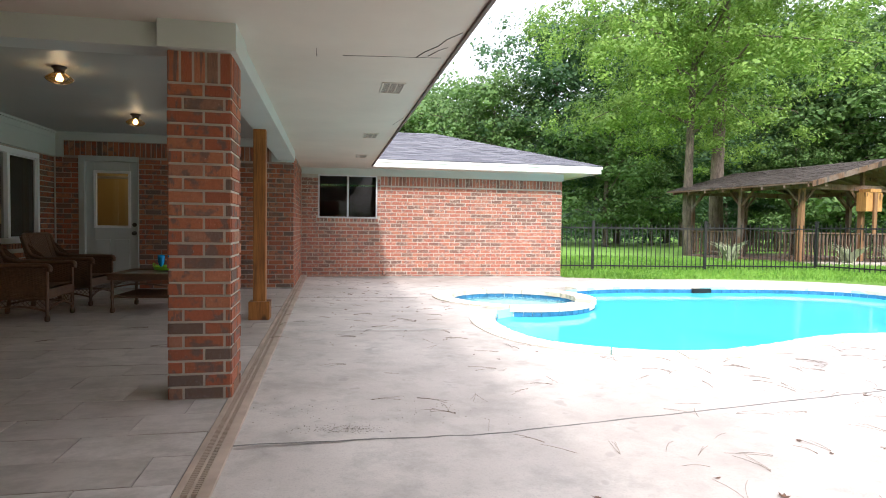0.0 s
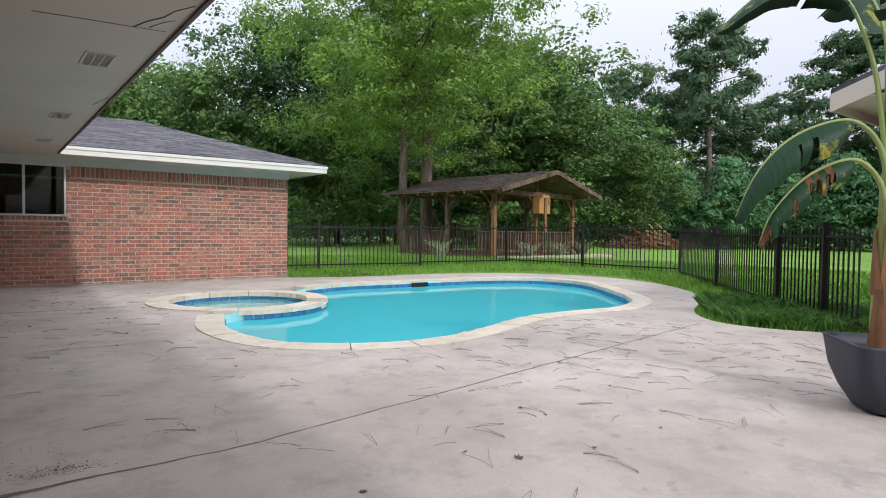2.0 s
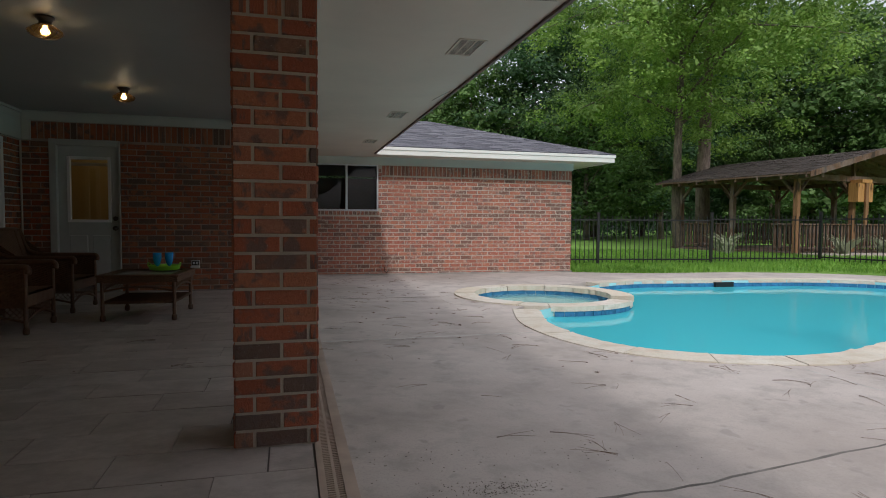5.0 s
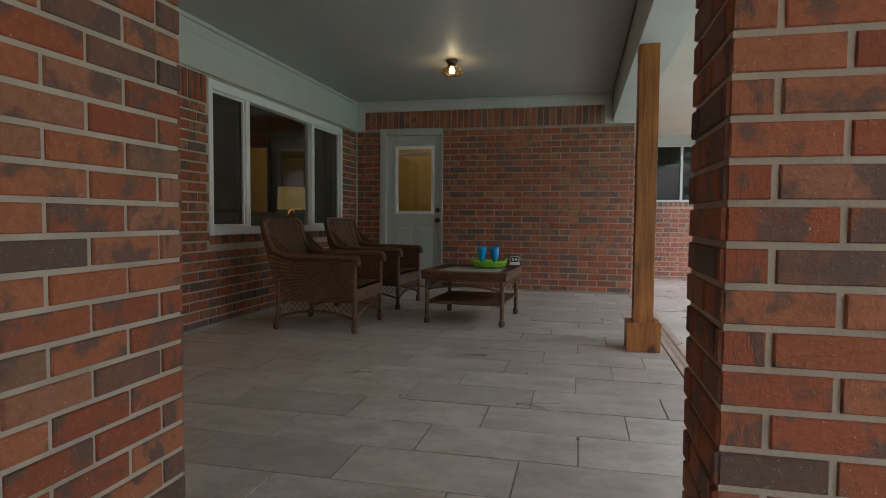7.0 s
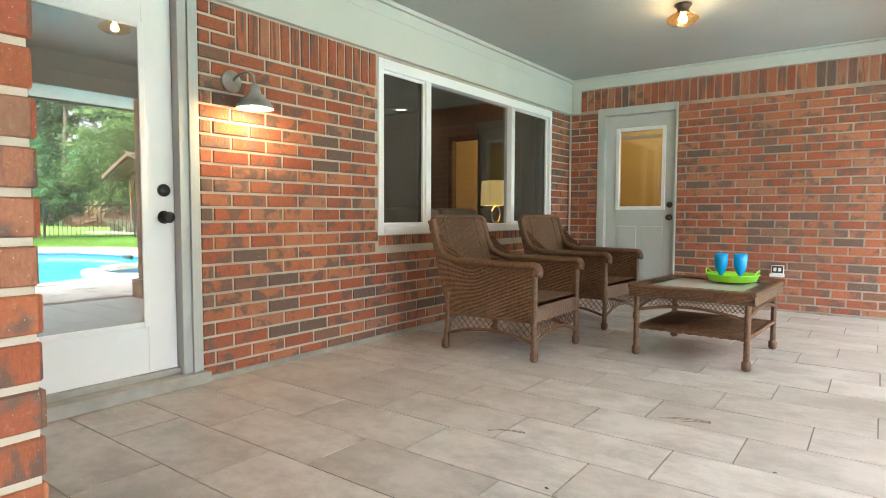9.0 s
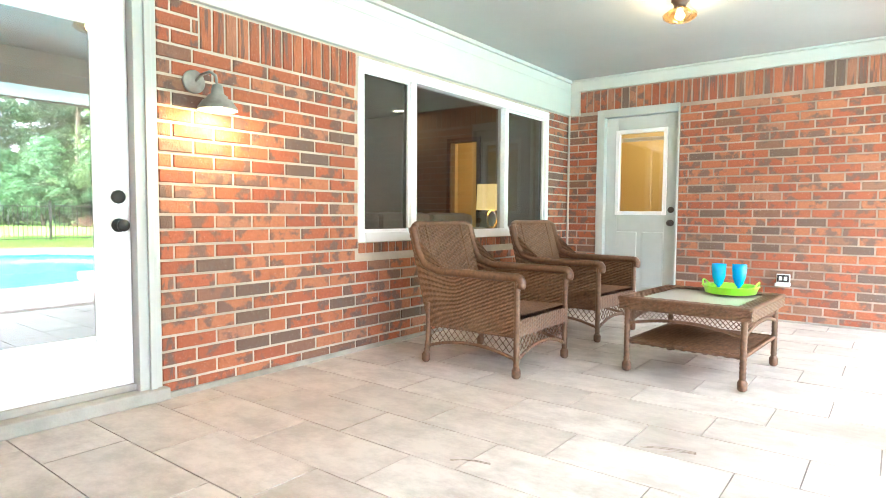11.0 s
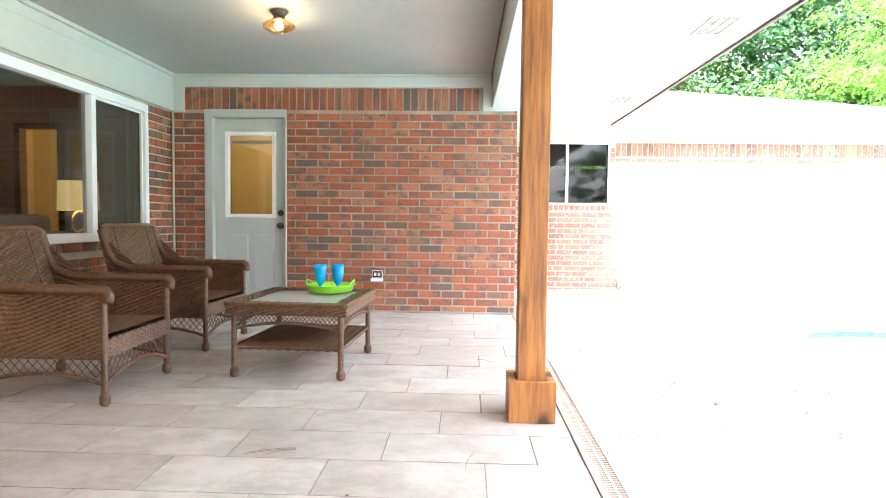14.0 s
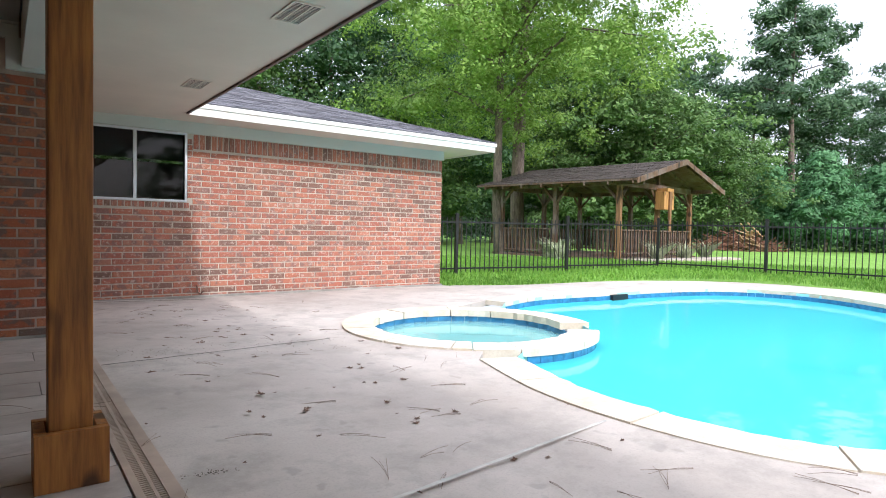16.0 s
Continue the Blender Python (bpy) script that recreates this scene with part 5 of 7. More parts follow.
goblet(TRAY[0] - 0.075, TRAY[1] + 0.01)
goblet(TRAY[0] + 0.04, TRAY[1] + 0.05)
nap = boxes((-0.05, 0.05, -0.05, 0.05, 0, 0.006), (-0.045, 0.05, -0.045, 0.05, 0.0065, 0.011), bevel=0.002)
napkin = tagged(link_mesh("paper_napkin", nap, rough_paint("pale_paper", (0.75, 0.68, 0.66), 0.9, 0.1, 20, 60, 0.2)), "folded pale paper napkins on the lime tray", "napkin")
napkin.matrix_basis = Matrix.Translation((TRAY[0] + 0.06, TRAY[1] - 0.05, 0.481)) @ Matrix.Rotation(0.5, 4, "Z")

# ---- weatherproof outlet on the end wall ----
outlet = thing("wall_outlet", "white weatherproof outlet box with open cover on brick", "outlet", Matrix.Translation((-1.912, ENDY, 0.37)))
part("box", boxes((-0.055, 0.055, -0.03, 0, -0.005, 0.075), bevel=0.006), WHITE, outlet)
part("socket_face", boxes((-0.048, 0.048, -0.033, -0.03, 0.002, 0.068), bevel=0.001), BLACK, outlet, "dark socket face")
for x in (-0.02, 0.02):
    part("socket", boxes((x - 0.013, x + 0.013, -0.036, -0.033, 0.018, 0.052), bevel=0.001), WHITE, outlet)
part("cover_flap", boxes((-0.06, 0.06, -0.085, -0.005, -0.035, -0.006), bevel=0.006), WHITE, outlet, "open white cover flap")
# conduit in the corner of the house wall
bm = bmesh.new()
tube(bm, [(HX + 0.02, ENDY - 0.03, 0.0), (HX + 0.02, ENDY - 0.03, 2.09)], 0.013, None, 10)
tagged(link_mesh("conduit_pipe", bm, rough_paint("pale_pipe_paint", (0.55, 0.50, 0.44), 0.6, 0.1, 5, 60, 0.1), smooth=True), "thin pale conduit pipe in the brick corner", "pipe")
bm = bmesh.new()
tube(bm, [(1.25, WINGY - 0.01, 0.10), (1.25, WINGY - 0.05, 0.10), (1.25, WINGY - 0.055, 0.02), (1.29, WINGY - 0.055, -0.01), (1.33, WINGY - 0.055, 0.03)], 0.009, None, 8)
tagged(link_mesh("pipe_stub", bm, rough_paint("rusty_pipe", (0.16, 0.07, 0.04), 0.8, 0.3, 20, 60, 0.2), smooth=True), "short rusty hooked pipe at the brick wall", "pipe")

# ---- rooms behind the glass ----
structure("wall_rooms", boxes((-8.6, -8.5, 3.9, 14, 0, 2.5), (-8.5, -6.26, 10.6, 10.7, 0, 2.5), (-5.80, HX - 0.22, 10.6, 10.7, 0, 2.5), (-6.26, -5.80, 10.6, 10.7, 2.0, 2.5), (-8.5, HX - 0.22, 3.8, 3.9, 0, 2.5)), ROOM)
structure("wall_hall", boxes((HX - 0.1, -0.72, 11.75, 11.8, 0.02, 2.5), (HX - 0.2, HX - 0.12, ENDY + 0.23, 11.75, 0.02, 2.5), (-1.5, -1.45, ENDY + 0.23, 11.75, 0.02, 2.5)), ROOM_WARM)
alc = thing("doorway_lit", "open doorway to a warmly lit yellow passage", "doorway", kind="structure")
part("casing", boxes((-6.32, -6.26, 10.58, 10.6, 0.02, 2.06), (-5.80, -5.74, 10.58, 10.6, 0.02, 2.06), (-6.26, -5.80, 10.58, 10.6, 2.0, 2.06)), OLDWOOD, alc)
part("recess_wall", boxes((-7.6, -5.0, 12.6, 12.65, 0.02, 2.5), (-7.65, -7.6, 10.7, 12.65, 0.02, 2.5), (-5.0, -4.95, 10.7, 12.65, 0.02, 2.5)), ROOM_WARM, alc)
FABRIC = rough_paint("pale_sofa_fabric", (0.45, 0.44, 0.38), 0.95, 0.08, 6, 120, 0.4)
sofa = thing("sofa", "pale fabric sofa seen through the window from behind", "sofa", Matrix.Translation((-4.95, 7.9, 0.02)))
part("base", boxes((-0.42, 0.42, -1.1, 1.1, 0.05, 0.40), bevel=0.03), FABRIC, sofa)
part("backrest", boxes((0.22, 0.42, -1.1, 1.1, 0.40, 0.82), bevel=0.06), FABRIC, sofa)
for y in (-0.72, 0.0, 0.72):
    part("back_cushion", boxes((0.05, 0.24, y - 0.35, y + 0.35, 0.45, 0.97), bevel=0.08), FABRIC, sofa)
can = thing("recessed_light", "small round recessed light in the living room ceiling", "lamp", Matrix.Translation((-7.0, 10.3, 2.5)))
bm = bmesh.new()
lathe(bm, [(0.075, -0.012), (0.095, -0.012), (0.10, 0.0), (0.075, 0.0)], 24, None, False)
part("trim_ring", bm, WHITE, can, "white trim ring", True)
bm = bmesh.new()
lathe(bm, [(0.0, -0.006), (0.075, -0.006), (0.075, -0.001), (0.0, -0.001)], 24, None, False)
part("lens", bm, glow("lit_lens", (1.0, 0.85, 0.6), 3.0), can, "lit frosted lens")
GOLD = material("brass_lamp_base", (0.75, 0.5, 0.16), 0.25, 1.0)
lt = thing("table_lamp", "brass ring table lamp with a lit cream drum shade", "lamp", Matrix.Translation((-4.83, 9.50, 0.62)))
bm = bmesh.new()
tube(bm, [(0, 0.10 * math.cos(a), 0.30 + 0.10 * math.sin(a)) for a in [i * math.pi / 12 for i in range(25)]], 0.012, None, 8)
lathe(bm, [(0.07, 0), (0.07, 0.02), (0.015, 0.03), (0.012, 0.22)], 20)
part("ring_base", bm, GOLD, lt, "", True)
bm = bmesh.new()
lathe(bm, [(0.185, 0.41), (0.175, 0.70), (0.171, 0.70), (0.181, 0.41)], 32, None, False)
shade_mat = material("cream_lampshade", (0.8, 0.66, 0.4), 0.9)
shade_mat.node_tree.nodes["Principled BSDF"].inputs["Emission Color"].default_value = (1.0, 0.70, 0.25, 1)
shade_mat.node_tree.nodes["Principled BSDF"].inputs["Emission Strength"].default_value = 0.05
part("shade", bm, shade_mat, lt, "lit cream drum shade", True)
side = thing("side_table", "small dark side table beside the sofa", "table", Matrix.Translation((-4.83, 9.50, 0.02)))
part("top", boxes((-0.25, 0.25, -0.22, 0.22, 0.57, 0.60), bevel=0.005), OLDWOOD, side)
for x in (-0.21, 0.21):
    for y in (-0.18, 0.18):
        part("leg", boxes((x - 0.02, x + 0.02, y - 0.02, y + 0.02, 0, 0.57)), OLDWOOD, side)
bulb_lamp("table_lamp_light", (-4.83, 9.50, 1.20), 0.5, (1.0, 0.75, 0.42), 0.06)
bulb_lamp("hall_lamp_light", (-3.0, 11.0, 2.3), 3.5, (1.0, 0.80, 0.48), 0.1)
bulb_lamp("room_lamp_light", (-6.0, 11.9, 2.2), 3, (1.0, 0.75, 0.4), 0.1)

# ---- near wing of the house beyond the planter ----
nw = thing("house_wing", "end of a brick house wing with white rake boards", "house", kind="structure")
NX, NY = 7.6, 1.75
part("wall", boxes((NX, NX + 6, -6, NY, -0.2, 2.5)), rough_paint("far_brick_wall", (0.32, 0.14, 0.09), 0.9, 0.15, 6, 40, 0.3), nw)
EYN, EZN, RYN, RZN = 2.4, 2.50, -2.2, 4.1
part("roof", prism([(((NX - 0.45, EYN, EZN + 0.06), (NX + 6, EYN, EZN + 0.06), (NX + 6, RYN, RZN + 0.06), (NX - 0.45, RYN, RZN + 0.06)), 0.05)]), SHINGLE, nw)
part("soffit", prism([(((NX - 0.42, EYN, EZN - 0.02), (NX + 6, EYN, EZN - 0.02), (NX + 6, NY, EZN - 0.02), (NX - 0.42, NY, EZN - 0.02)), 0.02)]), SOFFIT, nw)
part("rake_board", prism([(((NX - 0.45, EYN, EZN - 0.13), (NX - 0.41, EYN, EZN - 0.13), (NX - 0.41, RYN, RZN - 0.13), (NX - 0.45, RYN, RZN - 0.13)), 0.19)]), SOFFIT, nw, "grey-white rake board")
part("gable", prism([(((NX - 0.03, NY, 2.4), (NX, NY, 2.4), (NX, RYN, 2.4), (NX - 0.03, RYN, 2.4)), 0.05)]), SOFFIT, nw)
part("fascia", boxes((NX - 0.41, NX + 6, EYN - 0.01, EYN + 0.02, EZN - 0.11, EZN + 0.06)), SOFFIT, nw)

# ---- fence ----
def fence_run(a, b, first=True):
    a, b = Vector(a), Vector(b)
    d = b - a
    L = d.length
    fz = min(lawn_height(a.x, a.y), lawn_height(b.x, b.y)) + 0.02
    m = Matrix.Translation((a.x, a.y, fz)) @ Matrix.Rotation(math.atan2(d.y, d.x), 4, "Z")
    f = thing("fence_panel", "black metal picket fence panel around the pool lawn", "fence", m, "pool fence")
    part("post", boxes((-0.032, 0.032, -0.032, 0.032, -0.15, 1.24), (-0.042, 0.042, -0.042, 0.042, 1.24, 1.262), (-0.025, 0.025, -0.025, 0.025, 1.262, 1.285)), BLACK, f)
    for z in (0.12, 1.10):
        part("rail", boxes((0.032, L - 0.032, -0.016, 0.016, z - 0.017, z + 0.017)), BLACK, f)
    k = max(2, round(L / 0.118))
    me = None
    for i in range(1, k):
        x = L * i / k
        if me is None:
            ob = part("picket", boxes((-0.0085, 0.0085, -0.0085, 0.0085, 0.03, 1.2)), BLACK, f)
            me = ob.data
        else:
            ob = new("picket", me)
            ob.parent = f
        ob.location = (x, 0, 0)


def fence_line(*corners):
    for a, b in zip(corners, corners[1:]):
        a, b = Vector(a), Vector(b)
        k = max(1, round((b - a).length / 2.4))
        for i in range(k):
            fence_run(a.lerp(b, i / k), a.lerp(b, (i + 1) / k))


fence_line((5.0, 14.3), (6.81, 14.02), (12.61, 13.06), (13.32, 10.7), (13.7, 7.95), (9.45, 3.85), (8.4, 2.85), (7.7, 2.2))

# ---- gazebo ----
GM = Matrix.Translation((14.5, 15.7, 0.0)) @ Matrix.Rotation(radians(7.8), 4, "Z")
gz = thing("gazebo", "weathered timber gazebo with a shingled gable roof and railings", "gazebo", GM)
GW, GL = 5.15, 4.7
OLDROOF = rough_paint("old_brown_shingle", (0.095, 0.07, 0.056), 0.95, 0.3, 5, 60, 0.8)
for i in range(11):
    part("floor_board", boxes((-0.2, GW + 0.2, -0.2 + i * 0.47, 0.265 + i * 0.47, 0.02, 0.14)), OLDWOOD, gz)
for x, y in ((0, 0), (GW / 2, 0), (GW, 0), (0, GL / 2), (GW, GL / 2), (0, GL), (GW / 2, GL), (GW, GL)):
    part("post", boxes((x - 0.07, x + 0.07, y - 0.07, y + 0.07, -0.1, 2.45)), PALEWOOD if (x, y) in ((0, 0), (GW / 2, 0), (GW, 0)) else OLDWOOD, gz)
    for dx2, dy2 in ((1, 0), (-1, 0), (0, 1), (0, -1)):
        if 0 <= x + dx2 <= GW + 0.01 and 0 <= y + dy2 <= GL + 0.01:
            bm = bmesh.new()
            tube(bm, [(x + dx2 * 0.05, y + dy2 * 0.05, 1.95), (x + dx2 * 0.5, y + dy2 * 0.5, 2.42)], 0.05, None, 4)
            part("brace", bm, OLDWOOD, gz)
for y in (0, GL):
    part("beam", boxes((-0.4, GW + 0.4, y - 0.06, y + 0.06, 2.40, 2.58)), OLDWOOD, gz)
for x in (0, GW):
    part("beam", boxes((x - 0.06, x + 0.06, -0.8, GL + 0.5, 2.42, 2.56)), OLDWOOD, gz)
OH, FO, RH, EH = 0.75, 0.95, 3.32, 2.48
for s, (x0, x1) in enumerate(((-OH, GW / 2), (GW + OH, GW / 2))):
    part("roof_deck", prism([(((x0, -FO, EH), (x1, -FO, RH), (x1, GL + 0.6, RH), (x0, GL + 0.6, EH)), 0.05)]), OLDWOOD, gz)
    roof_slope(gz, (x0, -FO, EH + 0.06), (x0, GL + 0.6, EH + 0.06), (x1, -FO, RH + 0.06), (x1, GL + 0.6, RH + 0.06), 0.16, 0.32, OLDROOF, 20 + s)
    part("rake_trim", prism([(((x0, -FO - 0.03, EH - 0.10), (x1, -FO - 0.03, RH - 0.10), (x1, -FO, RH - 0.10), (x0, -FO, EH - 0.10)), 0.17)]), OLDWOOD, gz)
    for k in range(8):
        y = -FO + 0.1 + k * 0.82
        part("rafter", prism([(((x0, y, EH - 0.10), (x1, y, RH - 0.10), (x1, y + 0.05, RH - 0.10), (x0, y + 0.05, EH - 0.10)), 0.11)]), OLDWOOD, gz)
part("king_post", boxes((GW / 2 - 0.05, GW / 2 + 0.05, -0.05, 0.05, 2.58, 3.25)), OLDWOOD, gz)


def railing(p, q):
    p, q = Vector(p), Vector(q)
    d = q - p
    L = d.length
    m = Matrix.Translation((p.x, p.y, 0.14)) @ Matrix.Rotation(math.atan2(d.y, d.x), 4, "Z")
    for z, w in ((0.86, 0.06), (0.12, 0.03)):
        ob = part("railing_rail", boxes((0.07, L - 0.07, -w, w, z, z + 0.045)), OLDWOOD, gz)
        ob.matrix_basis = m
    k = int(L / 0.16)
    me = None
    for i in range(1, k):
        if me is None:
            ob = part("baluster", boxes((-0.03, 0.03, -0.02, 0.02, 0.05, 0.86)), OLDWOOD, gz)
            me = ob.data
        else:
            ob = new("baluster", me)
            ob.parent = gz
        ob.matrix_basis = m @ Matrix.Translation((L * i / k, 0, 0))


for p, q in (((0, 0), (GW / 2, 0)), ((GW / 2, 0), (GW, 0)), ((GW, 0), (GW, GL / 2)), ((GW, GL / 2), (GW, GL)), ((0, GL), (GW / 2, GL)), ((GW / 2, GL), (GW, GL)), ((0, 0), (0, 0.9)), ((0, GL / 2), (0, GL))):
    railing(p, q)
bh = thing("birdhouse", "golden plywood nest box on the gazebo post", "birdhouse", GM @ Matrix.Translation((GW / 2, -0.25, 1.62)))
part("body", boxes((-0.36, 0.36, -0.16, 0.16, 0.12, 0.72), bevel=0.01), GOLDWOOD, bh)
part("top", boxes((-0.24, 0.24, -0.20, 0.18, 0.72, 0.83), bevel=0.01), GOLDWOOD, bh)
part("support", boxes((-0.07, 0.07, -0.22, -0.16, -0.6, 0.72)), PALEWOOD, bh)
STEPSTONE = rough_paint("pale_step_stone", (0.5, 0.42, 0.36), 0.9, 0.15, 3, 40, 0.4)
tagged(link_mesh("gazebo_plinth", boxes((14.4, 20.0, 14.6, 15.4, -0.1, 0.14), bevel=0.02), STEPSTONE), "pale stone edging bed before the gazebo", "edging")

# ---- planter with banana plant ----
PLANTER = rough_paint("slate_blue_resin", (0.035, 0.04, 0.06), 0.55, 0.08, 4, 80, 0.1)
PM = Matrix.Translation((4.53, 1.08, DZ)) @ Matrix.Rotation(radians(40), 4, "Z")
pl = thing("planter_pot", "dark slate-blue square rounded planter on the deck", "planter", PM)


def squircle(h, r, z, k=6):
    out = []
    for cx, cy, a0 in ((h - r, h - r, 0), (-h + r, h - r, 90), (-h + r, -h + r, 180), (h - r, -h + r, 270)):
        for i in range(k + 1):
            a = radians(a0 + 90 * i / k)
            out.append((cx + r * math.cos(a), cy + r * math.sin(a), z))
    return out


bm = bmesh.new()
rings = [[bm.verts.new(p) for p in squircle(h, r, z)] for h, r, z in ((0.15, 0.12, 0.0), (0.19, 0.13, 0.02), (0.245, 0.11, 0.13), (0.285, 0.09, 0.26), (0.305, 0.075, 0.43), (0.308, 0.07, 0.445), (0.285, 0.06, 0.445), (0.278, 0.06, 0.37), (0.27, 0.06, 0.34))]
for a, b in zip(rings, rings[1:]):
    for k in range(len(a)):
        bm.faces.new((a[k], a[(k + 1) % len(a)], b[(k + 1) % len(a)], b[k]))
bm.faces.new(rings[0][::-1])
part("shell", bm, PLANTER, pl, "", True)
bm = bmesh.new()
bm.faces.new([bm.verts.new(p) for p in squircle(0.278, 0.06, 0.375)])
part("soil", bm, rough_paint("dark_potting_soil", (0.05, 0.03, 0.02), 0.95, 0.2, 30, 70, 1.0), pl, "dark potting soil")

BAN_STEM = wood_material("banana_stem", (0.30, 0.33, 0.08), (0.16, 0.16, 0.04), grain=(6, 6, 0.7), knots=False)
BAN_DRY = wood_material("dry_banana_sheath", (0.30, 0.14, 0.06), (0.10, 0.05, 0.03), grain=(6, 6, 0.7), knots=False)


def banana_leaf_material():
    m = material("banana_leaf", (0.03, 0.12, 0.05), 0.5)
    n, l, b = nodes_of(m)
    tc, sp = n.new("ShaderNodeTexCoord"), n.new("ShaderNodeTexWave")
    sp.inputs["Scale"].default_value, sp.inputs["Distortion"].default_value = 30.0, 2.0
    l.new(tc.outputs["UV"], sp.inputs["Vector"])
    big = noise_of(n, l, 4, 5, 0.65)
    c = mix(n, l, sp.outputs["Fac"], (0.008, 0.030, 0.014), (0.018, 0.062, 0.024))
    c = mix(n, l, ramp(n, l, big, [(0.60, 0.0), (0.66, 0.8)]), c, (0.30, 0.30, 0.04))
    c = mix(n, l, ramp(n, l, big, [(0.68, 0.0), (0.72, 1.0)]), c, (0.22, 0.08, 0.03))
    l.new(c, b.inputs["Base Color"])
    b.inputs["Specular IOR Level"].default_value = 0.2
    return m


BAN_LEAF = banana_leaf_material()
RIB = material("pale_leaf_rib", (0.26, 0.33, 0.10), 0.55)
bp = thing("banana_plant", "banana plant with arching torn leaves in the planter", "plant", PM @ Matrix.Translation((0.02, 0.05, 0.355)))
bm = bmesh.new()
tube(bm, [(0, 0, 0), (0.01, 0, 0.3), (0.0, 0.01, 0.6), (0.01, 0.0, 0.9), (0.015, 0.0, 1.15)], 0.075, 0.030, 16)
part("stem", bm, BAN_STEM, bp, "", True)
for a, z0, z1 in ((150, 0.05, 0.42), (190, 0.30, 0.86), (100, 0.38, 0.80), (250, 0.1, 0.6)):
    bm = bmesh.new()
    pts = []
    for i in range(9):
        z = z0 + (z1 - z0) * i / 8
        for j in range(5):
            an = radians(a - 60 + 30 * j * (1 - 0.75 * i / 8) + 30 * i / 8)
            pts.append(bm.verts.new((math.cos(an) * (0.087 - 0.031 * z), math.sin(an) * (0.087 - 0.031 * z), z)))
    for i in range(8):
        for j in range(4):
            bm.faces.new((pts[i * 5 + j], pts[i * 5 + j + 1], pts[i * 5 + 6 + j], pts[i * 5 + 5 + j]))
    part("dry_sheath", bm, BAN_DRY, bp, "brown dry leaf sheath", True)


def banana_leaf(azim, prof, width, torn, seed, begin=0.32, droop=0.9, brown=0.0):
    """A leaf on an arching midrib: prof gives reach and height along it; the two half blades hang to its sides."""
    rng = random.Random(seed)
    az = radians(azim)
    d = Vector((math.cos(az), math.sin(az), 0))
    side = Vector((-d.y, d.x, 0))
    P = [d * r + Vector((0, 0, z)) for r, z in prof]
    line = []
    for i in range(len(P) - 1):
        a, b, c, e = P[max(i - 1, 0)], P[i], P[i + 1], P[min(i + 2, len(P) - 1)]
        for k in range(12):
            t = k / 12
            line.append(0.5 * (2 * b + (c - a) * t + (2 * a - 5 * b + 4 * c - e) * t * t + (3 * b - a - 3 * c + e) * t ** 3))
    line.append(P[-1])
    N = len(line) - 1
    bm = bmesh.new()
    tube(bm, line, 0.022, 0.003, 8)
    rib = part("leaf_rib", bm, RIB, bp, "pale green midrib", True)
    i0 = int(N * begin)
    for sg in (-1, 1):
        bm, dry = bmesh.new(), bmesh.new()
        uv = bm.loops.layers.uv.new("UVMap")
        prev, strip = None, 0
        cut, sag, shrink = 0, 0.0, 1.0
        for i in range(i0, N + 1):
            t = (i - i0) / (N - i0)
            w = width * max(0.04, math.sin(math.pi * min(0.985, t * 0.90 + 0.085))) ** 0.55
            tang = (line[min(i + 1, N)] - line[i - 1]).normalized()
            tear = rng.random() < torn and i > i0 + 2
            if tear:
                sag, shrink = rng.uniform(0, 0.28), rng.uniform(0.7, 1.05)
            row = []
            for j in range(6):
                f = j / 5
                hang = droop * (0.35 + 0.65 * f) + sag * f
                out = side * sg * math.cos(min(1.45, hang)) + Vector((0, 0, -1)) * math.sin(min(1.45, hang))
                out -= tang * out.dot(tang) * 0.55
                row.append(line[i] + (out * f + tang * 0.22 * f * f) * w * shrink * (1 + 0.03 * rng.uniform(-1, 1) * f))
            if prev:
                first = 2 if tear else 5
                isdry = brown and t > 1 - brown
                tgt = dry if isdry or (tear and rng.random() < torn * 1.2) else bm
                for j in range(first):
                    fc = tgt.faces.new([tgt.verts.new(p) for p in (prev[j], prev[j + 1], row[j + 1], row[j])])
                    if tgt is bm:
                        for lp, (u, v) in zip(fc.loops, ((t, j / 5), (t, (j + 1) / 5), (t + 0.02, (j + 1) / 5), (t + 0.02, j / 5))):
                            lp[uv].uv = (u, v)
                if tear and torn > 0.2:
                    q = prev[2]
                    for _ in range(2):
                        a = q + tang * rng.uniform(-0.01, 0.02)
                        e = a + (prev[5] - prev[2]) * rng.uniform(0.4, 1.1) + Vector((0, 0, -rng.uniform(0, 0.05)))
                        dry.faces.new([dry.verts.new(p) for p in (a, a + tang * 0.014, e + tang * 0.008, e)])
            prev = row
        for b in (bm, dry):
            bmesh.ops.remove_doubles(b, verts=b.verts[:], dist=0.0004)
        part("leaf_blade", bm, BAN_LEAF, rib, "dark green torn leaf blade", True)
        if dry.faces:
            part("dry_shreds", dry, BAN_SHRED, rib, "brown dry leaf shreds")
        else:
            dry.free()


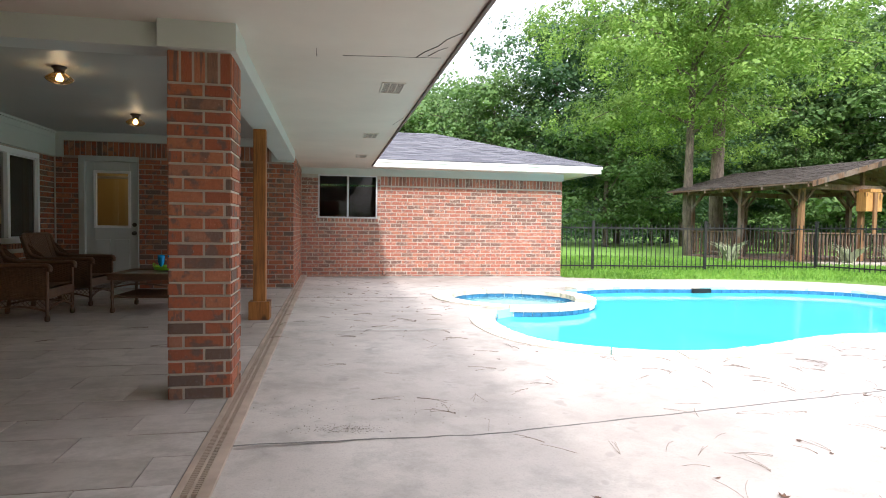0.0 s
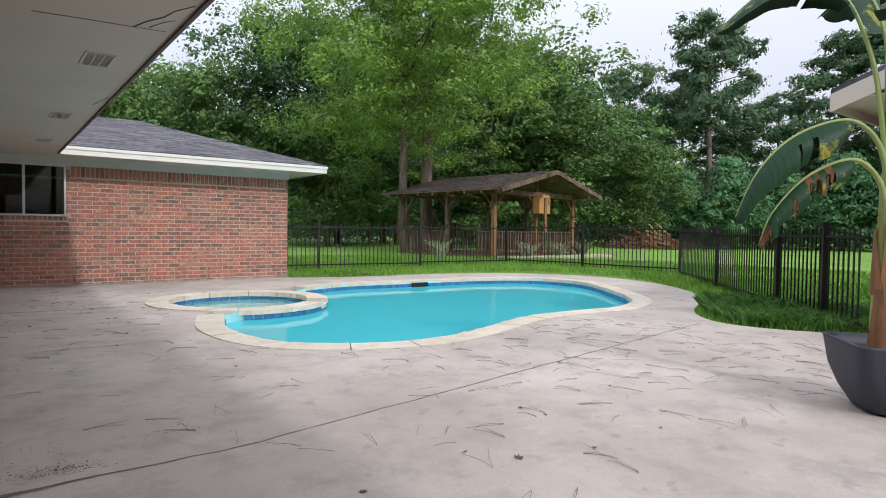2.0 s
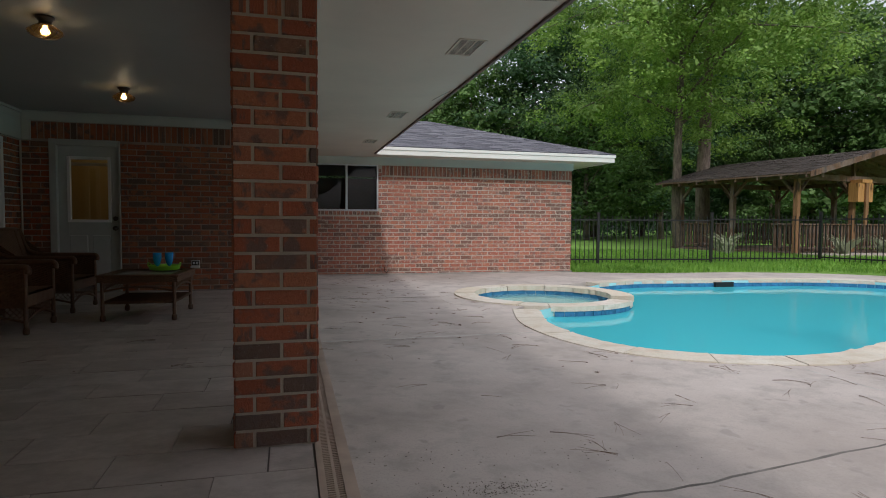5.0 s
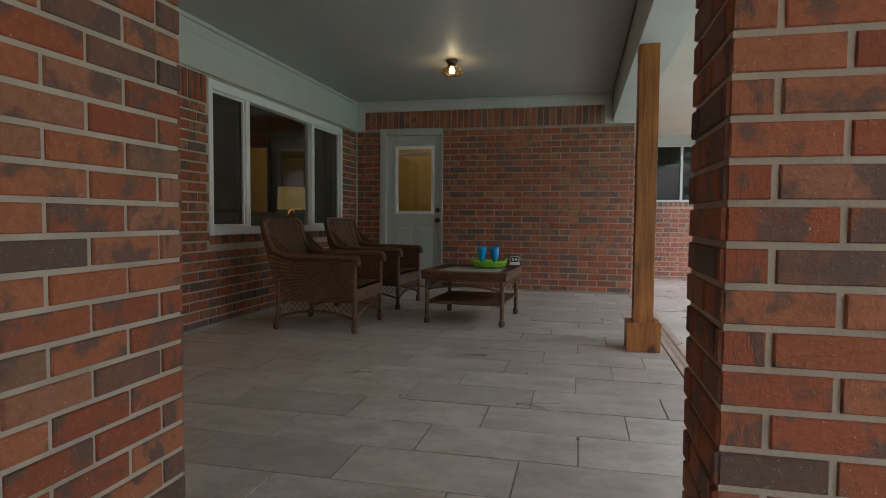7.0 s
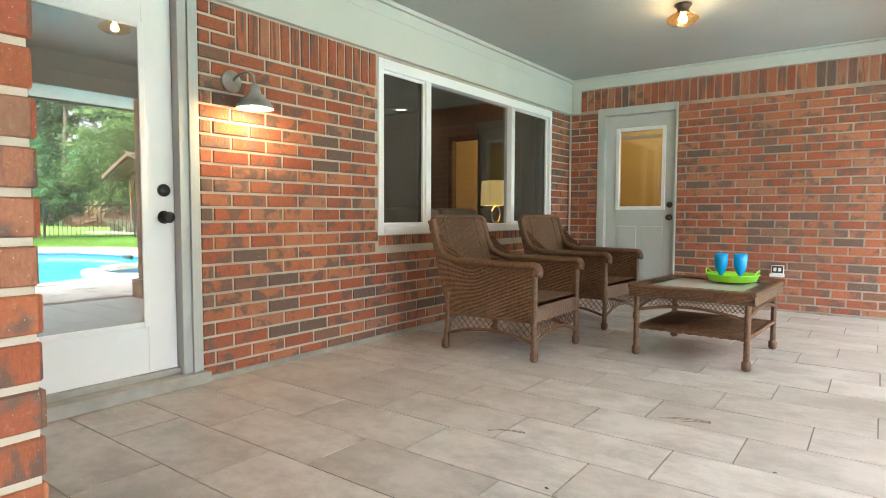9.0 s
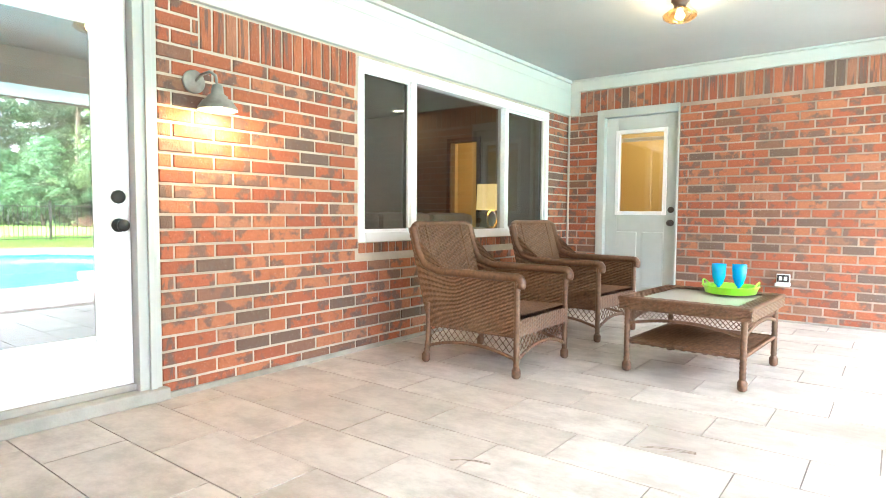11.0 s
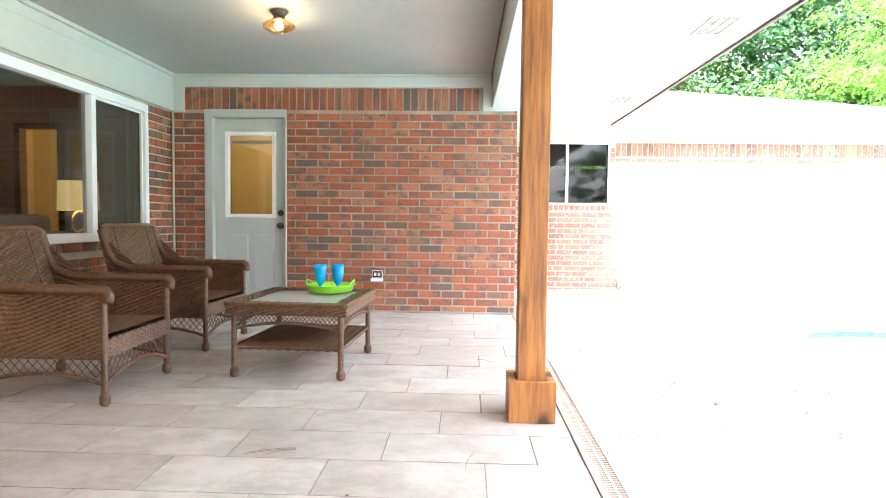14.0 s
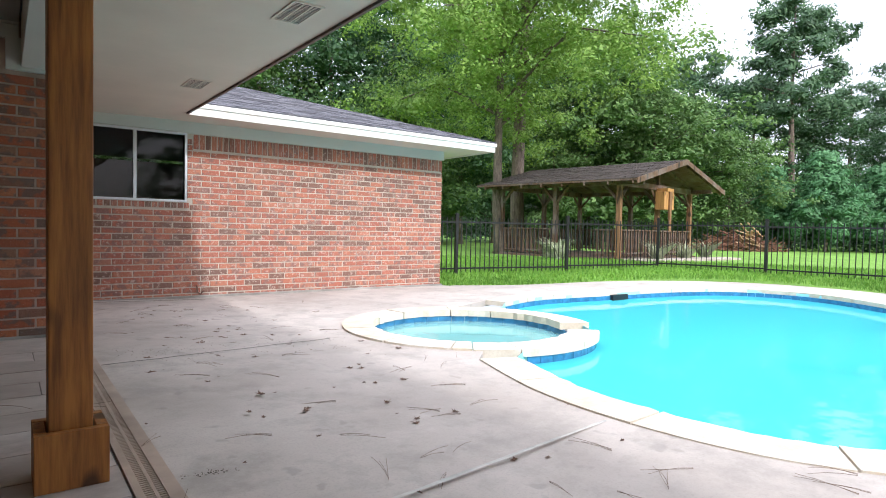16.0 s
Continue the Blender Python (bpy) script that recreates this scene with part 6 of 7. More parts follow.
BAN_SHRED = rough_paint("dry_brown_leaf", (0.20, 0.075, 0.028), 0.8, 0.25, 14, 60, 0.4)
banana_leaf(98, [(0.0, 0.95), (0.02, 1.22), (0.11, 1.41), (0.28, 1.49), (0.57, 1.39), (0.79, 1.17), (0.93, 0.86)], 0.27, 0.06, 1, 0.46, 1.2)
banana_leaf(102, [(0.0, 0.72), (0.02, 1.02), (0.12, 1.19), (0.27, 1.235), (0.52, 1.12), (0.72, 0.90), (0.80, 0.70)], 0.21, 0.36, 2, 0.46, 1.25, 0.2)
banana_leaf(75, [(0.0, 1.05), (0.04, 1.5), (0.12, 1.95), (0.30, 2.35), (0.65, 2.45), (1.0, 2.2)], 0.22, 0.1, 3, 0.5, 0.7)
banana_leaf(-100, [(0.0, 1.0), (0.04, 1.5), (0.14, 1.9), (0.4, 2.15), (0.8, 2.0), (1.1, 1.6)], 0.22, 0.1, 4, 0.45, 0.8)
banana_leaf(-60, [(0.0, 0.9), (0.06, 1.2), (0.25, 1.5), (0.55, 1.5), (0.9, 1.15)], 0.2, 0.15, 5, 0.4, 0.9)
banana_leaf(20, [(0.0, 1.05), (0.02, 1.6), (0.06, 2.05), (0.25, 2.4), (0.6, 2.35)], 0.2, 0.05, 6, 0.5, 0.5)
banana_leaf(160, [(0.0, 1.05), (0.02, 1.6), (0.08, 2.1), (0.3, 2.4), (0.65, 2.25)], 0.2, 0.08, 7, 0.5, 0.6)

# ---- trees ----
def leaf_material(name, dark, light, glow_through=0.35):
    m = bpy.data.materials.new(name)
    m.use_nodes = True
    n, l = m.node_tree.nodes, m.node_tree.links
    b = n["Principled BSDF"]
    b.inputs["Roughness"].default_value = 0.6
    rnd = n.new("ShaderNodeNewGeometry").outputs["Random Per Island"]
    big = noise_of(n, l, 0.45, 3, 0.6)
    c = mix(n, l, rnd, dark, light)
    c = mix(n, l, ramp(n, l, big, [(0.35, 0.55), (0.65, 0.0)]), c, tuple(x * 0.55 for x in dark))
    tl, mx = n.new("ShaderNodeBsdfTranslucent"), n.new("ShaderNodeMixShader")
    l.new(c, b.inputs["Base Color"])
    l.new(c, tl.inputs[0])
    mx.inputs[0].default_value = glow_through
    l.new(b.outputs[0], mx.inputs[1])
    l.new(tl.outputs[0], mx.inputs[2])
    l.new(mx.outputs[0], n["Material Output"].inputs[0])
    return m


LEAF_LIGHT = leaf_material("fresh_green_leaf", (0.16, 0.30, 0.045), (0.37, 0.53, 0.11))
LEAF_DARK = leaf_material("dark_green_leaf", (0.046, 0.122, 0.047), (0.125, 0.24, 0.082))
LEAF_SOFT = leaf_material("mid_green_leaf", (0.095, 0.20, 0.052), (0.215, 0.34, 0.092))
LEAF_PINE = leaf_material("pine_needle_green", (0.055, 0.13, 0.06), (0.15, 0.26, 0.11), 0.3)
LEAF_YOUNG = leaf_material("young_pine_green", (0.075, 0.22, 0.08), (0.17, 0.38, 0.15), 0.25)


def bark_material(name, light, dark):
    m = material(name, light, 0.95)
    n, l, b = nodes_of(m)
    g = noise_of(n, l, 3.0, 7, 0.7, stretch=(6, 6, 1.2))
    l.new(mix(n, l, ramp(n, l, g, [(0.35, 0.0), (0.65, 1.0)]), dark, light), b.inputs["Base Color"])
    bump(n, l, b, g, 0.9, 0.05)
    return m


BARK = bark_material("grey_bark", (0.20, 0.16, 0.12), (0.07, 0.055, 0.042))
BARK_PINE = bark_material("pine_bark", (0.26, 0.20, 0.16), (0.085, 0.06, 0.05))


def leaf_mesh(points, size, mat, seed, flat_bias=0.4, stretch=1.6):
    """Many small leaf blades, one diamond each, at the given points."""
    rs = np.random.RandomState(seed)
    P = np.asarray(points, dtype=np.float64)
    N = len(P)
    nrm = rs.normal(size=(N, 3))
    nrm[:, 2] = np.abs(nrm[:, 2]) + flat_bias
    nrm /= np.linalg.norm(nrm, axis=1)[:, None]
    t = np.cross(nrm, rs.normal(size=(N, 3)))
    t /= np.linalg.norm(t, axis=1)[:, None]
    u = np.cross(nrm, t)
    s = size * rs.uniform(0.6, 1.35, N)[:, None]
    a = s * stretch * 0.5
    b = s * 0.5
    V = np.stack([P - t * a, P + u * b + nrm * b * 0.25, P + t * a, P - u * b + nrm * b * 0.25], axis=1).reshape(-1, 3)
    me = bpy.data.meshes.new("crown")
    me.vertices.add(4 * N)
    me.vertices.foreach_set("co", V.ravel())
    me.loops.add(4 * N)
    me.loops.foreach_set("vertex_index", np.arange(4 * N, dtype=np.int32))
    me.polygons.add(N)
    me.polygons.foreach_set("loop_start", np.arange(0, 4 * N, 4, dtype=np.int32))
    me.update(calc_edges=True)
    me.materials.append(mat)
    return me


def grow_tree(name, label, height, crown_base, radius, trunk_r, leaf_mat, bark, leaf, count, seed, shape="round", lean=(0, 0), droop=0.0):
    """A tapered trunk with limbs, twigs and a crown of many small leaves with gaps."""
    rng = random.Random(seed)
    rs = np.random.RandomState(seed)
    tree = thing(name, label, "tree", None, "woodland trees")
    bm = bmesh.new()
    tl = [Vector((lean[0] * f + 0.12 * math.sin(3 * f + seed), lean[1] * f + 0.12 * math.cos(4 * f + seed), height * 0.93 * f)) for f in [i / 8 for i in range(9)]]
    tl[0] = Vector((0, 0, -0.3))
    tube(bm, tl, trunk_r, trunk_r * 0.15, 10)
    at = lambda z: tl[min(8, max(0, int(z / (height * 0.93) * 8)))].lerp(tl[min(8, max(0, int(z / (height * 0.93) * 8)) + 1)], (z / (height * 0.93) * 8) % 1)
    clumps = []
    limbs = {"round": 16, "pine": 22, "young": 34, "wide": 26}[shape]
    for i in range(limbs):
        f = (i + rng.random()) / limbs
        z = crown_base + (height - crown_base) * f * 0.96
        if shape == "pine":
            reach = radius * (0.45 + 0.75 * math.sin(math.pi * min(1, 0.15 + f * 0.9))) * rng.uniform(0.5, 1.15)
        elif shape == "young":
            reach = radius * (1.05 - f) * rng.uniform(0.8, 1.1)
        else:
            reach = radius * (math.sin(math.pi * (0.18 + 0.76 * f)) ** 0.7) * rng.uniform(0.7, 1.15)
        a = i * 2.4 + rng.uniform(-0.4, 0.4)
        o = at(z * 0.93)
        rise = {"round": 0.35, "pine": 0.12, "young": 0.3, "wide": 0.45}[shape] * reach
        tip = o + Vector((math.cos(a) * reach, math.sin(a) * reach, rise - droop * reach))
        midp = o.lerp(tip, 0.55) + Vector((0, 0, 0.12 * reach + droop * reach * 0.35))
        if shape != "young":
            tube(bm, [o, midp, tip], trunk_r * 0.32 * (1.1 - f), 0.015, 5, False)
        steps = 7 if shape != "young" else 5
        for k in range(1, steps + 1):
            q = k / steps
            if shape == "pine" and q < 0.45:
                continue
            base = o * (1 - q) ** 2 + midp * 2 * q * (1 - q) + tip * q * q
            for _ in range(3 if shape != "wide" else 5):
                spread = {"round": 0.30, "pine": 0.20, "young": 0.14, "wide": 0.24}[shape] * radius
                clumps.append(base + Vector((rng.gauss(0, spread * 0.6), rng.gauss(0, spread * 0.6), rng.gauss(0, spread * 0.35) - droop * rng.random() * 0.9)))
    bmesh.ops.recalc_face_normals(bm, faces=bm.faces[:])
    part("trunk", bm, bark, tree, "", True)
    C = np.array([c[:] for c in clumps])
    per = max(1, count // len(C))
    sig = {"round": 0.42, "pine": 0.34, "young": 0.24, "wide": 0.36}[shape]
    pts = np.repeat(C, per, axis=0) + rs.normal(size=(len(C) * per, 3)) * np.array([sig, sig, sig * (0.55 if shape in ("round", "pine") else 0.5)]) * rs.uniform(0.5, 1.3, (len(C), 1)).repeat(per, axis=0)
    if droop:
        pts[:, 2] -= droop * 0.5 * rs.rand(len(pts)) ** 2
    pts = pts[pts[:, 2] > 0.15]
    me = leaf_mesh(pts, leaf, leaf_mat, seed, 0.3 if shape != "pine" else 0.0, 1.7 if shape not in ("pine", "young") else 3.2)
    ob = new("crown", me)
    ob.parent = tree
    return tree


# the feathery tree beside the gazebo and the tall pine behind it
t = grow_tree("shade_tree", "tall feathery light-green tree beside the gazebo", 15.5, 4.9, 7.2, 0.20, LEAF_LIGHT, BARK, 0.078, 120000, 11, "wide", (0.5, 0.6), 0.30)
t.location = (13.8, 20.4, 0.05)
t = grow_tree("pine_tree", "tall pine with bare grey trunk behind the gazebo", 21, 12, 3.6, 0.30, LEAF_PINE, BARK_PINE, 0.13, 9000, 12, "pine")
t.location = (15.7, 21.4, 0.05)

PROTO = {
    "dark": [grow_tree("broadleaf_tree", "tall dark green broadleaf tree in the woods", 14, 2.0, 4.6, 0.24, LEAF_DARK, BARK, 0.15, 19000, 21), grow_tree("broadleaf_tree", "dense dark green broadleaf tree in the woods", 13, 1.5, 5.0, 0.22, LEAF_DARK, BARK, 0.15, 19000, 22)],
    "soft": [grow_tree("broadleaf_tree", "rounded mid-green broadleaf tree at the wood edge", 10.5, 1.0, 4.4, 0.17, LEAF_SOFT, BARK, 0.13, 19000, 23), grow_tree("broadleaf_tree", "spreading mid-green broadleaf tree at the wood edge", 10, 0.8, 4.2, 0.17, LEAF_SOFT, BARK, 0.13, 19000, 24)],
    "pine": [grow_tree("pine_tree", "tall pine with tufted crown and bare trunk", 17, 8.5, 3.4, 0.26, LEAF_PINE, BARK_PINE, 0.115, 14000, 25, "pine"), grow_tree("pine_tree", "tall pine with an uneven open crown", 17, 7.0, 3.8, 0.26, LEAF_PINE, BARK_PINE, 0.115, 14500, 26, "pine")],
    "young": [grow_tree("young_pine", "bushy young pine at the wood edge", 6.2, 0.4, 2.7, 0.10, LEAF_YOUNG, BARK_PINE, 0.08, 24000, 27, "young")],
}
BASE_H = {"dark": 14, "soft": 10.5, "pine": 17, "young": 6.2}
WOODS = [("dark", 14.1, 35.3, 15), ("dark", 19.0, 36.4, 16), ("soft", 10.3, 35.9, 11), ("soft", 8.5, 40.0, 11.5), ("soft", 7.7, 45.9, 12), ("soft", 5.0, 40.3, 10), ("dark", 3.4, 52.2, 12),
         ("soft", 0.5, 49.3, 11), ("dark", 23.5, 37.8, 17), ("dark", 28.7, 36.1, 18)]
WOODS += [("soft", 29.9, 29.8, 15), ("dark", 35.5, 30.3, 14.5), ("soft", 30.8, 25.5, 10), ("dark", 20.8, 31.6, 12), ("soft", 15.2, 30.2, 9), ("pine", 41.9, 22.4, 18), ("pine", 44.1, 31.0, 16.5),
          ("pine", 45.7, 27.0, 14), ("pine", 51.3, 17.1, 17), ("pine", 51.7, 14.2, 18)]
WOODS += [("pine", 57.9, 24.6, 15), ("pine", 57.5, 11.9, 18), ("pine", 58.2, 8.7, 17), ("dark", 40.0, 27.6, 11), ("dark", 47.1, 23.2, 11), ("dark", 53.5, 20.5, 10), ("soft", 33.8, 22.4, 7.2),
          ("young", 37.3, 18.5, 6.2), ("young", 36.6, 21.0, 5.4), ("young", 41.8, 17.3, 5.6)]
WOODS += [("young", 42.7, 14.0, 6.5), ("young", 42.9, 10.5, 6.5), ("dark", 52.3, 16.2, 9.5), ("dark", 53.6, 12.5, 10), ("young", 44.5, 7.5, 6), ("dark", 55.3, 8.5, 11), ("pine", 34.9, 36.1, 18), ("pine", 36.1, 40.3, 19),
          ("dark", 25.0, 33.5, 9), ("soft", 27.0, 30.0, 7), ("soft", 19.0, 32.0, 7)]
used = {k: 0 for k in PROTO}
rng = random.Random(8)
# woods that close the place behind the camera and past the sides
for i in range(11):
    a = radians(-175 + i * 17)
    WOODS.append((("dark", "soft", "pine")[i % 3], round(4 + 26 * math.cos(a), 1), round(-4 + 26 * math.sin(a), 1), (12, 10, 15)[i % 3]))
for kind, x, y, h in WOODS:
    protos = PROTO[kind]
    i = used[kind]
    used[kind] += 1
    s = h / BASE_H[kind]
    m = Matrix.Translation((x, y, 0.03)) @ Matrix.Rotation(rng.uniform(0, 6.28), 4, "Z")
    if i < len(protos):
        t = protos[i]
        t.matrix_basis = m @ Matrix.Diagonal((s, s, s, 1))
    else:
        t = copy_thing(protos[i % len(protos)], m)
        t.scale = (s * rng.uniform(0.95, 1.2), s * rng.uniform(0.95, 1.2), s)


# dense undergrowth along the foot of the woods
def undergrowth():
    rs = np.random.RandomState(31)
    pts = []
    for i in range(1300):
        a = radians(rs.uniform(-170, 105))
        r = rs.uniform(39, 56)
        x, y = 2 + r * math.cos(a), 2 + r * math.sin(a)
        if y > 14 and x < -2 or (x < -6 and y > -15):
            continue
        h = rs.uniform(1.0, 4.2)
        k = 85
        q = rs.normal(size=(k, 3)) * np.array([1.0, 1.0, 0.34 * h]) + np.array([x, y, h * 0.5])
        pts.append(q)
    P = np.concatenate(pts)
    P = P[P[:, 2] > 0.05]
    me = leaf_mesh(P, 0.17, LEAF_DARK, 31)
    ob = new("undergrowth", me)
    return tagged(ob, "dense dark undergrowth along the wood edge", "undergrowth", "", "stuff")


undergrowth()
# dark sheet behind the trees, the woods' inner shade put into its colour
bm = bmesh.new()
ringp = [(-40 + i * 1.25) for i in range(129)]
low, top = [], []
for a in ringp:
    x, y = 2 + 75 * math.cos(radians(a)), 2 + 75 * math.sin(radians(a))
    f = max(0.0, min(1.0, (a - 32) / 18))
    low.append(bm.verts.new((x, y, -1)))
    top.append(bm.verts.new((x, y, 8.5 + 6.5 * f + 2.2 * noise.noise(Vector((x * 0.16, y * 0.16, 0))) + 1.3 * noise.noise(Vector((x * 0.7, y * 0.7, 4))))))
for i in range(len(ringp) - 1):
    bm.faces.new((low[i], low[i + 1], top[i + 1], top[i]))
structure("backdrop", bm, rough_paint("far_woods_shade", (0.022, 0.042, 0.018), 1.0, 0.3, 0.4, 3, 1.0))

# ---- lawn blades ----
GRASS = leaf_material("grass_blade", (0.12, 0.30, 0.03), (0.30, 0.52, 0.075), 0.3)
GRASS_DK = leaf_material("lush_weed_blade", (0.07, 0.20, 0.03), (0.17, 0.36, 0.07), 0.3)


def inside(loop, x, y):
    hit = False
    j = len(loop) - 1
    for i in range(len(loop)):
        xi, yi, xj, yj = loop[i][0], loop[i][1], loop[j][0], loop[j][1]
        if (yi > y) != (yj > y) and x < (xj - xi) * (y - yi) / (yj - yi) + xi:
            hit = not hit
        j = i
    return hit


def blades(name, label, pts, h, w, mat, seed, lean=0.5):
    rs = np.random.RandomState(seed)
    P = np.asarray(pts)
    N = len(P)
    a = rs.uniform(0, 6.283, N)
    side = np.stack([np.cos(a), np.sin(a), np.zeros(N)], 1)
    b = rs.uniform(0, 6.283, N)
    out = np.stack([np.cos(b), np.sin(b), np.zeros(N)], 1)
    hh = (h * rs.uniform(0.5, 1.3, N))[:, None]
    up = np.array([0, 0, 1.0])
    mid = P + up * hh * 0.6 + out * hh * lean * 0.25
    tip = P + up * hh * 0.9 + out * hh * lean
    ww = w * rs.uniform(0.7, 1.3, N)[:, None]
    V = np.stack([P - side * ww, P + side * ww, mid + side * ww * 0.8, tip, mid - side * ww * 0.8], 1).reshape(-1, 3)
    me = bpy.data.meshes.new(name)
    me.vertices.add(5 * N)
    me.vertices.foreach_set("co", V.ravel())
    me.loops.add(5 * N)
    me.loops.foreach_set("vertex_index", np.arange(5 * N, dtype=np.int32))
    me.polygons.add(N)
    me.polygons.foreach_set("loop_start", np.arange(0, 5 * N, 5, dtype=np.int32))
    me.update(calc_edges=True)
    me.materials.append(mat)
    return tagged(new(name, me), label, "grass", "", "stuff")


rs = np.random.RandomState(6)
pts, weeds = [], []
while len(pts) < 60000:
    x, y = rs.uniform(5.4, 19), rs.uniform(1.5, 19)
    if math.hypot(x - 4.5, y - 7) < 13.5 and not inside(DECK_LOOP, x, y) and not (x < 5.45 and y > 12.6) and not (x > 7.0 and y < 2.0):
        if rs.rand() < 1.0 / (1 + (math.hypot(x - 4, y - 6) / 9) ** 2) * 1.5:
            pts.append((x, y, lawn_height(x, y) - 0.01))
while len(weeds) < 9000:
    x, y = rs.uniform(6.5, 11), rs.uniform(1.8, 6.0)
    d = abs((x - 7.4) * 0.72 - (y - 2.9) * 0.69)
    if not inside([(q[0] + 0.05, q[1] - 0.05) for q in DECK_LOOP], x - 0.08, y + 0.05) and rs.rand() < math.exp(-d * 0.9) and math.hypot(x - 7.3, y - 3.2) < 2.4:
        weeds.append((x, y, lawn_height(x, y) - 0.01))
blades("lawn_grass", "mown bright green lawn grass", pts, 0.10, 0.006, GRASS, 1)
blades("weed_clump", "tall lush weeds at the deck edge by the fence", weeds, 0.22, 0.010, GRASS_DK, 2, 0.8)

# ---- woodpile ----
wp = thing("brush_pile", "heap of cut brush and pale boards on the lawn", "woodpile", Matrix.Translation((32.5, 21.2, 0.03)))
STICK = wood_material("reddish_brush", (0.26, 0.12, 0.07), (0.11, 0.055, 0.035), knots=False, rough=0.9)
PALE_BOARD = wood_material("pale_split_board", (0.60, 0.42, 0.25), (0.42, 0.27, 0.15), knots=False, rough=0.8)
rng = random.Random(3)
bm = bmesh.new()
for i in range(420):
    a, r = rng.uniform(0, 6.28), 2.4 * math.sqrt(rng.random())
    z = max(0.03, 1.35 * (1 - (r / 2.5) ** 1.5) * rng.uniform(0.3, 1.0))
    c = Vector((r * math.cos(a), r * math.sin(a), z))
    d = Vector((rng.gauss(0, 1), rng.gauss(0, 1), rng.gauss(0, 0.35))).normalized() * rng.uniform(0.3, 0.8)
    tube(bm, [c - d, c + d + Vector((0, 0, -0.1))], rng.uniform(0.015, 0.05), 0.01, 5, False)
tagged(part("brush", bm, STICK, wp, "tangled reddish brush"), kind="stuff")
for i in range(14):
    bm = boxes((-0.6, 0.6, -0.05, 0.05, -0.02, 0.02))
    ob = part("board", bm, PALE_BOARD, wp)
    ob.matrix_basis = Matrix.Translation((-0.9 + rng.uniform(-0.3, 0.7), -0.9 + rng.uniform(-0.5, 0.3), 0.25 + 0.075 * i)) @ Matrix.Rotation(rng.uniform(-0.6, 0.9), 4, "Z") @ Matrix.Rotation(rng.uniform(0.1, 0.7), 4, "Y")

# white yucca-like plants before the gazebo
YUCCA = leaf_material("pale_striped_leaf", (0.25, 0.30, 0.16), (0.5, 0.52, 0.36), 0.2)


def yucca(x, y):
    rs = np.random.RandomState(int(x * 10))
    pl2 = [(x + rs.normal() * 0.08, y + rs.normal() * 0.08, lawn_height(x, y)) for _ in range(60)]
    ob = blades("spiky_plant", "pale striped spiky plant in the gazebo bed", pl2, 0.62, 0.02, YUCCA, int(x * 7), 0.9)
    ob["kind"], ob["category"], ob["group"] = "thing", "plant", "gazebo bed plants"


for q in ((15.6, 15.05), (17.6, 15.3), (19.2, 15.5), (12.6, 16.4), (13.1, 17.2)):
    yucca(*q)

# ---- fallen pine needles and leaves ----
NEEDLE = wood_material("dry_pine_needle", (0.17, 0.105, 0.06), (0.08, 0.05, 0.03), knots=False, rough=0.8)
DRYLEAF = wood_material("dry_brown_leaf", (0.17, 0.085, 0.05), (0.07, 0.04, 0.028), knots=False, rough=0.85)
rng = random.Random(17)


def needle_bundle(x, y, z):
    bm = bmesh.new()
    a0 = rng.uniform(0, 6.28)
    for k in range(rng.choice((1, 2, 2, 3))):
        a = a0 + rng.uniform(-0.22, 0.22)
        L = rng.uniform(0.12, 0.24)
        bend = rng.uniform(-0.25, 0.25)
        p = [(L * f * math.cos(a + bend * f), L * f * math.sin(a + bend * f), 0.003 + 0.004 * k + 0.006 * math.sin(3 * f)) for f in (0, 0.33, 0.66, 1)]
        tube(bm, p, 0.0010, 0.0007, 4)
    ob = link_mesh("pine_needle", bm, NEEDLE)
    ob.location = (x, y, z)
    tagged(ob, "dry brown pine needles fallen on concrete", "needle", "fallen pine needles")


def dry_leaf(x, y, z, s):
    bm = bmesh.new()
    k = 7
    c = bm.verts.new((0, 0, 0.004))
    ring = []
    for i in range(k * 2):
        a = math.pi * i / k
        r = s * (1.0 if i % 2 == 0 else 0.5) * rng.uniform(0.7, 1.2)
        ring.append(bm.verts.new((r * math.cos(a), r * 0.65 * math.sin(a), 0.003 + rng.uniform(0.0, 0.6) * s * (0.5 if i % 2 == 0 else 0.2))))
    for i in range(2 * k):
        bm.faces.new((c, ring[i], ring[(i + 1) % (2 * k)]))
    ob = link_mesh("fallen_leaf", bm, DRYLEAF)
    ob.matrix_basis = Matrix.Translation((x, y, z)) @ Matrix.Rotation(rng.uniform(0, 6.28), 4, "Z")
    tagged(ob, "curled dry brown leaf fallen on concrete", "leaf", "fallen leaves")


free = lambda x, y: not inside([tuple(p) for p in OUTER] + [tuple(p) for p in arc(SPA, SPA_OUT + 0.03, 62, 236, 20)], x, y)
n = 0
while n < 232:
    x, y = rng.uniform(0.2, 6.8), rng.uniform(1.3, 5.2)
    if free(x, y) and rng.random() < 0.2 + 0.14 * x - 0.06 * max(0, y - 3):
        needle_bundle(x, y, deck_z(x))
        n += 1
n = 0
while n < 60:
    x, y = rng.uniform(0.0, 2.4), rng.uniform(4.6, 11.8)
    if free(x, y):
        needle_bundle(x, y, deck_z(x))
        n += 1
n = 0
while n < 75:
    x, y = rng.gauss(0.75, 0.45), rng.gauss(8.8, 1.7)
    if -0.2 < x < 2.2 and y < 12.3 and free(x, y):
        dry_leaf(x, y, deck_z(x), rng.uniform(0.015, 0.045))
        n += 1
n = 0
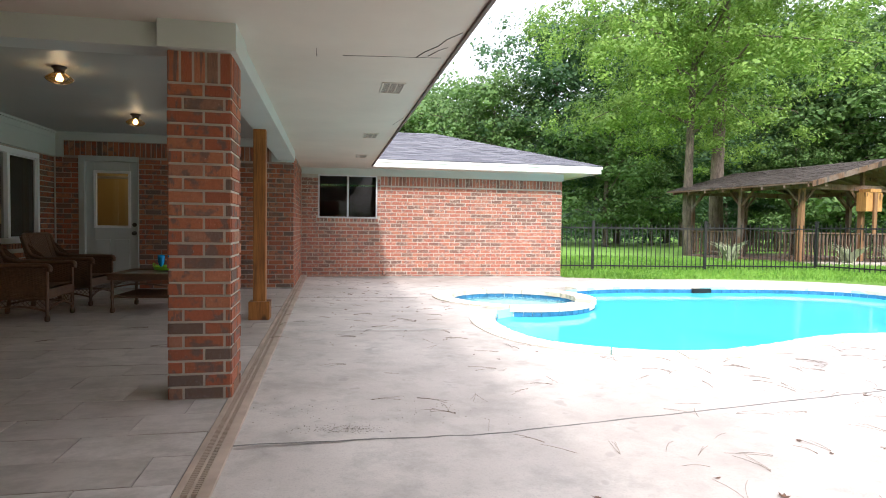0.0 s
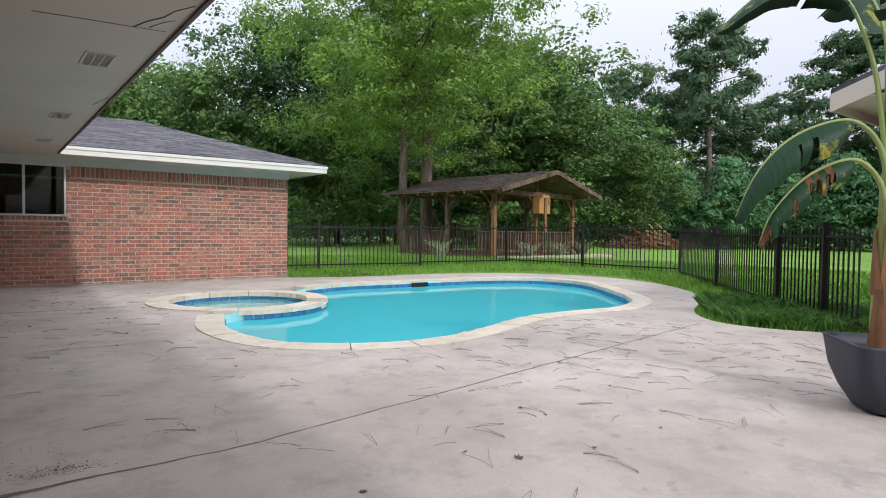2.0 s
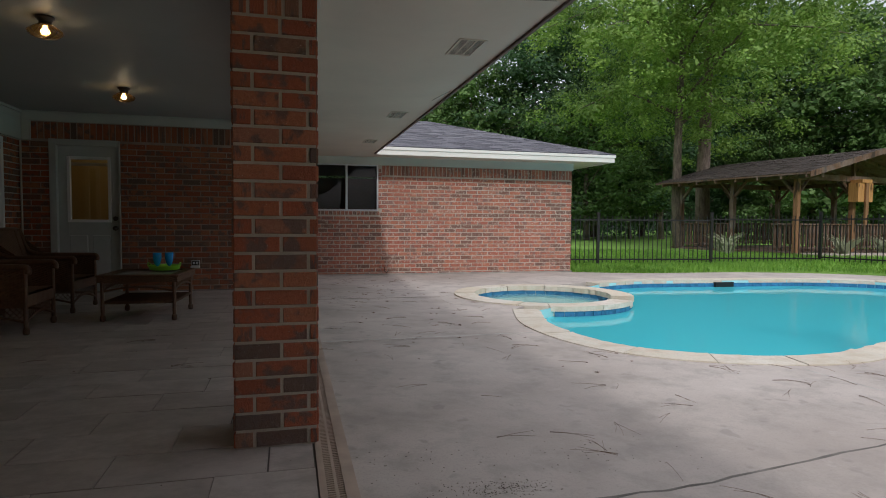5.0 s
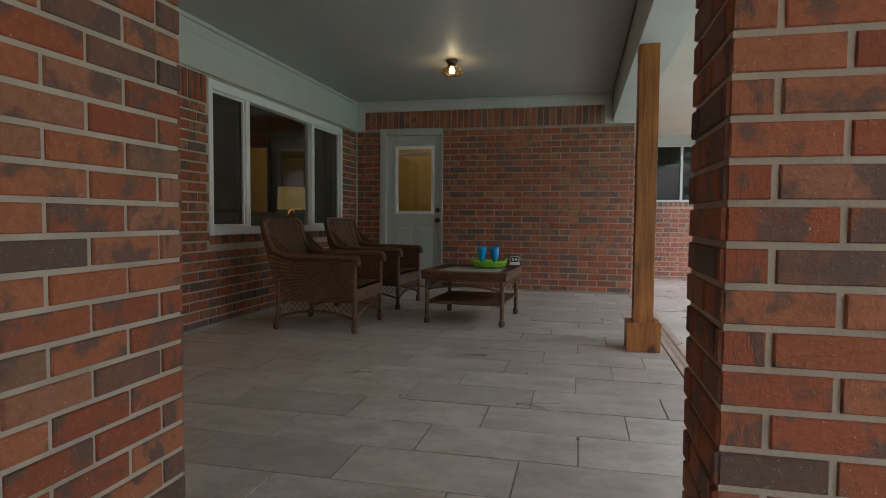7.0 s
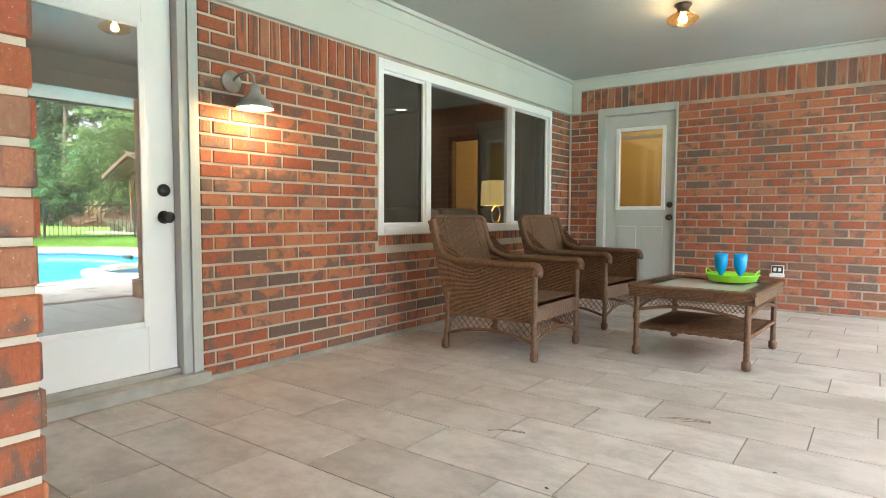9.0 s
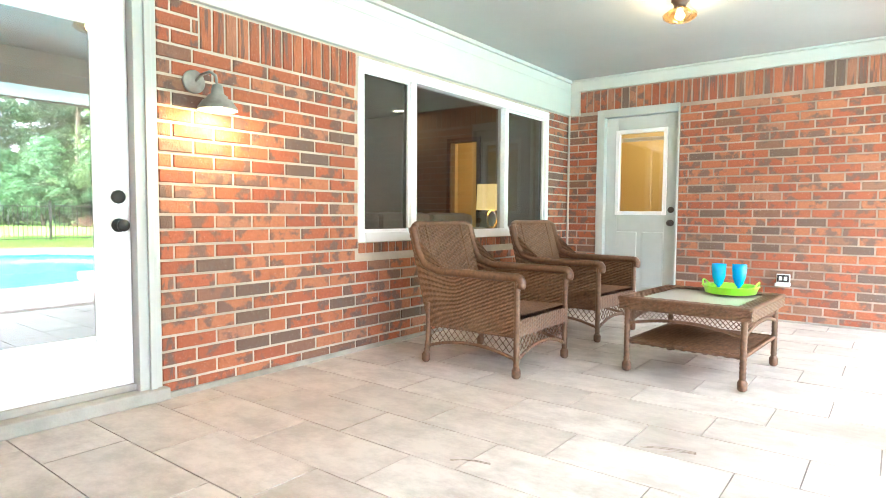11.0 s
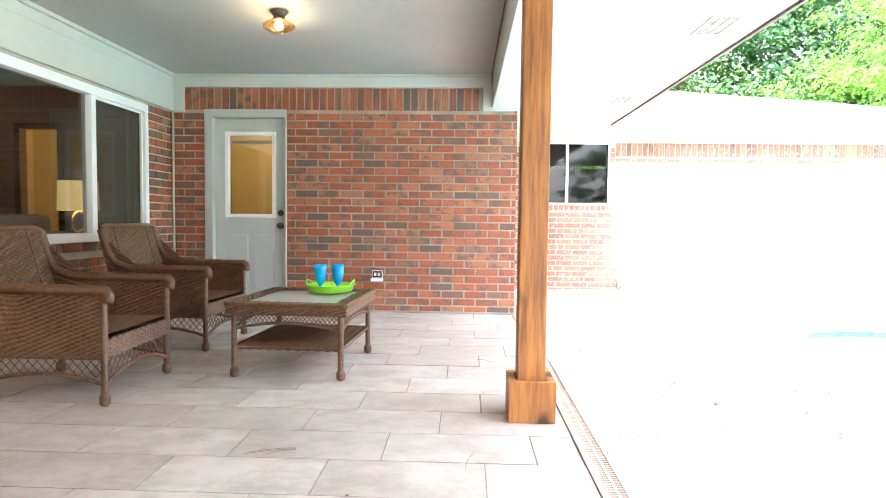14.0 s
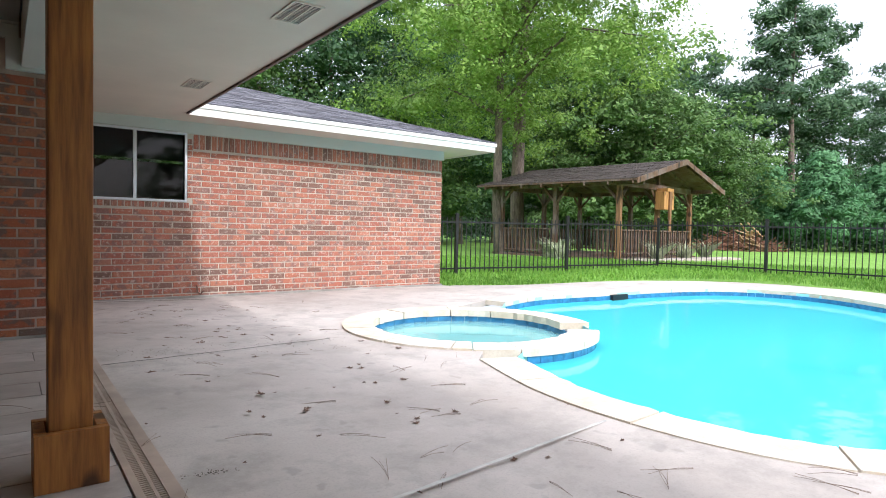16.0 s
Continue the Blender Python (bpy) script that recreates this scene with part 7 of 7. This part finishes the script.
while n < 26:
    x, y = rng.uniform(0.3, 6.5), rng.uniform(1.5, 6)
    if free(x, y):
        dry_leaf(x, y, deck_z(x), rng.uniform(0.012, 0.035))
        n += 1
for x, y in ((-2.3, 5.6), (-1.4, 5.2), (-0.95, 6.2), (-0.62, 7.6), (-0.9, 7.9), (-1.7, 6.2), (-0.41, 6.15), (-0.39, 6.9), (-0.43, 5.5)):
    needle_bundle(x, y, 0.003)
    dry_leaf(x + 0.3, y - 0.4, 0.003, 0.015)

# ---- soffit cracks and stains ----
def soffit_crack(pts, w=0.004):
    bm = bmesh.new()
    tube(bm, [(x, y, soffit_z(x) - 0.001) for x, y in pts], w, w * 0.5, 5)
    tagged(link_mesh("soffit_crack", bm, rough_paint("dark_crack", (0.10, 0.085, 0.07), 0.95)), "dark hairline crack in the painted soffit board", "crack", "soffit cracks")


soffit_crack([(0.20, 4.05), (0.45, 4.02), (0.72, 4.0), (0.90, 3.98)], 0.003)
soffit_crack([(0.72, 4.0), (0.76, 3.85), (0.83, 3.70), (0.86, 3.55), (0.93, 3.40)], 0.005)
soffit_crack([(0.80, 3.95), (0.85, 3.8), (0.90, 3.72)], 0.003)
soffit_crack([(0.02, 4.1), (0.02, 3.9)], 0.003)
soffit_crack([(0.86, 6.9), (0.90, 6.6), (0.93, 6.4)], 0.003)

# crumbs of dirt and leaf litter on the deck
LITTER = rough_paint("dark_leaf_litter", (0.11, 0.085, 0.06), 0.95, 0.2, 30, 80, 0.4)


def litter_patch(x, y, r, k, seed):
    rg = random.Random(seed)
    bm = bmesh.new()
    for _ in range(k):
        cx, cy = x + rg.gauss(0, r), y + rg.gauss(0, r * 0.3)
        w = rg.uniform(0.001, 0.003)
        vs = box(bm, -w, w, -w * 0.6, w * 0.6, 0, w * 0.6)
        bmesh.ops.transform(bm, matrix=Matrix.Translation((cx, cy, deck_z(cx))) @ Matrix.Rotation(rg.uniform(0, 3.1), 4, "Z"), verts=vs)
    tagged(link_mesh("leaf_litter", bm, LITTER), "scatter of dark crumbled leaf litter on concrete", "litter", "", "stuff")


litter_patch(0.2, 2.95, 0.11, 260, 1)
litter_patch(0.35, 3.25, 0.5, 120, 2)
litter_patch(0.9, 8.9, 0.8, 260, 3)
litter_patch(-0.22, 6.5, 0.05, 60, 4)
litter_patch(0.1, 9.0, 0.25, 90, 5)

# ---- pieces of walls and floors ----
patio_tiles()
lay_bricks()
